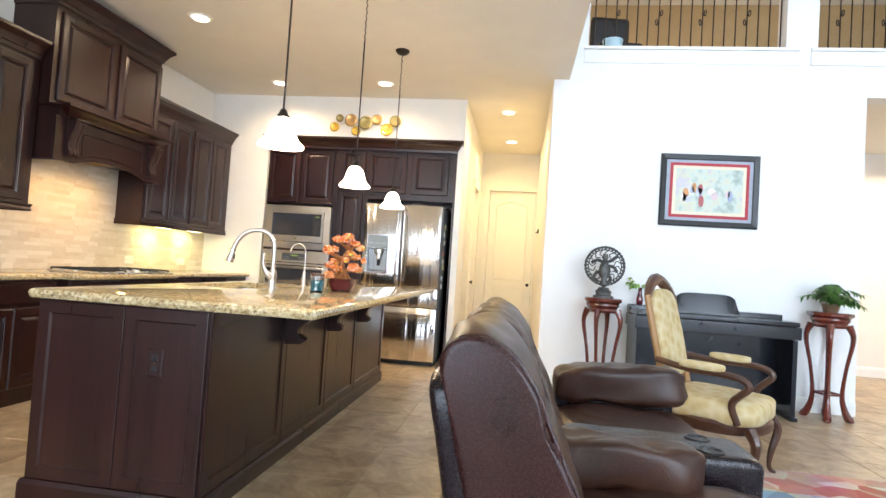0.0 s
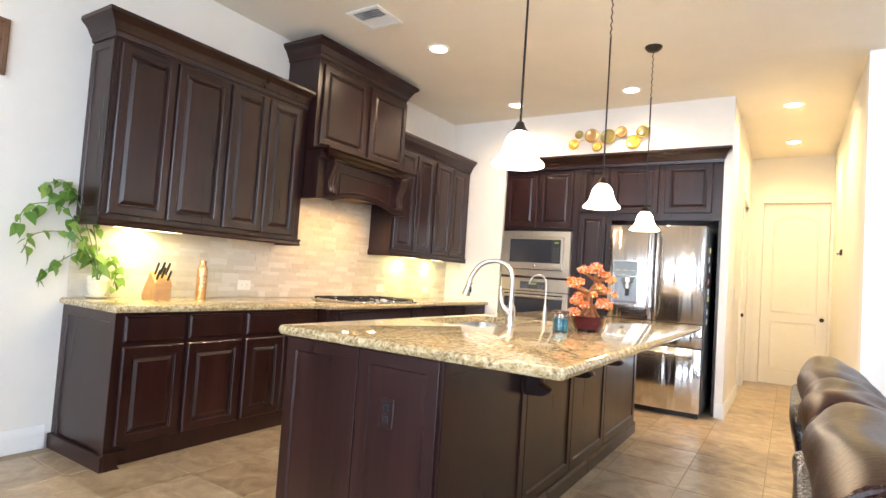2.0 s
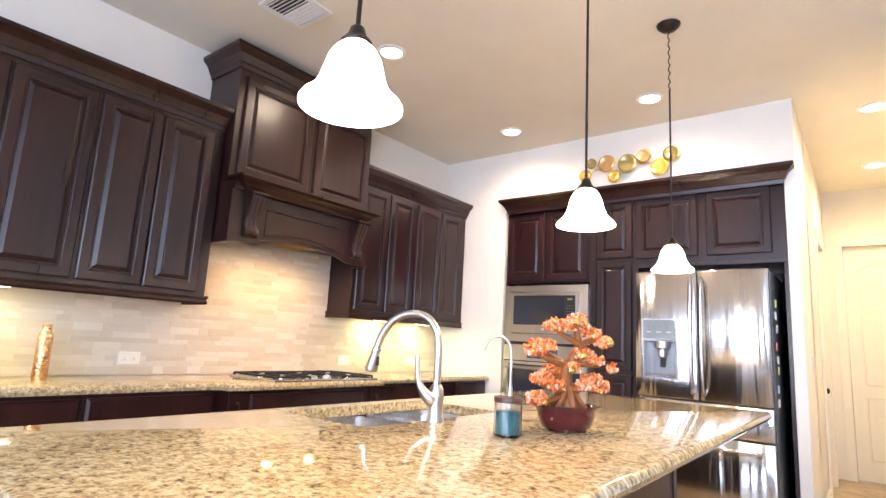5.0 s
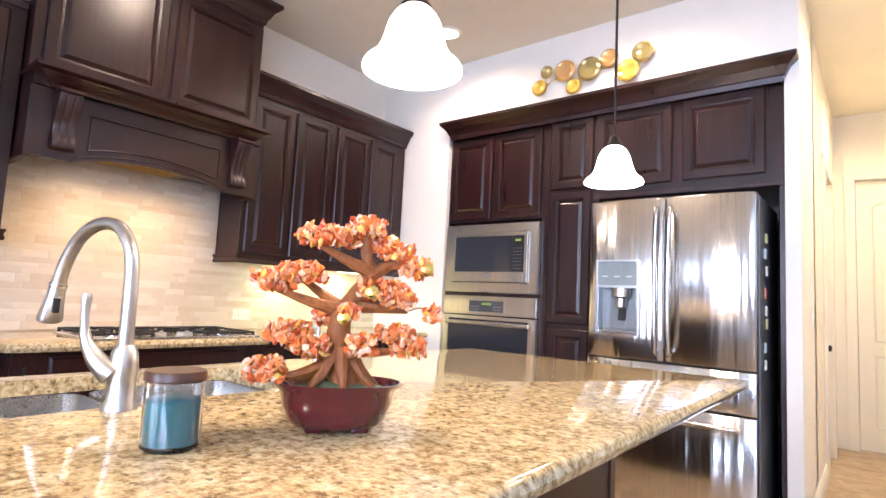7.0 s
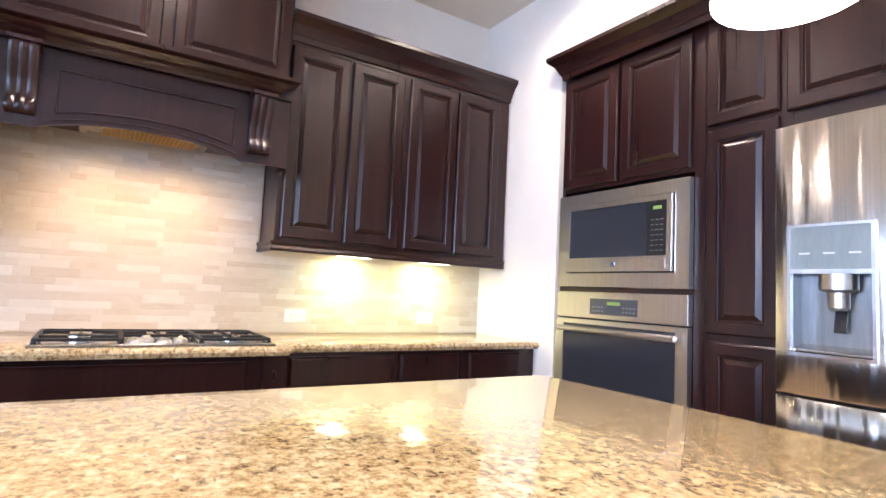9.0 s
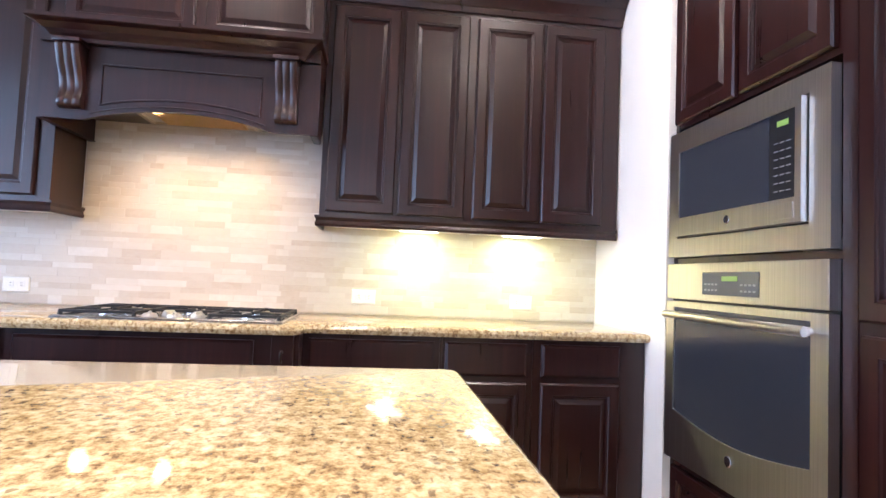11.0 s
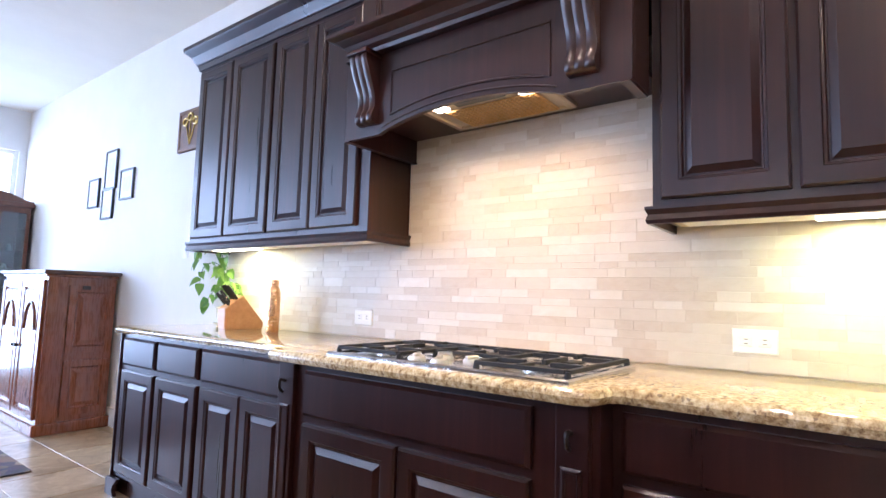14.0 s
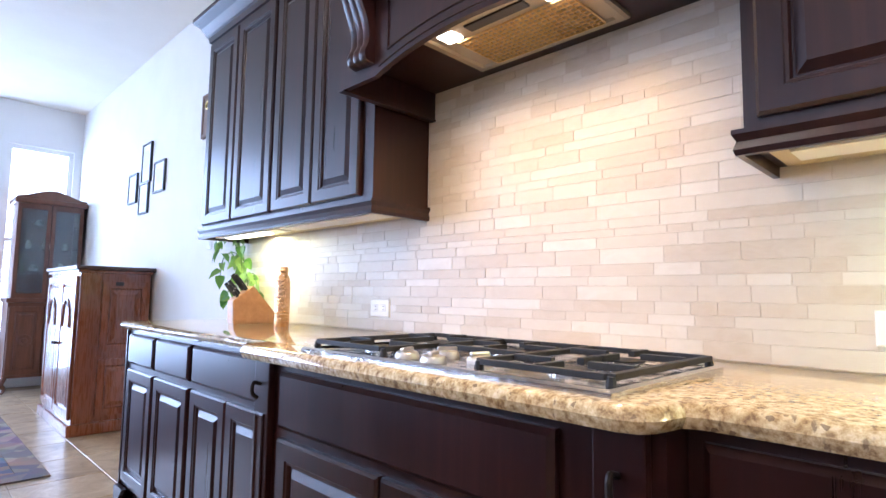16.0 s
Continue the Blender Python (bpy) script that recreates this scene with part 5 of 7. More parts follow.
for p, ry in (((0.0, -0.040, 0.212), 10), ((0.05, -0.035, 0.262), -15), ((0.155, -0.03, 0.312), 40)):
    part("coin", lathe(bmesh.new(), [(0.012, 0), (0.013, 0.0008), (0.012, 0.0016)], pose(*p, 85, ry, 0), 18), COIN, gt, "small gold coin", True)

# ---- on the worktop ----
kb = thing("knife_block", "slanted wooden knife block with black-handled knives", "knife block", (0.17, -3.99, WT), 80)
bm = bmesh.new()
outline = [(-0.13, 0.0), (0.095, 0.0), (0.10, 0.035), (-0.035, 0.195), (-0.135, 0.115)]
sides = [[bm.verts.new((x, p[0], p[1])) for p in outline] for x in (-0.055, 0.055)]
for k in range(5):
    bm.faces.new((sides[0][k], sides[0][(k + 1) % 5], sides[1][(k + 1) % 5], sides[1][k]))
bm.faces.new(sides[0])
bm.faces.new(sides[1][::-1])
bmesh.ops.bevel(bm, geom=bm.edges[:], offset=0.004, segments=2, affect="EDGES")
part("block", bm, BLOCKWOOD, kb)
u = Vector((0, -0.62, 0.78)).normalized()
for i, (x, s, length) in enumerate(((-0.035, 0.2, 0.10), (-0.035, 0.7, 0.085), (0.0, 0.2, 0.105), (0.0, 0.55, 0.09), (0.035, 0.2, 0.10), (0.035, 0.75, 0.08))):
    p = Vector((x, -0.045 - 0.08 * s, 0.185 - 0.065 * s))
    kn = part("knife", tube(bmesh.new(), [p - u * 0.01, p + u * 0.02, p + u * length * 0.6, p + u * length], [0.009, 0.009, 0.0105, 0.009], 8, 0.75), BLACK, kb, "black knife handle", True)
    part("rivet", tube(bmesh.new(), [p + u * 0.04 - Vector((0.0095, 0, 0)), p + u * 0.04 + Vector((0.0095, 0, 0))], 0.003, 6), CHROME, kn)

wb = thing("water_bottle", "hammered copper water bottle with a copper cap", "bottle", (0.20, -3.665, WT))
COPPER, cont, cob = material("hammered_copper")
cob.inputs["Base Color"].default_value = (0.82, 0.48, 0.24, 1)
cob.inputs["Metallic"].default_value, cob.inputs["Roughness"].default_value = 1.0, 0.2
vv = node(cont, "ShaderNodeTexVoronoi", Scale=85.0)
cont.links.new(coords(cont), vv.inputs["Vector"])
bump(cont, cob, vv.outputs["Distance"], 0.7, 0.004)
part("body", lathe(bmesh.new(), [(0.034, 0.0), (0.036, 0.004), (0.036, 0.215), (0.031, 0.235), (0.022, 0.25), (0.021, 0.258)], None, 28), COPPER, wb, "", True)
part("cap", lathe(bmesh.new(), [(0.023, 0.2585), (0.024, 0.263), (0.024, 0.282), (0.022, 0.286)], None, 24), COPPER, wb, "", True)


def leaf_mesh(length, width, mat, curl=0.25, heart=True):
    bm = bmesh.new()
    n = 6
    mid, left, right = [], [], []
    for i in range(n + 1):
        t = i / n
        w = width * (math.sin(math.pi * t ** (0.62 if heart else 0.9)) * (1 - 0.25 * t) + (0.08 if i == 0 and heart else 0))
        z = -curl * length * t * t
        mid.append(bm.verts.new((0, length * t, z)))
        left.append(bm.verts.new((-w / 2, length * t - (0.1 * length if heart and 0 < i < 3 else 0), z + w * 0.12)))
        right.append(bm.verts.new((w / 2, length * t - (0.1 * length if heart and 0 < i < 3 else 0), z + w * 0.12)))
    for i in range(n):
        for a, b in ((left, mid), (mid, right)):
            try:
                bm.faces.new((a[i], b[i], b[i + 1], a[i + 1]))
            except ValueError:
                pass
    me = finish(bm, True)
    me.materials.append(mat)
    return me


def leaf_material(name, dark, light):
    m, nt, b = material(name)
    info = nt.nodes.new("ShaderNodeObjectInfo")
    r = ramp(nt, info.outputs["Random"], [(0.0, dark), (1.0, light)])
    nt.links.new(r.outputs["Color"], b.inputs["Base Color"])
    b.inputs["Roughness"].default_value = 0.4
    b.inputs["Transmission Weight"].default_value = 0.0
    tr = nt.nodes.new("ShaderNodeBsdfTranslucent")
    nt.links.new(r.outputs["Color"], tr.inputs["Color"])
    mix = nt.nodes.new("ShaderNodeMixShader")
    mix.inputs[0].default_value = 0.35
    nt.links.new(b.outputs[0], mix.inputs[1])
    nt.links.new(tr.outputs[0], mix.inputs[2])
    nt.links.new(mix.outputs[0], nt.nodes["Material Output"].inputs["Surface"])
    return m


VINE_LEAF = leaf_material("vine_leaf", (0.09, 0.22, 0.03), (0.30, 0.46, 0.10))
STEM = noisy("green_stem", (0.08, 0.14, 0.03), (0.14, 0.22, 0.06), (40, 40, 40), 0.6, 0.1, 0.1)
vine = thing("potted_vine", "trailing green pothos vine in a pale glazed pot on worktop", "plant", (0.085, -4.325, WT))
CREAM = noisy("pale_glaze", (0.68, 0.62, 0.46), (0.78, 0.73, 0.58), (20, 20, 20), 0.25, 0.08, 0.05)
part("saucer", lathe(bmesh.new(), [(0.045, 0.0), (0.07, 0.008), (0.076, 0.018), (0.07, 0.018), (0.05, 0.01)], None, 28), CREAM, vine, "", True)
part("pot", lathe(bmesh.new(), [(0.042, 0.012), (0.055, 0.05), (0.060, 0.105), (0.065, 0.11), (0.062, 0.118), (0.052, 0.10)], None, 28), CREAM, vine, "pale yellow glazed pot", True)
rng = random.Random(23)
stems = [
    [(0.0, 0, 0.1), (0.007, -0.06, 0.35), (0.007, -0.17, 0.62), (0.01, -0.26, 0.72), (0.017, -0.36, 0.66)],
    [(0.0, 0, 0.1), (0.017, -0.08, 0.3), (0.028, -0.22, 0.55), (0.035, -0.4, 0.55), (0.042, -0.46, 0.44)],
    [(0.0, 0, 0.1), (0.021, -0.05, 0.28), (0.032, -0.18, 0.4), (0.042, -0.36, 0.38), (0.052, -0.42, 0.26)],
    [(0.0, 0, 0.1), (0.021, 0.02, 0.22), (0.035, -0.08, 0.3), (0.049, -0.22, 0.22), (0.049, -0.32, 0.13)],
    [(0.0, 0, 0.1), (0.014, 0.05, 0.25), (0.028, 0.09, 0.26), (0.035, 0.12, 0.16), (0.038, 0.11, 0.08)],
    [(0.0, 0, 0.1), (0.01, -0.03, 0.35), (0.014, -0.1, 0.58), (0.021, -0.2, 0.68), (0.028, -0.27, 0.62)],
]
leafs = [leaf_mesh(l, l * 0.74, VINE_LEAF, 0.3) for l in (0.055, 0.070, 0.088)]
for st in stems:
    line = curve_points([(-0.7 * p[0], p[1], p[2]) for p in st], 6)
    sm = part("stem", tube(bmesh.new(), line, 0.0028, 6), STEM, vine, "", True)
    for i in range(4, len(line), 2):
        for s in ((-1, 1) if rng.random() < 0.45 else (rng.choice((-1, 1)),)):
            lf = new("leaf", rng.choice(leafs))
            lf.parent = sm
            p = line[i] + Vector((rng.uniform(-0.01, 0.015), rng.uniform(-0.02, 0.02), rng.uniform(-0.02, 0.01)))
            lf.matrix_local = pose(*p, rng.uniform(-75, -25), rng.uniform(-40, 40), rng.uniform(60, 300) if s > 0 else rng.uniform(-90, 90))


def outlet(place_m, label="white wall outlet plate with two sockets"):
    o = thing("outlet", label, "outlet", (0, 0, 0), 0, "wall outlets")
    o.matrix_world = place_m
    part("plate", nested(bmesh.new(), Matrix.Translation((-0.058, -0.035, 0)), 0.116, 0.07, [(0, 0), (0, 0.003), (0.004, 0.006)]), WHITE_PLASTIC, o)
    for x in (-0.024, 0.024):
        sock = part("socket", nested(bmesh.new(), Matrix.Translation((x - 0.016, -0.014, 0.0062)), 0.032, 0.028, [(0, 0), (0.002, 0.0015)]), WHITE_PLASTIC, o)
        bm = bmesh.new()
        for sy in (-0.006, 0.006):
            box(bm, x - 0.004, x + 0.006, sy - 0.001, sy + 0.001, 0.0078, 0.0082)
        part("slots", bm, BLACK, sock)
    return o


for y in (-1.352, -3.148, -4.29, -0.45):
    outlet(Matrix(((0, 0, 1.0, 0.0085), (1.13, 0, 0, y), (0, 1.13, 0, 1.032), (0, 0, 0, 1))))
iso = thing("island_outlet", "dark brown outlet on the end of the island", "outlet", (0, 0, 0))
iso.matrix_world = face_south(IY0 - 0.0032, 2.475, 0.605)
part("plate", nested(bmesh.new(), Matrix.Identity(4), 0.072, 0.118, [(0, 0), (0, 0.003), (0.004, 0.006)]), plain("brown_plate", (0.018, 0.0050, 0.0042), 0.32), iso)
for z in (0.036, 0.082):
    part("socket", nested(bmesh.new(), Matrix.Translation((0.022, z - 0.014, 0.0062)), 0.028, 0.028, [(0, 0), (0.003, 0.002)]), BLACK, iso)
part("screw", boxed(0.033, 0.039, 0.056, 0.062, 0.0062, 0.0074), CHROME, iso)

sw = thing("light_switch", "white light switch plate on the cream wall", "switch", (0, 0, 0))
sw.matrix_world = face_x(0.0005, -5.090, 1.385)
part("plate", nested(bmesh.new(), Matrix.Identity(4), 0.075, 0.116, [(0, 0), (0, 0.003), (0.004, 0.006)]), WHITE_PLASTIC, sw)
part("rocker", boxed(0.0225, 0.0525, 0.026, 0.090, 0.0062, 0.0095, bevel=0.0012), WHITE_PLASTIC, sw)

# ---- on the kitchen walls and ceiling ----
gl = thing("glass_disc_sculpture", "row of amber glass discs hung above the cabinets", "wall art", (2.08, FW, 2.74))
gm = Matrix.Translation((-2.08, -FW, -2.74))
AMBER = [plain("amber_glass", (0.75, 0.48, 0.08), 0.08, 0.3), plain("honey_glass", (0.62, 0.36, 0.14), 0.1, 0.3), plain("smoky_glass", (0.36, 0.28, 0.10), 0.1, 0.3)]
GOLD = plain("gold_wire", (0.55, 0.38, 0.12), 0.3, 1.0)
for i, (x, z, r) in enumerate(((1.68, 2.846, 0.058), (1.738, 2.957, 0.047), (1.886, 2.935, 0.078), (1.957, 2.80, 0.055), (2.075, 2.906, 0.085), (2.22, 2.95, 0.063), (2.353, 2.83, 0.075), (2.453, 2.936, 0.070))):
    bm = lathe(bmesh.new(), [(r, 0), (r * 0.98, 0.012), (r * 0.8, 0.020), (r * 0.45, 0.010), (r * 0.1, 0.008)], pose(x, FW - 0.045, z, 90), 30)
    bmesh.ops.transform(bm, matrix=gm, verts=bm.verts)
    d = part("disc", bm, AMBER[(i * 2) % 3], gl, "amber glass disc", True)
    bm = bmesh.new()
    tube(bm, [(x + r * math.cos(a / 16 * math.pi), FW - 0.047, z + r * math.sin(a / 16 * math.pi)) for a in range(33)], 0.004, 6)
    bmesh.ops.transform(bm, matrix=gm, verts=bm.verts)
    part("rim", bm, GOLD, d, "gold rim", True)
bm = tube(bmesh.new(), curve_points([(1.697, FW - 0.02, 2.843), (1.80, FW - 0.02, 2.90), (1.98, FW - 0.02, 2.86), (2.09, FW - 0.02, 2.90), (2.30, FW - 0.02, 2.89), (2.467, FW - 0.02, 2.938)], 6), 0.004, 6)
for x, z in ((1.80, 2.90), (2.30, 2.89)):
    tube(bm, [(x, FW - 0.001, z), (x, FW - 0.03, z)], 0.004, 6)
bmesh.ops.transform(bm, matrix=gm, verts=bm.verts)
part("frame_wire", bm, GOLD, gl, "", True)

vt = thing("ceiling_vent", "white louvred air vent in the ceiling", "vent", (1.0, -2.89, CEIL))
bm = bmesh.new()
for x0, x1, y0, y1 in ((-0.16, 0.16, -0.16, -0.13), (-0.16, 0.16, 0.13, 0.16), (-0.16, -0.13, -0.13, 0.13), (0.13, 0.16, -0.13, 0.13)):
    box(bm, x0, x1, y0, y1, -0.012, -0.001)
part("frame", bm, TRIM, vt)
part("backing", boxed(-0.13, 0.13, -0.13, 0.13, -0.003, -0.001), BLACK, vt)
for i in range(10):
    part("slat", boxed(-0.13, 0.13, -0.009, 0.009, -0.0015, 0.0015, m=pose(0, -0.115 + i * 0.0255, -0.007, 35 if i < 5 else -35)), TRIM, vt)

# ---- hall ----
def panel_door(name, label, w, h, m, knob_x):
    """A two-panel door with an arched upper panel."""
    d = thing(name, label, "door")
    d["kind"] = "structure"
    d.matrix_world = m
    part("leaf", boxed(0, w, 0, h, -0.035, 0.0), DOOR_PAINT, d)
    for z0, z1, arch in ((0.22, 0.88, False), (1.02, h - 0.18, True)):
        pts = [(0.13, z0), (w - 0.13, z0), (w - 0.13, z1 - (0.08 if arch else 0))]
        if arch:
            pts += [(w - 0.13 - (w - 0.26) * i / 12, z1 - 0.08 + 0.08 * math.sin(math.pi * i / 12)) for i in range(1, 12)]
        pts += [(0.13, z1 - (0.08 if arch else 0)), (0.13, z0)]
        bm = tube(bmesh.new(), [(x, z, 0.001) for x, z in pts], 0.012, 6)
        part("panel_moulding", bm, DOOR_PAINT, d, "", True)
    k = part("knob", lathe(bmesh.new(), [(0.028, 0.0), (0.028, 0.006), (0.012, 0.012), (0.012, 0.03), (0.028, 0.042), (0.028, 0.055), (0.015, 0.062)], Matrix.Translation((knob_x, 0.95, 0.0005)), 20), BRONZE, d, "dark bronze door knob", True)
    return d


def casing(parent_name, w, h, m, label):
    bm = bmesh.new()
    for x0, x1, z0, z1 in ((-0.085, 0.0, 0, h + 0.085), (w, w + 0.085, 0, h + 0.085), (0, w, h, h + 0.085)):
        box(bm, x0, x1, z0, z1, 0.001, 0.02, bevel=0.004)
    ob = structure(parent_name, bm, DOOR_PAINT, label, "trim")
    ob.matrix_world = m
    return ob


panel_door("door_1", "closed cream two-panel door at the end of the hall", 0.79, 2.57, face_south(HALL_END + 0.06, 3.505, 0.008), 0.73)
casing("trim_door_end", 0.80, 2.58, face_south(HALL_END, 3.5, 0.0), "cream door casing at the hall end")
panel_door("door_2", "closed cream panel door in the side of the hall", 0.82, 2.43, face_x(3.27, 1.625, 0.008), 0.76)
casing("trim_door_side", 0.83, 2.44, face_x(3.33, 1.62, 0.0), "cream door casing in the hall")
kh = thing("key_rack", "small dark metal key holder on the hall wall", "key holder", (4.31, 1.4, 1.78))
part("plate", boxed(0.0, 0.018, -0.07, 0.07, -0.03, 0.03, bevel=0.004), BRONZE, kh)
for y in (-0.045, 0.0, 0.045):
    part("hook", tube(bmesh.new(), [(0.0, y, -0.01), (-0.02, y, -0.02), (-0.025, y, -0.005)], 0.004, 6), BRONZE, kh)
ls = thing("light_switch", "white light switch plate on the hall wall", "switch", (3.331, 0.55, 1.22))
part("plate", boxed(0.0, 0.006, -0.04, 0.04, -0.06, 0.06, bevel=0.002), WHITE_PLASTIC, ls)
part("rocker", boxed(0.0062, 0.011, -0.016, 0.016, -0.033, 0.033, bevel=0.002), WHITE_PLASTIC, ls)


def baseboard(name, path, mat=TRIM):
    bm = sweep(bmesh.new(), path, [(0.001, 0.0), (0.017, 0.0), (0.017, 0.10), (0.012, 0.125), (0.006, 0.14), (0.001, 0.142)])
    return structure(name, bm, mat, "white painted baseboard", "baseboard")


baseboard("baseboard_west", [(0, SOUTH, 0.001), (0, -4.515, 0.001)])
baseboard("baseboard_piano", [(7.36, PW, 0.001), (4.33, PW, 0.001)][::-1])
baseboard("baseboard_hall_east", [(4.33, HALL_END, 0.001), (4.33, PW, 0.001)])
baseboard("baseboard_fridge_wall", [(3.262, FW, 0.001), (3.33, FW, 0.001), (3.33, 1.53, 0.001)])
baseboard("baseboard_oven_wall", [(0.66, FW, 0.001), (0.797, FW, 0.001)])
baseboard("baseboard_side_room", [(4.6, 2.1, 0.001), (EAST, 2.1, 0.001)])
baseboard("baseboard_south", [(EAST, SOUTH, 0.001), (0.0, SOUTH, 0.001)])

# ---- living room ----
pf = thing("framed_picture", "framed painting of riders in pale colours, black frame, red mat", "picture", (0, 0, 0))
pf.matrix_world = face_south(PW, 5.455, 1.752)
part("frame", nested(bmesh.new(), Matrix.Translation((0, 0, 0.002)), 0.945, 0.735, [(0, 0), (0, 0.022), (0.012, 0.03), (0.05, 0.022), (0.06, 0.012)]), BLACK, pf, "black wooden frame")
part("outer_mat", boxed(0.058, 0.887, 0.058, 0.677, 0.014, 0.0155), noisy("blue_grey_mat", (0.30, 0.33, 0.40), (0.38, 0.41, 0.48), (20, 20, 20), 0.6, 0.05, 0.02), pf)
part("red_mat", boxed(0.092, 0.853, 0.088, 0.647, 0.0158, 0.0172), plain("red_mat", (0.42, 0.03, 0.04), 0.6), pf, "red inner mat")
part("cream_mat", boxed(0.122, 0.823, 0.118, 0.617, 0.0174, 0.0188), plain("cream_mat", (0.74, 0.66, 0.50), 0.6), pf, "cream inner mat")
ART, ant, ab = material("faded_painting")
av = coords(ant, (6, 6, 14), False)
an = node(ant, "ShaderNodeTexNoise", Scale=1.2, Detail=5, Roughness=0.6)
ant.links.new(av, an.inputs["Vector"])
ar = ramp(ant, an.outputs["Fac"], [(0.30, (0.30, 0.36, 0.32)), (0.45, (0.55, 0.62, 0.55)), (0.55, (0.62, 0.60, 0.45)), (0.62, (0.52, 0.50, 0.58)), (0.75, (0.70, 0.68, 0.56))])
ant.links.new(ar.outputs["Color"], ab.inputs["Base Color"])
part("painting", boxed(0.152, 0.793, 0.148, 0.587, 0.019, 0.0204), ART, pf, "faded painted scene")
rng = random.Random(8)
cols = [(0.62, 0.30, 0.12), (0.55, 0.55, 0.68), (0.66, 0.50, 0.52), (0.35, 0.40, 0.55), (0.72, 0.66, 0.60), (0.45, 0.12, 0.12)]
for i in range(12):
    x, y = rng.uniform(0.22, 0.70), rng.uniform(0.24, 0.40)
    bm = lathe(bmesh.new(), [(1, 0), (0.9, 0.4)], Matrix.Translation((x, y, 0.0206)) @ Matrix.Diagonal((rng.uniform(0.02, 0.045), rng.uniform(0.03, 0.06), 0.001, 1)), 14)
    part("painted_shape", bm, plain("paint_%s" % "abcdefghijkl"[i], cols[i % 6], 0.6), pf)

th = thing("wall_thermostat", "small white switch plate on the white wall", "switch", (6.90, PW - 0.001, 1.435))
part("plate", boxed(-0.065, 0.065, -0.008, 0, -0.045, 0.045, bevel=0.003), WHITE_PLASTIC, th)
part("rocker", boxed(-0.03, 0.03, -0.013, -0.0085, -0.025, 0.025, bevel=0.002), WHITE_PLASTIC, th)


def carved_stand(label, place, height, top):
    """A round-legged oriental plant stand."""
    s = thing("plant_stand", label, "stand", place, 20, "rosewood stands")
    part("top", lathe(bmesh.new(), [(top * 0.86, height - 0.05), (top * 0.92, height - 0.04), (top, height - 0.03), (top, height - 0.008), (top * 0.96, height)], None, 8), ROSEWOOD, s, "", True)
    part("apron", lathe(bmesh.new(), [(top * 0.70, height - 0.14), (top * 0.78, height - 0.12), (top * 0.74, height - 0.10), (top * 0.86, height - 0.07), (top * 0.84, height - 0.051)], None, 16), ROSEWOOD, s, "carved apron", True)
    for k in range(4):
        a = radians(45 + 90 * k)
        c, sn = math.cos(a), math.sin(a)
        pts = curve_points([(top * 0.78 * c, top * 0.78 * sn, height - 0.11), (top * 0.98 * c, top * 0.98 * sn, height - 0.24), (top * 0.74 * c, top * 0.74 * sn, height * 0.48), (top * 0.62 * c, top * 0.62 * sn, height * 0.22), (top * 0.82 * c, top * 0.82 * sn, 0.06), (top * 0.99 * c, top * 0.99 * sn, 0.018)], 5)
        n = len(pts)
        leg = part("leg", tube(bmesh.new(), pts, [0.034 - 0.018 * math.sin(math.pi * min(1, i / (n * 0.8))) for i in range(n)], 8), ROSEWOOD, s, "", True)
        part("claw", lathe(bmesh.new(), [(0.012, 0.0), (0.027, 0.006), (0.029, 0.02), (0.02, 0.034)], Matrix.Translation((top * 1.0 * c, top * 1.0 * sn, 0.0)), 10), ROSEWOOD, leg, "", True)
        b = radians(45 + 90 * (k + 1))
        part("stretcher", tube(bmesh.new(), [(top * 0.62 * c, top * 0.62 * sn, height * 0.24), (top * 0.62 * math.cos(b), top * 0.62 * math.sin(b), height * 0.24)], 0.011, 8), ROSEWOOD, s, "", True)
    return s


carved_stand("tall red rosewood stand with curved legs holding a statue", (4.915, -1.03, 0), 0.975, 0.185)
carved_stand("tall red rosewood stand with curved legs holding a fern", (6.985, -1.01, 0), 0.99, 0.185)

# round openwork statue, kept to plain shapes
SILVER = noisy("dull_pewter", (0.035, 0.036, 0.036), (0.11, 0.11, 0.105), (60, 60, 60), 0.4, 0.1, 0.3, metallic=0.7)
bm = bmesh.new()
lathe(bm, [(0.10, 0.0), (0.10, 0.02), (0.075, 0.03), (0.075, 0.055), (0.085, 0.06), (0.06, 0.085), (0.045, 0.105)], Matrix.Diagonal((1, 0.55, 1, 1)), 24)
R, CZ = 0.185, 0.315
tube(bm, [(R * math.cos(a * math.pi / 24), 0, CZ + R * math.sin(a * math.pi / 24)) for a in range(49)], 0.011, 8)
tube(bm, [(R * 0.86 * math.cos(a * math.pi / 24), 0, CZ + R * 0.86 * math.sin(a * math.pi / 24)) for a in range(49)], 0.006, 6)
for k in range(32):
    a = k * math.pi / 16
    if k % 2:
        tube(bm, curve_points([(R * 0.86 * math.cos(a), 0, CZ + R * 0.86 * math.sin(a)), (R * 0.66 * math.cos(a + 0.25), 0, CZ + R * 0.66 * math.sin(a + 0.25)), (R * 0.48 * math.cos(a - 0.1), 0, CZ + R * 0.48 * math.sin(a - 0.1))], 3), 0.0055, 5)
    tube(bm, [(R * 0.86 * math.cos(a), 0, CZ + R * 0.86 * math.sin(a)), (R * 1.07 * math.cos(a), 0, CZ + R * 1.07 * math.sin(a))], [0.008, 0.011], 6)
lathe(bm, [(0.005, 0.10), (0.05, 0.13), (0.025, 0.18), (0.06, 0.26), (0.045, 0.33), (0.018, 0.36), (0.034, 0.40), (0.02, 0.435)], Matrix.Diagonal((1, 0.6, 1, 1)), 16)
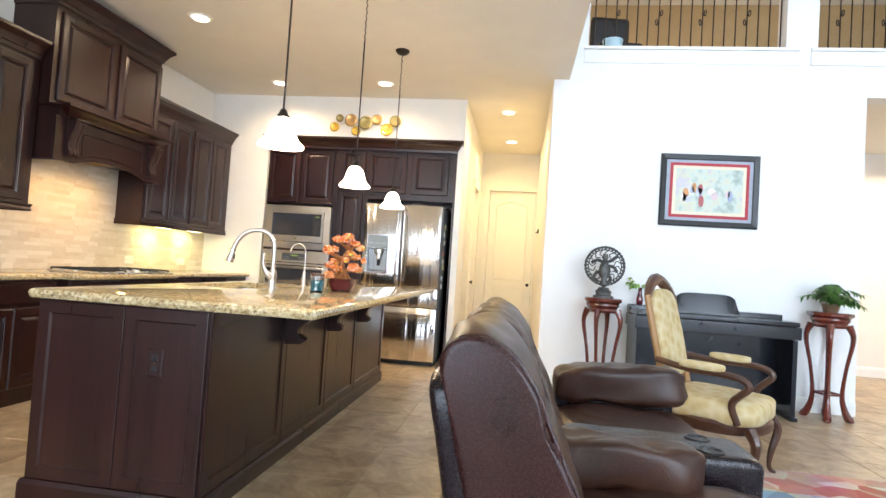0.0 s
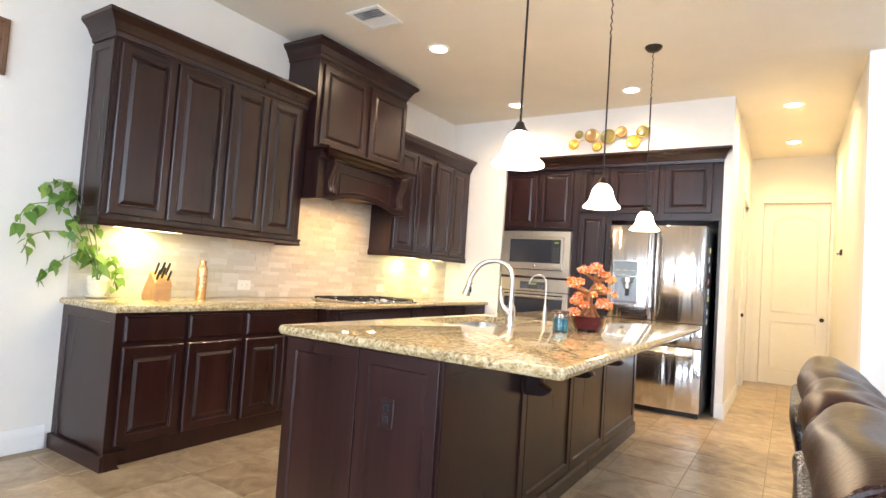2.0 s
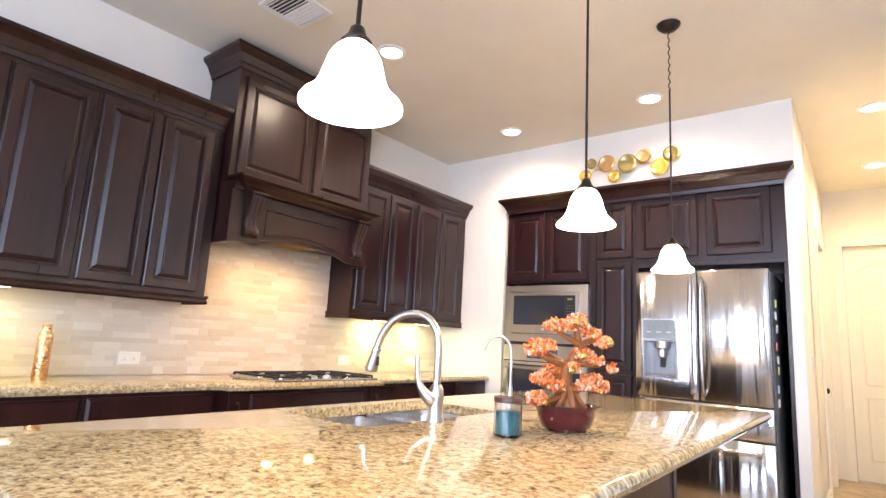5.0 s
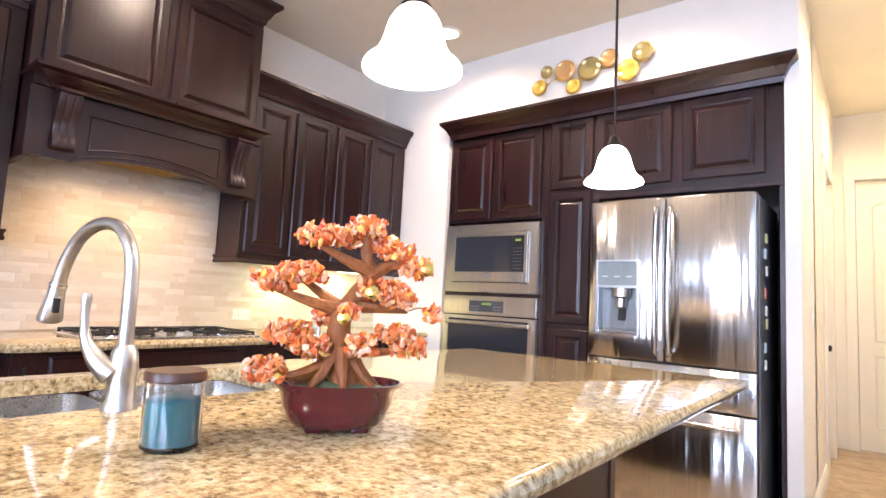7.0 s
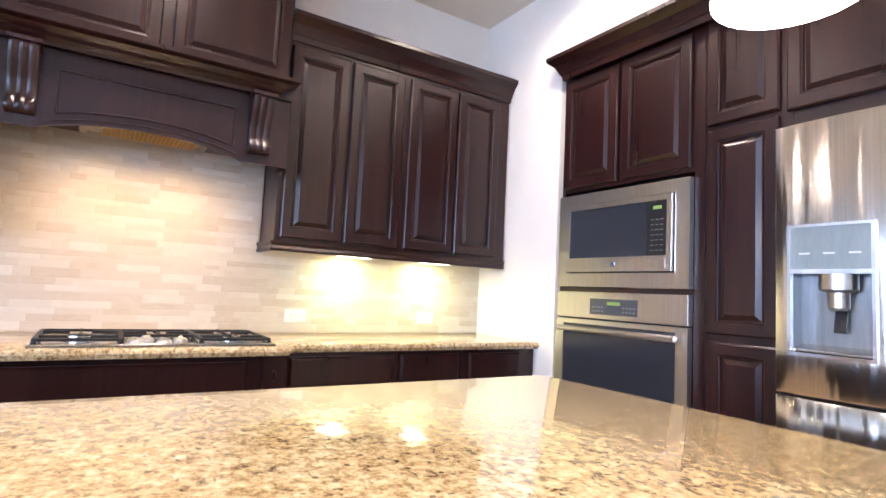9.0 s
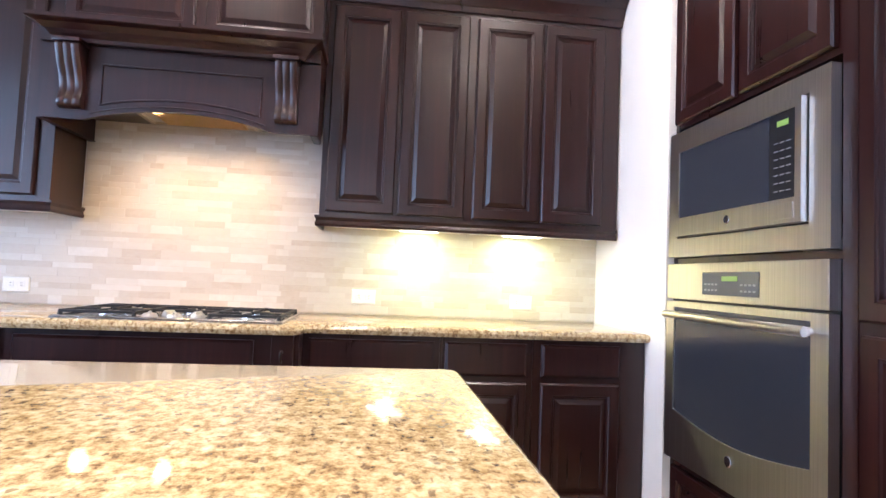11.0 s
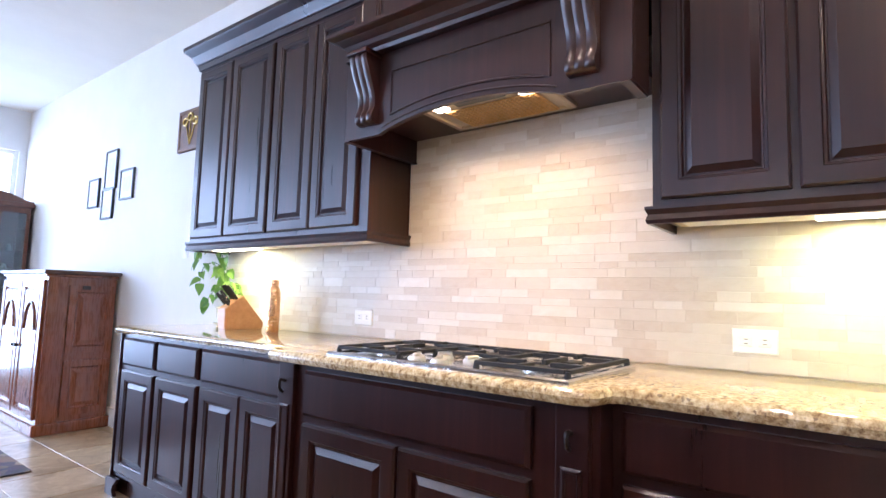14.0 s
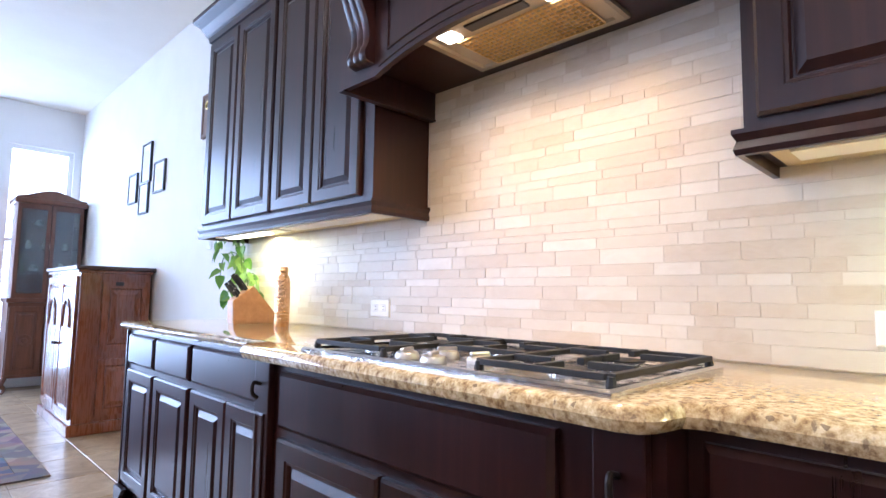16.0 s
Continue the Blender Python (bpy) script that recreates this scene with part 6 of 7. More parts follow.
for pts in ([(0, 0, 0.34), (0.07, 0, 0.38), (0.12, 0, 0.42)], [(0, 0, 0.34), (-0.07, 0, 0.37), (-0.13, 0, 0.34)], [(0, 0, 0.32), (0.08, 0, 0.31), (0.12, 0, 0.26)], [(0, 0, 0.24), (-0.07, 0, 0.25), (-0.10, 0, 0.19), (-0.06, 0, 0.16)], [(0, 0, 0.24), (0.06, 0, 0.20), (0.03, 0, 0.14)]):
    tube(bm, curve_points(pts, 5), 0.016, 8)
st = mesh_object("round_statue", bm, SILVER, True)
st.matrix_world = pose(4.915, -1.03, 0.9755)
tagged(st, "round openwork pewter statue standing on the rosewood stand", "statue")

fern = thing("potted_fern", "bushy green fern in a small pot on the stand", "plant", (6.985, -1.01, 0.9905))
part("pot", lathe(bmesh.new(), [(0.06, 0.0), (0.075, 0.06), (0.08, 0.075), (0.065, 0.07)], None, 20), noisy("brown_glaze", (0.10, 0.06, 0.03), (0.2, 0.12, 0.07), (20, 20, 20), 0.3, 0.1, 0.05), fern, "", True)
FERN = leaf_material("fern_leaf", (0.03, 0.10, 0.015), (0.10, 0.24, 0.04))
lm = leaf_mesh(0.085, 0.03, FERN, 0.35, False)
rng = random.Random(5)
for i in range(24):
    a, reach, up = rng.uniform(0, 2 * math.pi), rng.uniform(0.12, 0.24), rng.uniform(0.10, 0.26)
    line = curve_points([(0, 0, 0.06), (reach * 0.5 * math.cos(a), reach * 0.5 * math.sin(a), up), (reach * math.cos(a), reach * math.sin(a), up - 0.03)], 5)
    stem = part("frond", tube(bmesh.new(), line, 0.002, 5), STEM, fern, "", True)
    for k in range(3, len(line)):
        for s in (-1, 1):
            lf = new("leaf", lm)
            lf.parent = stem
            lf.matrix_local = pose(*line[k], rng.uniform(-25, 5), s * 10, math.degrees(a) - 90 + s * rng.uniform(30, 60))

PIANO = noisy("piano_black_lacquer", (0.006, 0.007, 0.011), (0.012, 0.014, 0.021), (10, 10, 10), 0.18, 0.05, 0.02)
pi = thing("digital_piano", "black upright digital piano with a music rest", "piano", (5.905, -1.02, 0))
part("side", boxed(-0.70, -0.66, -0.23, 0.23, 0, 0.90, bevel=0.004), PIANO, pi)
part("side", boxed(0.66, 0.70, -0.23, 0.23, 0, 0.72, bevel=0.004), PIANO, pi)
part("back_panel", boxed(-0.66, 0.66, 0.12, 0.15, 0.12, 0.74), PIANO, pi)
part("key_bed", boxed(-0.72, 0.72, -0.25, 0.235, 0.725, 0.84, bevel=0.008), PIANO, pi)
part("key_cover", boxed(-0.71, 0.71, -0.245, 0.10, 0.841, 0.885, bevel=0.015), PIANO, pi)
part("upper_case", boxed(-0.71, 0.71, 0.101, 0.235, 0.841, 0.93, bevel=0.01), PIANO, pi)
bm = bmesh.new()
N = 16
cols = [[bm.verts.new((x, y, z)) for y, z in ((0.05, 0.90), (0.10, 0.931 + 0.155 * (1 - abs(x / 0.31) ** 6) ** 0.5 if abs(x) < 0.31 else 0.931), (0.115, 0.931 + 0.155 * (1 - abs(x / 0.31) ** 6) ** 0.5 if abs(x) < 0.31 else 0.931), (0.065, 0.90))] for x in [-0.31 + 0.62 * i / N for i in range(N + 1)]]
for a, b in zip(cols, cols[1:]):
    for k in range(4):
        bm.faces.new((a[k], a[(k + 1) % 4], b[(k + 1) % 4], b[k]))
part("music_rest", bm, PIANO, pi)
part("foot_bar", boxed(-0.66, 0.66, -0.02, 0.02, 0.10, 0.16, bevel=0.004), PIANO, pi)
for x in (-0.68, 0.68):
    part("foot", boxed(x - 0.03, x + 0.03, -0.26, 0.235, 0, 0.035, bevel=0.005), PIANO, pi)
part("badge", boxed(-0.03, 0.03, 0.088, 0.091, 1.0, 1.02, m=pose(0, 0, 0)), GOLD, pi)
vs = thing("vase_plant", "small red vase with green leaf sprigs on the piano", "plant", (5.29, -0.90, 0.9305))
part("vase", lathe(bmesh.new(), [(0.025, 0.0), (0.03, 0.01), (0.035, 0.05), (0.022, 0.10), (0.017, 0.15), (0.024, 0.17)], None, 20), POT, vs, "", True)
rng = random.Random(9)
for i in range(7):
    a = rng.uniform(0, 6.28)
    line = curve_points([(0, 0, 0.15), (0.05 * math.cos(a), 0.05 * math.sin(a), 0.20), (0.11 * math.cos(a), 0.11 * math.sin(a), 0.20 + rng.uniform(-0.03, 0.1))], 4)
    stem = part("sprig", tube(bmesh.new(), line, 0.002, 5), STEM, vs, "", True)
    for k in (4, 6, 8):
        lf = new("leaf", leafs[0])
        lf.parent = stem
        lf.matrix_local = pose(*line[k], rng.uniform(-60, -10), rng.uniform(-30, 30), math.degrees(a) - 90 + rng.uniform(-50, 50))


# soft upholstered shapes
def puff(bm, size, m, e=0.35, n=20, wrinkle=0.0, seed=0.0):
    """A cushion: a rounded box of that size, with soft folds."""
    def sg(v, p):
        return math.copysign(abs(v) ** p, v)
    rows = []
    for i in range(n + 1):
        th_ = -math.pi / 2 + math.pi * i / n
        row = []
        for k in range(2 * n):
            ph = math.pi * k / n
            p = Vector((sg(math.cos(th_), e) * sg(math.cos(ph), e), sg(math.cos(th_), e) * sg(math.sin(ph), e), sg(math.sin(th_), e)))
            q = Vector((p.x * size[0] / 2, p.y * size[1] / 2, p.z * size[2] / 2))
            if wrinkle:
                q += p * wrinkle * (noise.noise(q * 7 + Vector((seed, 0, 0))) + 0.5 * noise.noise(q * 19 + Vector((0, seed, 0))))
            row.append(bm.verts.new(m @ q))
        rows.append(row)
    for a, b in zip(rows, rows[1:]):
        for k in range(2 * n):
            bm.faces.new((a[k], a[(k + 1) % (2 * n)], b[(k + 1) % (2 * n)], b[k]))
    bmesh.ops.remove_doubles(bm, verts=bm.verts, dist=1e-5)
    return bm


LEATHER = noisy("brown_leather", (0.016, 0.0052, 0.0034), (0.058, 0.023, 0.0125), (5, 5, 5), 0.34, 0.14, 0.9, 8, fine=30, bump_d=0.003)
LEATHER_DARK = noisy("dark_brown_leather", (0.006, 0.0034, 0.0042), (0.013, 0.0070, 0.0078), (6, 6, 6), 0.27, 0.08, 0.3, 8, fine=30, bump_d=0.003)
PIPING = noisy("maroon_leather", (0.012, 0.0030, 0.0030), (0.034, 0.0090, 0.0072), (7, 7, 7), 0.27, 0.1, 0.7, 8, fine=30, bump_d=0.003)
for lm in (LEATHER, LEATHER_DARK, PIPING):
    lm.node_tree.nodes["Principled BSDF"].inputs["Specular IOR Level"].default_value = 0.32
sofa = thing("recliner_sofa", "brown leather reclining sofa with cup holder console", "sofa", (3.955, -4.42, 0))
LEAN = -12


def sofa_part(name, mat, size, place, turn=(0, 0, 0), label="", e=0.35, wrinkle=0.02, seed=0.0, parent=None):
    return part(name, puff(bmesh.new(), size, pose(*place, *turn), e, 20, wrinkle, seed), mat, parent or sofa, label, True)


LEANING = 0.10     # how far the backs lean, metre for metre
CUSHION = [(0.10, 0.30), (0.055, 0.50), (0.02, 0.70), (-0.015, 0.86), (-0.012, 0.935), (0.035, 0.98), (0.10, 0.985), (0.17, 0.945), (0.225, 0.87), (0.250, 0.80), (0.275, 0.735), (0.32, 0.63), (0.35, 0.52), (0.35, 0.44), (0.30, 0.38)]
CUSHION = [(x - LEANING * (z - 0.45), 0.30 + (z - 0.30) * 1.06) for x, z in CUSHION]


def roll(profile, y0, y1, puffed, seed):
    """A cushion with the given cross-section, drawn in at both ends and softly creased."""
    bm = bmesh.new()
    ring = curve_points([Vector((x, 0, z)) for x, z in profile], 4)
    cx = sum(p.x for p in ring) / len(ring)
    cz = sum(p.z for p in ring) / len(ring)
    cols = []
    n = 22
    for k in range(n + 1):
        u = k / n
        u = 0.5 - 0.5 * math.cos(math.pi * u)
        v = abs(2 * u - 1)
        inset = puffed * (1 - (1 - min(1.0, v) ** 5) ** 0.5)
        col = []
        for q, p in enumerate(ring):
            d = Vector((p.x - cx, 0, p.z - cz))
            far = d.length
            fold = 0.007 * math.sin(9 * u + 0.55 * q + seed * 1.7) + 0.004 * math.sin(23 * u - 0.4 * q + seed) * math.sin(0.3 * q)
            crease = -0.022 * math.exp(-((p.z - 0.80) / 0.022) ** 2) if p.x > 0.12 else 0.0
            d = d.normalized() * max(0.01, far - inset + (fold + crease) * (1 - v ** 4))
            col.append(bm.verts.new((cx + d.x, y0 + (y1 - y0) * u, cz + d.z)))
        cols.append(col)
    m = len(ring)
    for a, b in zip(cols, cols[1:]):
        for k in range(m):
            bm.faces.new((a[k], a[(k + 1) % m], b[(k + 1) % m], b[k]))
    bm.faces.new(cols[0][::-1])
    bm.faces.new(cols[-1])
    bmesh.ops.recalc_face_normals(bm, faces=bm.faces[:])
    return bm


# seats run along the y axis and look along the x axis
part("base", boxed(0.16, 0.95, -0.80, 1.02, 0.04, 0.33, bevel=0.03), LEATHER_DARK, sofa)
for i, (y, w) in enumerate(((-0.50, 0.68), (0.56, 0.72))):
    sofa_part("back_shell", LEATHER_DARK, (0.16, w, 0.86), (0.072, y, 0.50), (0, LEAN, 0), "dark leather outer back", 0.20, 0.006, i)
    part("back_cushion", roll(CUSHION, y - w / 2 + 0.004, y + w / 2 - 0.004, 0.05, i), LEATHER, sofa, "puffed leather back with headrest", True)
    sofa_part("seat_cushion", LEATHER, (0.66, w - 0.02, 0.20), (0.66, y, 0.40), (0, -3, 0), "", 0.35, 0.02, i + 7)
    for s in (-1, 1):
        e = y + s * (w / 2 - 0.022)
        small = [(0.12 + (x - 0.12) * 0.93, 0.62 + (z - 0.62) * 0.95) for x, z in CUSHION]
        part("side_panel", roll(small, e - 0.028, e + 0.028, 0.016, i + 9), PIPING, sofa, "maroon leather side panel", True)
        edge = [Vector((p[0], e - s * 0.008, p[1])) for p in [(0.15 + (x - 0.15) * 0.93, 0.62 + (z - 0.62) * 0.95) for x, z in CUSHION[1:]]]
        part("piping", tube(bmesh.new(), curve_points(edge, 4), 0.007, 8), PIPING, sofa, "maroon leather seam roll", True)
part("console_back", roll(CUSHION, -0.155, 0.195, 0.04, 5), LEATHER, sofa, "", True)
sofa_part("console", LEATHER_DARK, (0.70, 0.30, 0.24), (0.66, 0.02, 0.46), (0, 0, 0), "console between the seats", 0.2, 0.004, 13)
for x, y in ((0.84, 0.09), (0.84, -0.06)):
    part("cup_holder", lathe(bmesh.new(), [(0.046, 0.572), (0.046, 0.584), (0.038, 0.584), (0.034, 0.574), (0.005, 0.573)], Matrix.Translation((x, y, 0)), 24), BLACK, sofa, "black round cup holder", True)
sofa_part("arm_pad", LEATHER, (0.54, 0.20, 0.16), (0.50, -0.19, 0.55), (0, 2, 0), "puffed leather arm pad", 0.45, 0.025, 15)
sofa_part("arm_pad", LEATHER, (0.70, 0.24, 0.20), (0.70, 0.98, 0.60), (0, -4, 0), "puffed leather arm pad", 0.45, 0.025, 16)
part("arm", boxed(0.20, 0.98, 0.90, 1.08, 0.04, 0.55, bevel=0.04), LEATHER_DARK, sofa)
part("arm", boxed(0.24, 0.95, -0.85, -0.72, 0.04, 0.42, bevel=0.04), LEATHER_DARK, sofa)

FABRIC, fnt, fb = material("gold_damask")
fv = coords(fnt, (16, 16, 16), False)
fvo = node(fnt, "ShaderNodeTexVoronoi", Scale=1.0)
fnt.links.new(fv, fvo.inputs["Vector"])
frr = ramp(fnt, fvo.outputs["Distance"], [(0.15, (0.44, 0.31, 0.13)), (0.45, (0.50, 0.38, 0.19)), (0.75, (0.56, 0.46, 0.27))])
fnt.links.new(frr.outputs["Color"], fb.inputs["Base Color"])
fb.inputs["Roughness"].default_value = 0.7
ch = thing("armchair", "carved wooden armchair upholstered in gold damask", "armchair", (5.36, -2.87, 0), 56)
# local: front is -y
part("seat", puff(bmesh.new(), (0.60, 0.58, 0.16), pose(0, -0.02, 0.43), 0.45, 18, 0.006), FABRIC, ch, "padded damask seat", True)
part("seat_frame", lathe(bmesh.new(), [(0.31, 0.31), (0.325, 0.33), (0.325, 0.37), (0.31, 0.385)], Matrix.Translation((0, -0.02, 0)) @ Matrix.Diagonal((0.98, 0.94, 1, 1)), 28), OLDWOOD, ch, "", True)
part("back_pad", puff(bmesh.new(), (0.42, 0.08, 0.58), pose(0, 0.31, 0.84, -14), 0.5, 16, 0.006), FABRIC, ch, "padded damask back", True)
part("crest_rail", tube(bmesh.new(), curve_points([(-0.24, 0.37, 1.06), (-0.14, 0.395, 1.14), (0, 0.41, 1.19), (0.14, 0.395, 1.14), (0.24, 0.37, 1.06)], 6), [0.022 + 0.018 * math.sin(math.pi * i / 24) for i in range(25)], 8), OLDWOOD, ch, "carved crest", True)
GOLDWOOD = noisy("golden_wood", (0.26, 0.13, 0.04), (0.38, 0.21, 0.08), (14, 14, 3), 0.35, 0.08, 0.05)
for s in (-1, 1):
    part("back_post", tube(bmesh.new(), curve_points([(s * 0.22, 0.33, 0.0), (s * 0.22, 0.23, 0.34), (s * 0.23, 0.27, 0.62), (s * 0.235, 0.33, 0.88), (s * 0.235, 0.375, 1.08)], 6), 0.022, 8), GOLDWOOD, ch, "golden brown back post", True)
    part("front_leg", tube(bmesh.new(), curve_points([(s * 0.26, -0.26, 0.36), (s * 0.285, -0.30, 0.28), (s * 0.25, -0.275, 0.14), (s * 0.245, -0.27, 0.05), (s * 0.265, -0.295, 0.012)], 6), [0.036 - 0.022 * min(1, i / 16) for i in range(25)], 8), OLDWOOD, ch, "", True)
    arm = part("arm", tube(bmesh.new(), curve_points([(s * 0.25, 0.29, 0.68), (s * 0.29, 0.10, 0.66), (s * 0.31, -0.10, 0.66), (s * 0.31, -0.22, 0.645), (s * 0.31, -0.255, 0.60), (s * 0.30, -0.17, 0.50), (s * 0.28, -0.20, 0.38)], 6), 0.021, 8), OLDWOOD, ch, "", True)
    part("arm_pad", puff(bmesh.new(), (0.065, 0.26, 0.05), pose(s * 0.305, 0.0, 0.69), 0.5, 10), FABRIC, arm, "small damask arm pad", True)


def rug_material(name, a, b, c):
    m, nt, bs = material(name)
    v = coords(nt, (1, 1, 1))
    v1 = node(nt, "ShaderNodeTexVoronoi", Scale=7.0)
    n1 = node(nt, "ShaderNodeTexNoise", Scale=60.0, Detail=4)
    n2 = node(nt, "ShaderNodeTexNoise", Scale=4.0, Detail=5)
    for n in (v1, n1, n2):
        nt.links.new(v, n.inputs["Vector"])
    r = ramp(nt, v1.outputs["Color"], [(0.25, a), (0.5, b), (0.75, c)])
    mx = node(nt, "ShaderNodeMix")
    mx.data_type, mx.blend_type = "RGBA", "OVERLAY"
    mx.inputs["Factor"].default_value = 0.6
    nt.links.new(r.outputs["Color"], mx.inputs[6])
    nt.links.new(n2.outputs["Color"], mx.inputs[7])
    nt.links.new(mx.outputs[2], bs.inputs["Base Color"])
    bs.inputs["Roughness"].default_value = 0.95
    bump(nt, bs, n1.outputs["Fac"], 0.6, 0.006)
    return m


lr = thing("area_rug", "patterned cream, red and blue area rug on tiles", "rug", (6.4, -4.5, 0.001))
part("field", boxed(-0.95, 1.6, -2.2, 1.35, 0, 0.012, bevel=0.003), rug_material("blue_rug", (0.12, 0.20, 0.33), (0.45, 0.42, 0.36), (0.20, 0.30, 0.42)), lr)
bm = bmesh.new()
for x0, x1, y0, y1 in ((-1.3, 1.95, 1.352, 1.75), (-1.3, -0.952, -2.2, 1.352), (1.602, 1.95, -2.2, 1.352), (-1.3, 1.95, -2.6, -2.202)):
    box(bm, x0, x1, y0, y1, 0, 0.012, bevel=0.003)
part("border", bm, rug_material("red_border", (0.50, 0.40, 0.30), (0.42, 0.10, 0.08), (0.58, 0.50, 0.40)), lr, "cream border with red flowers")

# gallery upstairs
for name, x0, x1 in (("ledge_upper", 4.62, 6.72), ("ledge_upper_east", 6.83, 9.7)):
    bm = boxed(x0, x1, PW - 0.035, PW + 0.22, 3.562, 3.595, bevel=0.006)
    box(bm, x0, x1, PW - 0.018, PW - 0.001, 3.42, 3.56, bevel=0.004)
    structure("trim_" + name, bm, TRIM, "white painted ledge below the gallery opening", "trim")
WROUGHT = BRONZE
for x0, x1 in ((4.72, 6.60), (6.93, 9.58)):
    rl = thing("gallery_railing", "dark iron gallery railing with scrolls", "railing", ((x0 + x1) / 2, PW + 0.12, 3.595), 0, "gallery railings")
    h = (x1 - x0) / 2
    part("top_rail", boxed(-h, h, -0.03, 0.03, 0.90, 0.95, bevel=0.01), OLDWOOD, rl)
    n = int((x1 - x0) / 0.105)
    for i in range(n + 1):
        x = -h + 0.01 + (2 * h - 0.02) * i / n
        b = part("baluster", tube(bmesh.new(), [(x, 0, 0.0), (x, 0, 0.45), (x, 0, 0.90)], 0.007, 6), WROUGHT, rl)
        if i % 4 == 2:
            for s in (-1, 1):
                pts = [(x + s * 0.012 + s * (0.035 - 0.004 * k) * (1 - math.cos(k * 0.7)) * 0.6, 0, 0.36 + 0.05 * s + (0.05 - 0.004 * k) * math.sin(k * 0.7)) for k in range(11)]
                part("scroll", tube(bmesh.new(), pts, 0.006, 6), WROUGHT, b, "", True)
dc = thing("desk_chair", "dark chair standing on the gallery upstairs", "chair", (5.05, 0.1, 3.45), 10)
part("back", boxed(-0.24, 0.24, 0.16, 0.24, 0.35, 0.95, bevel=0.05), BLACK, dc)
part("seat", boxed(-0.25, 0.25, -0.26, 0.2, 0.40, 0.47, bevel=0.03), BLACK, dc)
for x in (-0.2, 0.2):
    for y in (-0.2, 0.18):
        part("leg", tube(bmesh.new(), [(x, y, 0), (x, y, 0.42)], 0.018, 8), BLACK, dc)
bn = mesh_object("waste_bin", lathe(bmesh.new(), [(0.085, 0.0), (0.105, 0.27), (0.11, 0.28), (0.10, 0.275), (0.08, 0.01)], None, 24), plain("pale_blue_plastic", (0.45, 0.62, 0.68), 0.4), True)
bn.location = (4.93, -0.60, 3.451)
tagged(bn, "pale blue plastic bin on the gallery floor", "bin")
UPTRIM = noisy("cream_gallery_trim", (0.66, 0.56, 0.40), (0.72, 0.62, 0.46), (4, 4, 4), 0.5, 0.05, 0.05)
for x in (5.5, 6.6, 8.0):
    bm = boxed(x, x + 0.85, 3.57, 3.598, 3.451, 5.4, bevel=0.004)
    structure("door_upstairs", bm, UPTRIM, "cream closed door on the gallery", "door")

# ---- dining side ----
chest = thing("wooden_chest", "tall cherry wood chest with carved panel doors", "cabinet", (0.29, -6.66, 0), 0)
part("body", boxed(-0.26, 0.235, -0.53, 0.53, 0.09, 1.225), CHERRY, chest)
part("plinth", boxed(-0.28, 0.265, -0.56, 0.56, 0.0, 0.09, bevel=0.012), CHERRY, chest)
part("top", boxed(-0.285, 0.275, -0.575, 0.575, 1.25, 1.28, bevel=0.008), OLDWOOD, chest, "dark moulded top")
part("top_moulding", boxed(-0.27, 0.255, -0.55, 0.55, 1.226, 1.249, bevel=0.006), CHERRY, chest)
for z0, z1 in ((0.13, 0.56), (0.62, 1.16)):
    part("side_panel", nested(bmesh.new(), face_north(0.531, 0.085, z0), 0.33, z1 - z0, [(0, 0), (0, 0.014), (0.05, 0.016), (0.058, 0.004), (0.070, 0.004), (0.100, 0.013)]), CHERRY, chest)
part("corner_post", boxed(0.10, 0.237, 0.531, 0.545, 0.09, 1.225, bevel=0.003), CHERRY, chest)
for y0, y1 in ((-0.51, -0.01), (0.01, 0.51)):
    d = part("door", nested(bmesh.new(), face_x(0.236, y0, 0.12), y1 - y0, 1.08, RAISED), CHERRY, chest)
    part("knob", lathe(bmesh.new(), [(0.012, 0), (0.008, 0.012), (0.014, 0.024), (0.008, 0.03)], Matrix.Translation((0.259, -0.04 if y0 < 0 else 0.04, 0.66)) @ Matrix.Rotation(radians(90), 4, "Y"), 12), BRONZE, d, "", True)
    part("carving", tube(bmesh.new(), curve_points([(0.258, y0 + 0.12, 0.80), (0.258, y0 + 0.16, 0.95), (0.258, y0 + 0.25, 1.02), (0.258, y0 + 0.34, 0.95), (0.258, y0 + 0.38, 0.80)], 6), 0.012, 6), CHERRY, d, "carved arch", True)
part("hasp", boxed(-0.06, 0.0, 0.546, 0.556, 1.13, 1.16, bevel=0.004), BRONZE, chest)

CURIO = noisy("carved_walnut", (0.075, 0.026, 0.012), (0.17, 0.066, 0.032), (14, 14, 1.6), 0.35, 0.1, 0.15, 8, coat=0.3)
cu = thing("curio_cabinet", "carved dark wood curio cabinet with glass doors", "display cabinet", (0.34, -8.72, 0), 0)
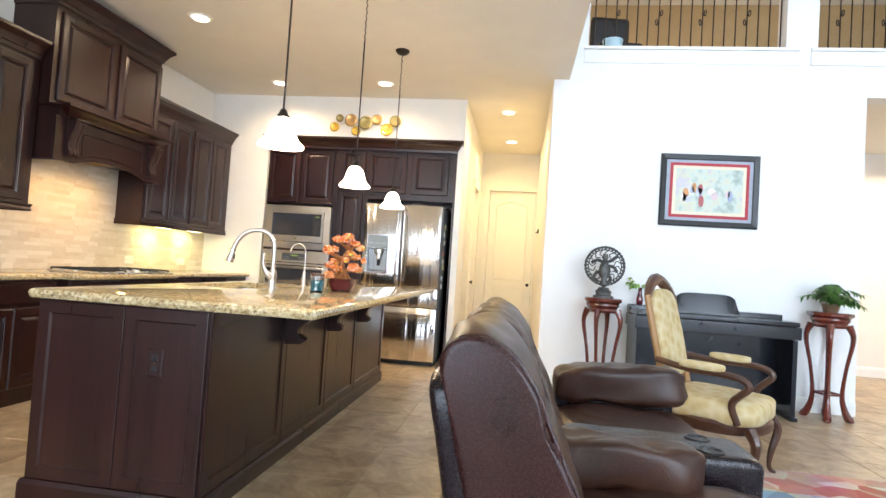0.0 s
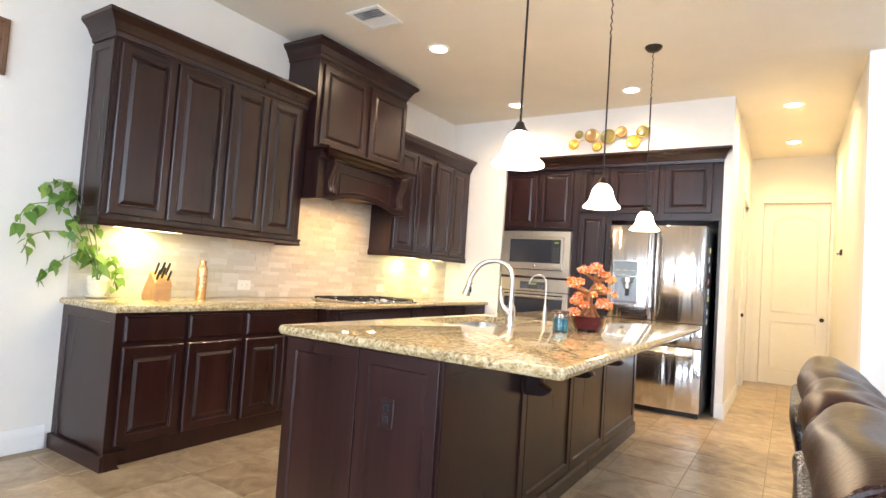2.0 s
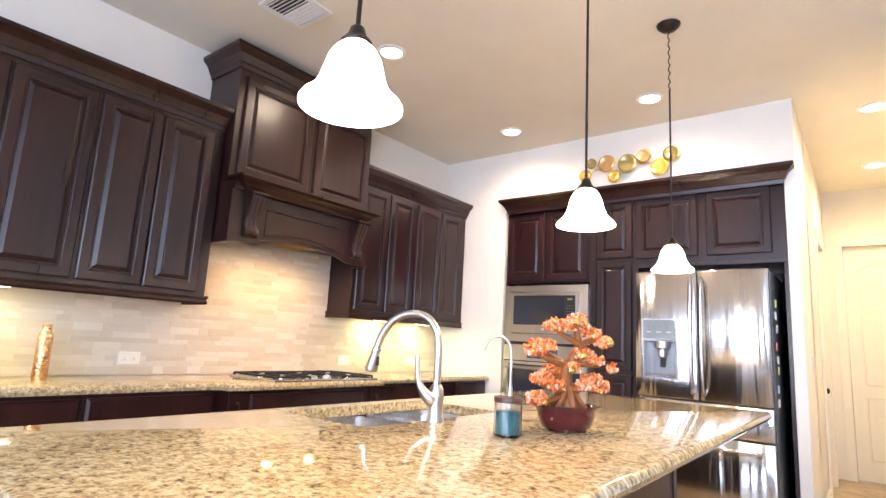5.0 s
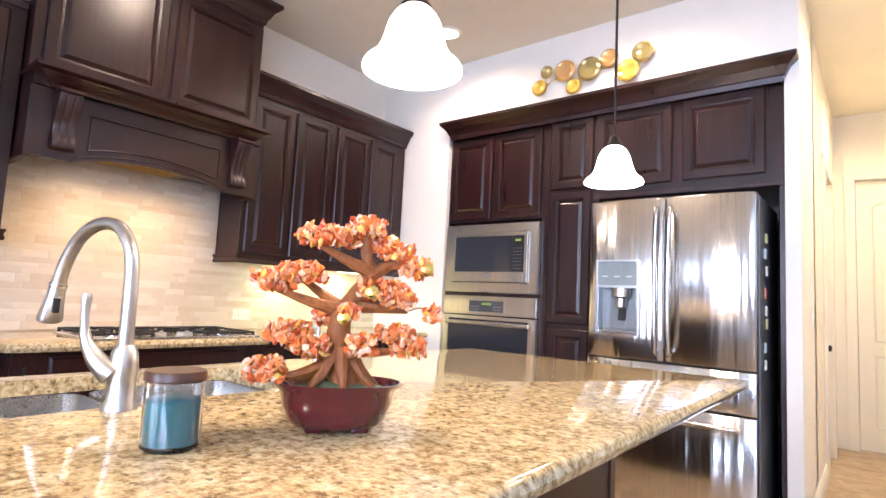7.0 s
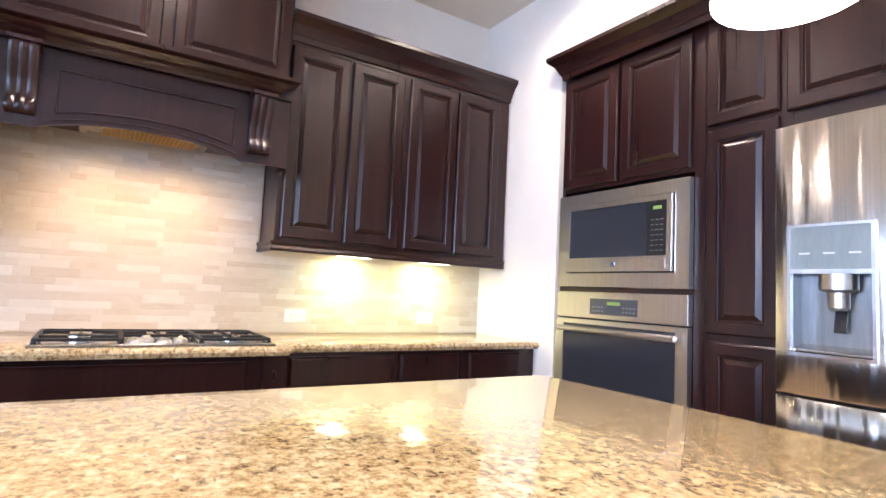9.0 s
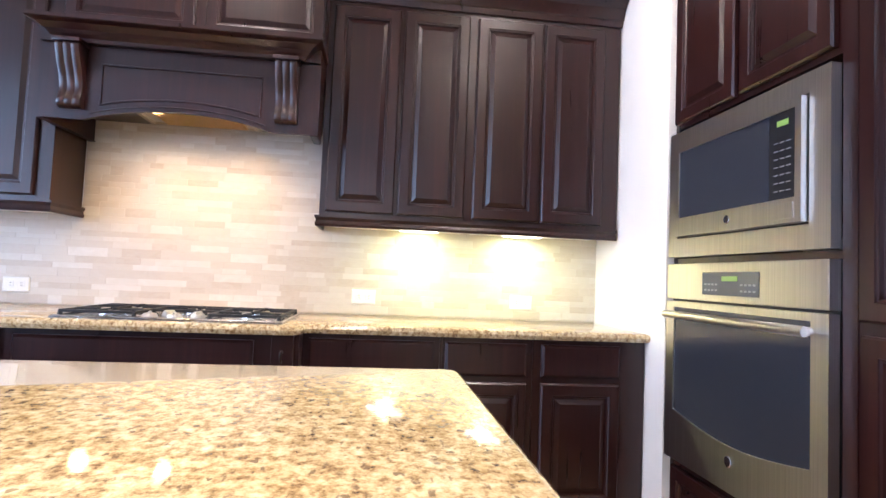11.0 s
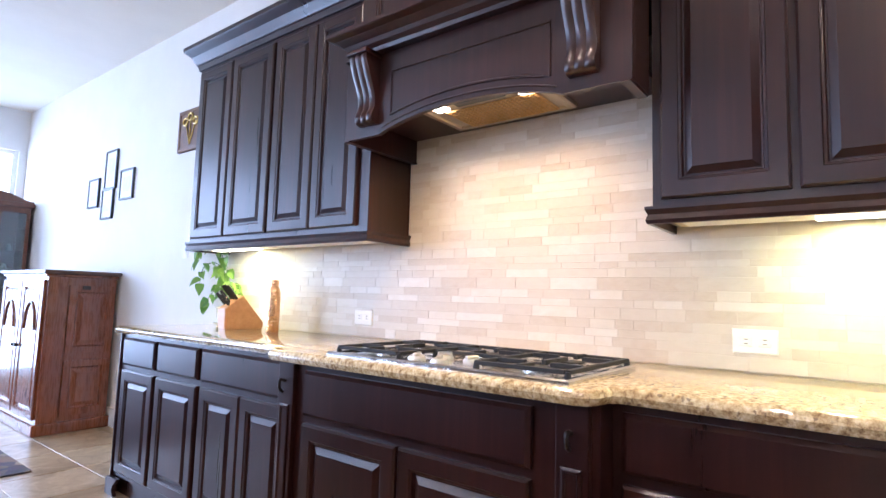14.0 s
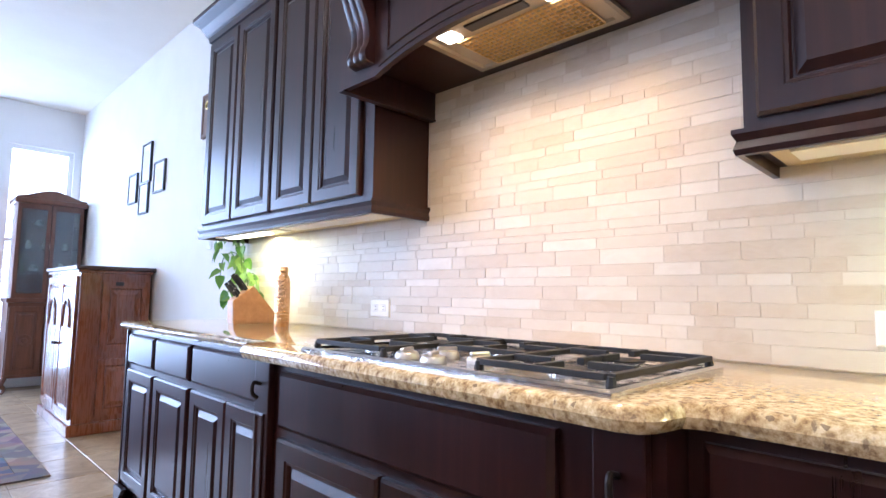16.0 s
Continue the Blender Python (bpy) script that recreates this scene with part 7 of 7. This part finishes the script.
# local: front is +y
part("lower_body", boxed(-0.32, 0.32, -0.20, 0.20, 0.16, 0.95, bevel=0.004), CURIO, cu)
part("waist", boxed(-0.34, 0.34, -0.21, 0.225, 0.951, 1.0, bevel=0.01), CURIO, cu)
for x in (-0.30, 0.30):
    for y in (-0.17, 0.18):
        part("foot", tube(bmesh.new(), curve_points([(x, y, 0.17), (x * 1.08, y * 1.1, 0.10), (x * 0.98, y, 0.05), (x * 1.06, y * 1.08, 0.0)], 4), [0.03 - 0.0014 * k for k in range(13)], 8), CURIO, cu, "", True)
for x0, x1 in ((-0.31, -0.005), (0.005, 0.31)):
    d = part("lower_door", nested(bmesh.new(), Matrix(((-1, 0, 0, x1), (0, 0, 1, 0.2), (0, 1, 0, 0.19), (0, 0, 0, 1))), x1 - x0, 0.72, RAISED), CURIO, cu)
    part("carving", lathe(bmesh.new(), [(0.07, 0), (0.06, 0.01), (0.03, 0.006), (0.02, 0.016)], pose((x0 + x1) / 2, 0.218, 0.55, -90), 12), CURIO, d, "carved rosette", True)
bm = bmesh.new()
box(bm, -0.30, -0.285, -0.19, 0.19, 1.0, 2.02)
box(bm, 0.285, 0.30, -0.19, 0.19, 1.0, 2.02)
box(bm, -0.285, 0.285, -0.19, -0.175, 1.0, 2.02)
part("upper_body", bm, CURIO, cu)
for z in (1.28, 1.52, 1.78):
    part("shelf", boxed(-0.284, 0.284, -0.174, 0.16, z, z + 0.012), GLASS, cu, "glass shelf")
for x0, x1 in ((-0.30, -0.004), (0.004, 0.30)):
    bm = bmesh.new()
    for u0, u1, v0, v1 in ((x0, x0 + 0.035, 1.0, 2.02), (x1 - 0.035, x1, 1.0, 2.02), (x0 + 0.035, x1 - 0.035, 1.0, 1.05), (x0 + 0.035, x1 - 0.035, 1.96, 2.02)):
        box(bm, u0, u1, 0.19, 0.212, v0, v1)
    d = part("glass_door", bm, CURIO, cu)
    part("pane", boxed(x0 + 0.035, x1 - 0.035, 0.198, 0.203, 1.05, 1.96), plain("cabinet_glass", (0.62, 0.72, 0.76), 0.03, 0, 0.9), d, "glass pane")
part("cornice", boxed(-0.335, 0.335, -0.20, 0.235, 2.02, 2.075, bevel=0.012), CURIO, cu)
bm = bmesh.new()
cols = [[bm.verts.new((x, y, z)) for y, z in ((0.20, 2.075), (0.20, 2.08 + 0.085 * (0.5 + 0.5 * math.cos(x / 0.32 * math.pi)) + 0.015), (0.225, 2.08 + 0.085 * (0.5 + 0.5 * math.cos(x / 0.32 * math.pi)) + 0.015), (0.225, 2.075))] for x in [-0.32 + 0.64 * i / 20 for i in range(21)]]
for a, b in zip(cols, cols[1:]):
    for k in range(4):
        bm.faces.new((a[k], a[(k + 1) % 4], b[(k + 1) % 4], b[k]))
part("pediment", bm, CURIO, cu, "carved pediment")
for x, z, r, h in ((-0.15, 1.292, 0.04, 0.10), (0.10, 1.292, 0.05, 0.07), (0.0, 1.532, 0.045, 0.12), (-0.18, 1.532, 0.03, 0.08), (0.16, 1.532, 0.035, 0.10), (0.08, 1.792, 0.04, 0.08)):
    vz = mesh_object("figurine_vase", lathe(bmesh.new(), [(r * 0.6, 0), (r, h * 0.4), (r * 0.5, h * 0.85), (r * 0.6, h)], None, 16), CREAM, True)
    vz.location = (0.34 + x, -8.72, z + 0.0005)
    tagged(vz, "small pale ceramic vase on the curio shelf", "vase", "curio ornaments")

for i, (yc, zc, w, h) in enumerate(((-6.49, 2.23, 0.24, 0.36), (-6.85, 2.04, 0.24, 0.28), (-6.52, 1.915, 0.24, 0.28), (-6.14, 2.06, 0.26, 0.27))):
    f = thing("photo_frame", "small black-framed picture on the cream wall", "picture frame", (0, 0, 0), 0, "framed pictures in a cross")
    f.matrix_world = face_x(0.001, yc - w / 2, zc - h / 2)
    part("frame", nested(bmesh.new(), Matrix.Identity(4), w, h, [(0, 0), (0, 0.018), (0.004, 0.02), (0.014, 0.02), (0.018, 0.010)]), BLACK, f, "thin black frame")
    part("mat", boxed(0.017, w - 0.017, 0.017, h - 0.017, 0.0105, 0.012), plain("pale_mat", (0.72, 0.74, 0.70), 0.5), f)
    part("print", boxed(0.06, w - 0.06, 0.07, h - 0.07, 0.0125, 0.0135), noisy("pale_print", (0.50, 0.55, 0.50), (0.70, 0.72, 0.66), (25, 25, 25), 0.5, 0.05, 0.0), f)
pq = thing("carved_plaque", "brown wooden plaque with golden flower carving", "wall art", (0, 0, 0))
pq.matrix_world = face_x(0.001, -5.26, 2.205)
part("board", nested(bmesh.new(), Matrix.Identity(4), 0.36, 0.325, [(0, 0), (0, 0.02), (0.006, 0.026), (0.025, 0.026), (0.03, 0.02)]), noisy("plaque_wood", (0.10, 0.045, 0.02), (0.20, 0.095, 0.045), (20, 20, 20), 0.5, 0.1, 0.3), pq)
for i, (x, y) in enumerate(((0.11, 0.23), (0.18, 0.26), (0.26, 0.22))):
    bm = tube(bmesh.new(), curve_points([(0.18, 0.05, 0.024), ((0.18 + x) / 2, 0.14, 0.024), (x, y, 0.024)], 5), 0.005, 6)
    st_ = part("stem", bm, GOLD, pq, "", True)
    part("flower", tube(bmesh.new(), [(x + 0.032 * math.cos(a * 0.5236), y + 0.028 * math.sin(a * 0.5236), 0.026) for a in range(13)], 0.008, 6), GOLD, st_, "golden carved flower", True)
dr = thing("dining_rug", "dark multicoloured patterned rug on the tile floor", "rug", (2.2, -6.9, 0.001), 0)
part("field", boxed(-1.25, 1.25, -1.55, 1.55, 0, 0.010, bevel=0.003), rug_material("dark_rug", (0.05, 0.06, 0.10), (0.22, 0.12, 0.08), (0.10, 0.12, 0.17)), dr)
bm = bmesh.new()
for x0, x1, y0, y1 in ((-1.4, 1.4, -1.72, -1.552), (-1.4, 1.4, 1.552, 1.72), (-1.4, -1.252, -1.552, 1.552), (1.252, 1.4, -1.552, 1.552)):
    box(bm, x0, x1, y0, y1, 0, 0.010, bevel=0.003)
part("border", bm, rug_material("rug_edge", (0.20, 0.14, 0.10), (0.10, 0.08, 0.10), (0.26, 0.20, 0.15)), dr)

# ---- wall tiles behind the worktop, then the floor tiles ----
wall_west = bpy.data.objects["wall_west"]
floor_tiles_parent = floor_ob


def slab_piece(w, h, d, rim):
    """A flat piece: w by h, d deep, with a worn rim; out along z."""
    vs_ = [(0, 0, 0), (w, 0, 0), (w, h, 0), (0, h, 0), (0, 0, d - rim), (w, 0, d - rim), (w, h, d - rim), (0, h, d - rim), (rim, rim, d), (w - rim, rim, d), (w - rim, h - rim, d), (rim, h - rim, d)]
    fs_ = [(4, 5, 9, 8), (5, 6, 10, 9), (6, 7, 11, 10), (7, 4, 8, 11), (8, 9, 10, 11), (0, 1, 5, 4), (1, 2, 6, 5), (2, 3, 7, 6), (3, 0, 4, 7)]
    return vs_, fs_


def piece_mesh(w, h, d, rim, mat):
    vs_, fs_ = slab_piece(w, h, d, rim)
    me = bpy.data.meshes.new("mesh")
    me.from_pydata([Vector(v) for v in vs_], [], fs_)
    me.materials.append(mat)
    return me


structure("trim_tile_bed", boxed(0.0005, 0.0070, -4.465, FW - 0.0005, WT + 0.0005, 1.42), TILE_GROUT, "pale grout behind the wall tiles", "trim")
structure("trim_tile_bed_hood", boxed(0.0005, 0.0070, -2.855, -1.596, 1.4205, 1.967), TILE_GROUT, "pale grout behind the wall tiles", "trim")
rng = random.Random(31)
shared = {}
count = 0
rest_v, rest_f = [], []
z = WT + 0.002
while z < 1.925:
    h = rng.choice((0.048, 0.036, 0.036, 0.024, 0.030, 0.044))
    h = min(h, 1.967 - z)
    if h < 0.012:
        break
    low_row = z + h < 1.42
    y, y_end = (-4.462, FW - 0.002) if low_row else (-2.85, -1.60)
    first = True
    while y < y_end - 0.02:
        w = rng.choice((0.07, 0.10, 0.13, 0.16, 0.20, 0.25))
        if first:
            w, first = rng.choice((0.05, 0.08, 0.12, 0.17)), False
        if y + w > y_end - 0.03:
            w = y_end - y
        key = (round(w, 4), round(h, 4))
        jig = rng.uniform(0, 0.0010)
        if count < 300 and y > -3.1 and y < -0.5:
            if key not in shared:
                shared[key] = piece_mesh(w - 0.0014, h - 0.0014, 0.0048, 0.0008, TRAVERTINE)
            t = new("tile", shared[key])
            t.parent = wall_west
            t.matrix_world = face_x(0.003 + jig, y, z)
            count += 1
        else:
            vs_, fs_ = slab_piece(w - 0.0014, h - 0.0014, 0.0048, 0.0008)
            k = len(rest_v)
            m = face_x(0.003 + jig, y, z)
            rest_v += [m @ Vector(v) for v in vs_]
            rest_f += [[k + i for i in f] for f in fs_]
        y += w
    z += h
me = bpy.data.meshes.new("mesh")
me.from_pydata(rest_v, [], rest_f)
me.materials.append(TRAVERTINE)
ob = new("wall_tiles", me)
ob.parent = wall_west
tagged(ob, kind="stuff")

T = 0.457
fm_mesh = piece_mesh(T - 0.005, T - 0.005, 0.010, 0.002, FLOORTILE)
rest_v, rest_f, count = [], [], 0
rng = random.Random(2)
for i in range(-1, 25):
    for k in range(-20, 12):
        x, y = i * T + 0.1, k * T - 0.05
        if x + T > EAST or y < SOUTH - 0.1 or y + T > 5.1 or x < -0.2:
            continue
        if 0.9 < y + T / 2 and (x < 3.2 or x > 4.4) and not x > 7.0:
            continue
        near = x > 0.0 and ((x < 5.6 and -7.5 < y < 0.4) or (3.2 < x < 4.4 and y < 3.0))
        m = pose(x, y, -0.010 + rng.uniform(-0.0004, 0.0))
        if near and count < 300:
            t = new("floor_tile", fm_mesh)
            t.parent = floor_tiles_parent
            t.matrix_world = m
            count += 1
        else:
            vs_, fs_ = slab_piece(T - 0.005, T - 0.005, 0.010, 0.002)
            n = len(rest_v)
            rest_v += [m @ Vector(v) for v in vs_]
            rest_f += [[n + j for j in f] for f in fs_]
me = bpy.data.meshes.new("mesh")
me.from_pydata(rest_v, [], rest_f)
me.materials.append(FLOORTILE)
ob = new("floor_tiles", me)
ob.parent = floor_ob
tagged(ob, kind="stuff")
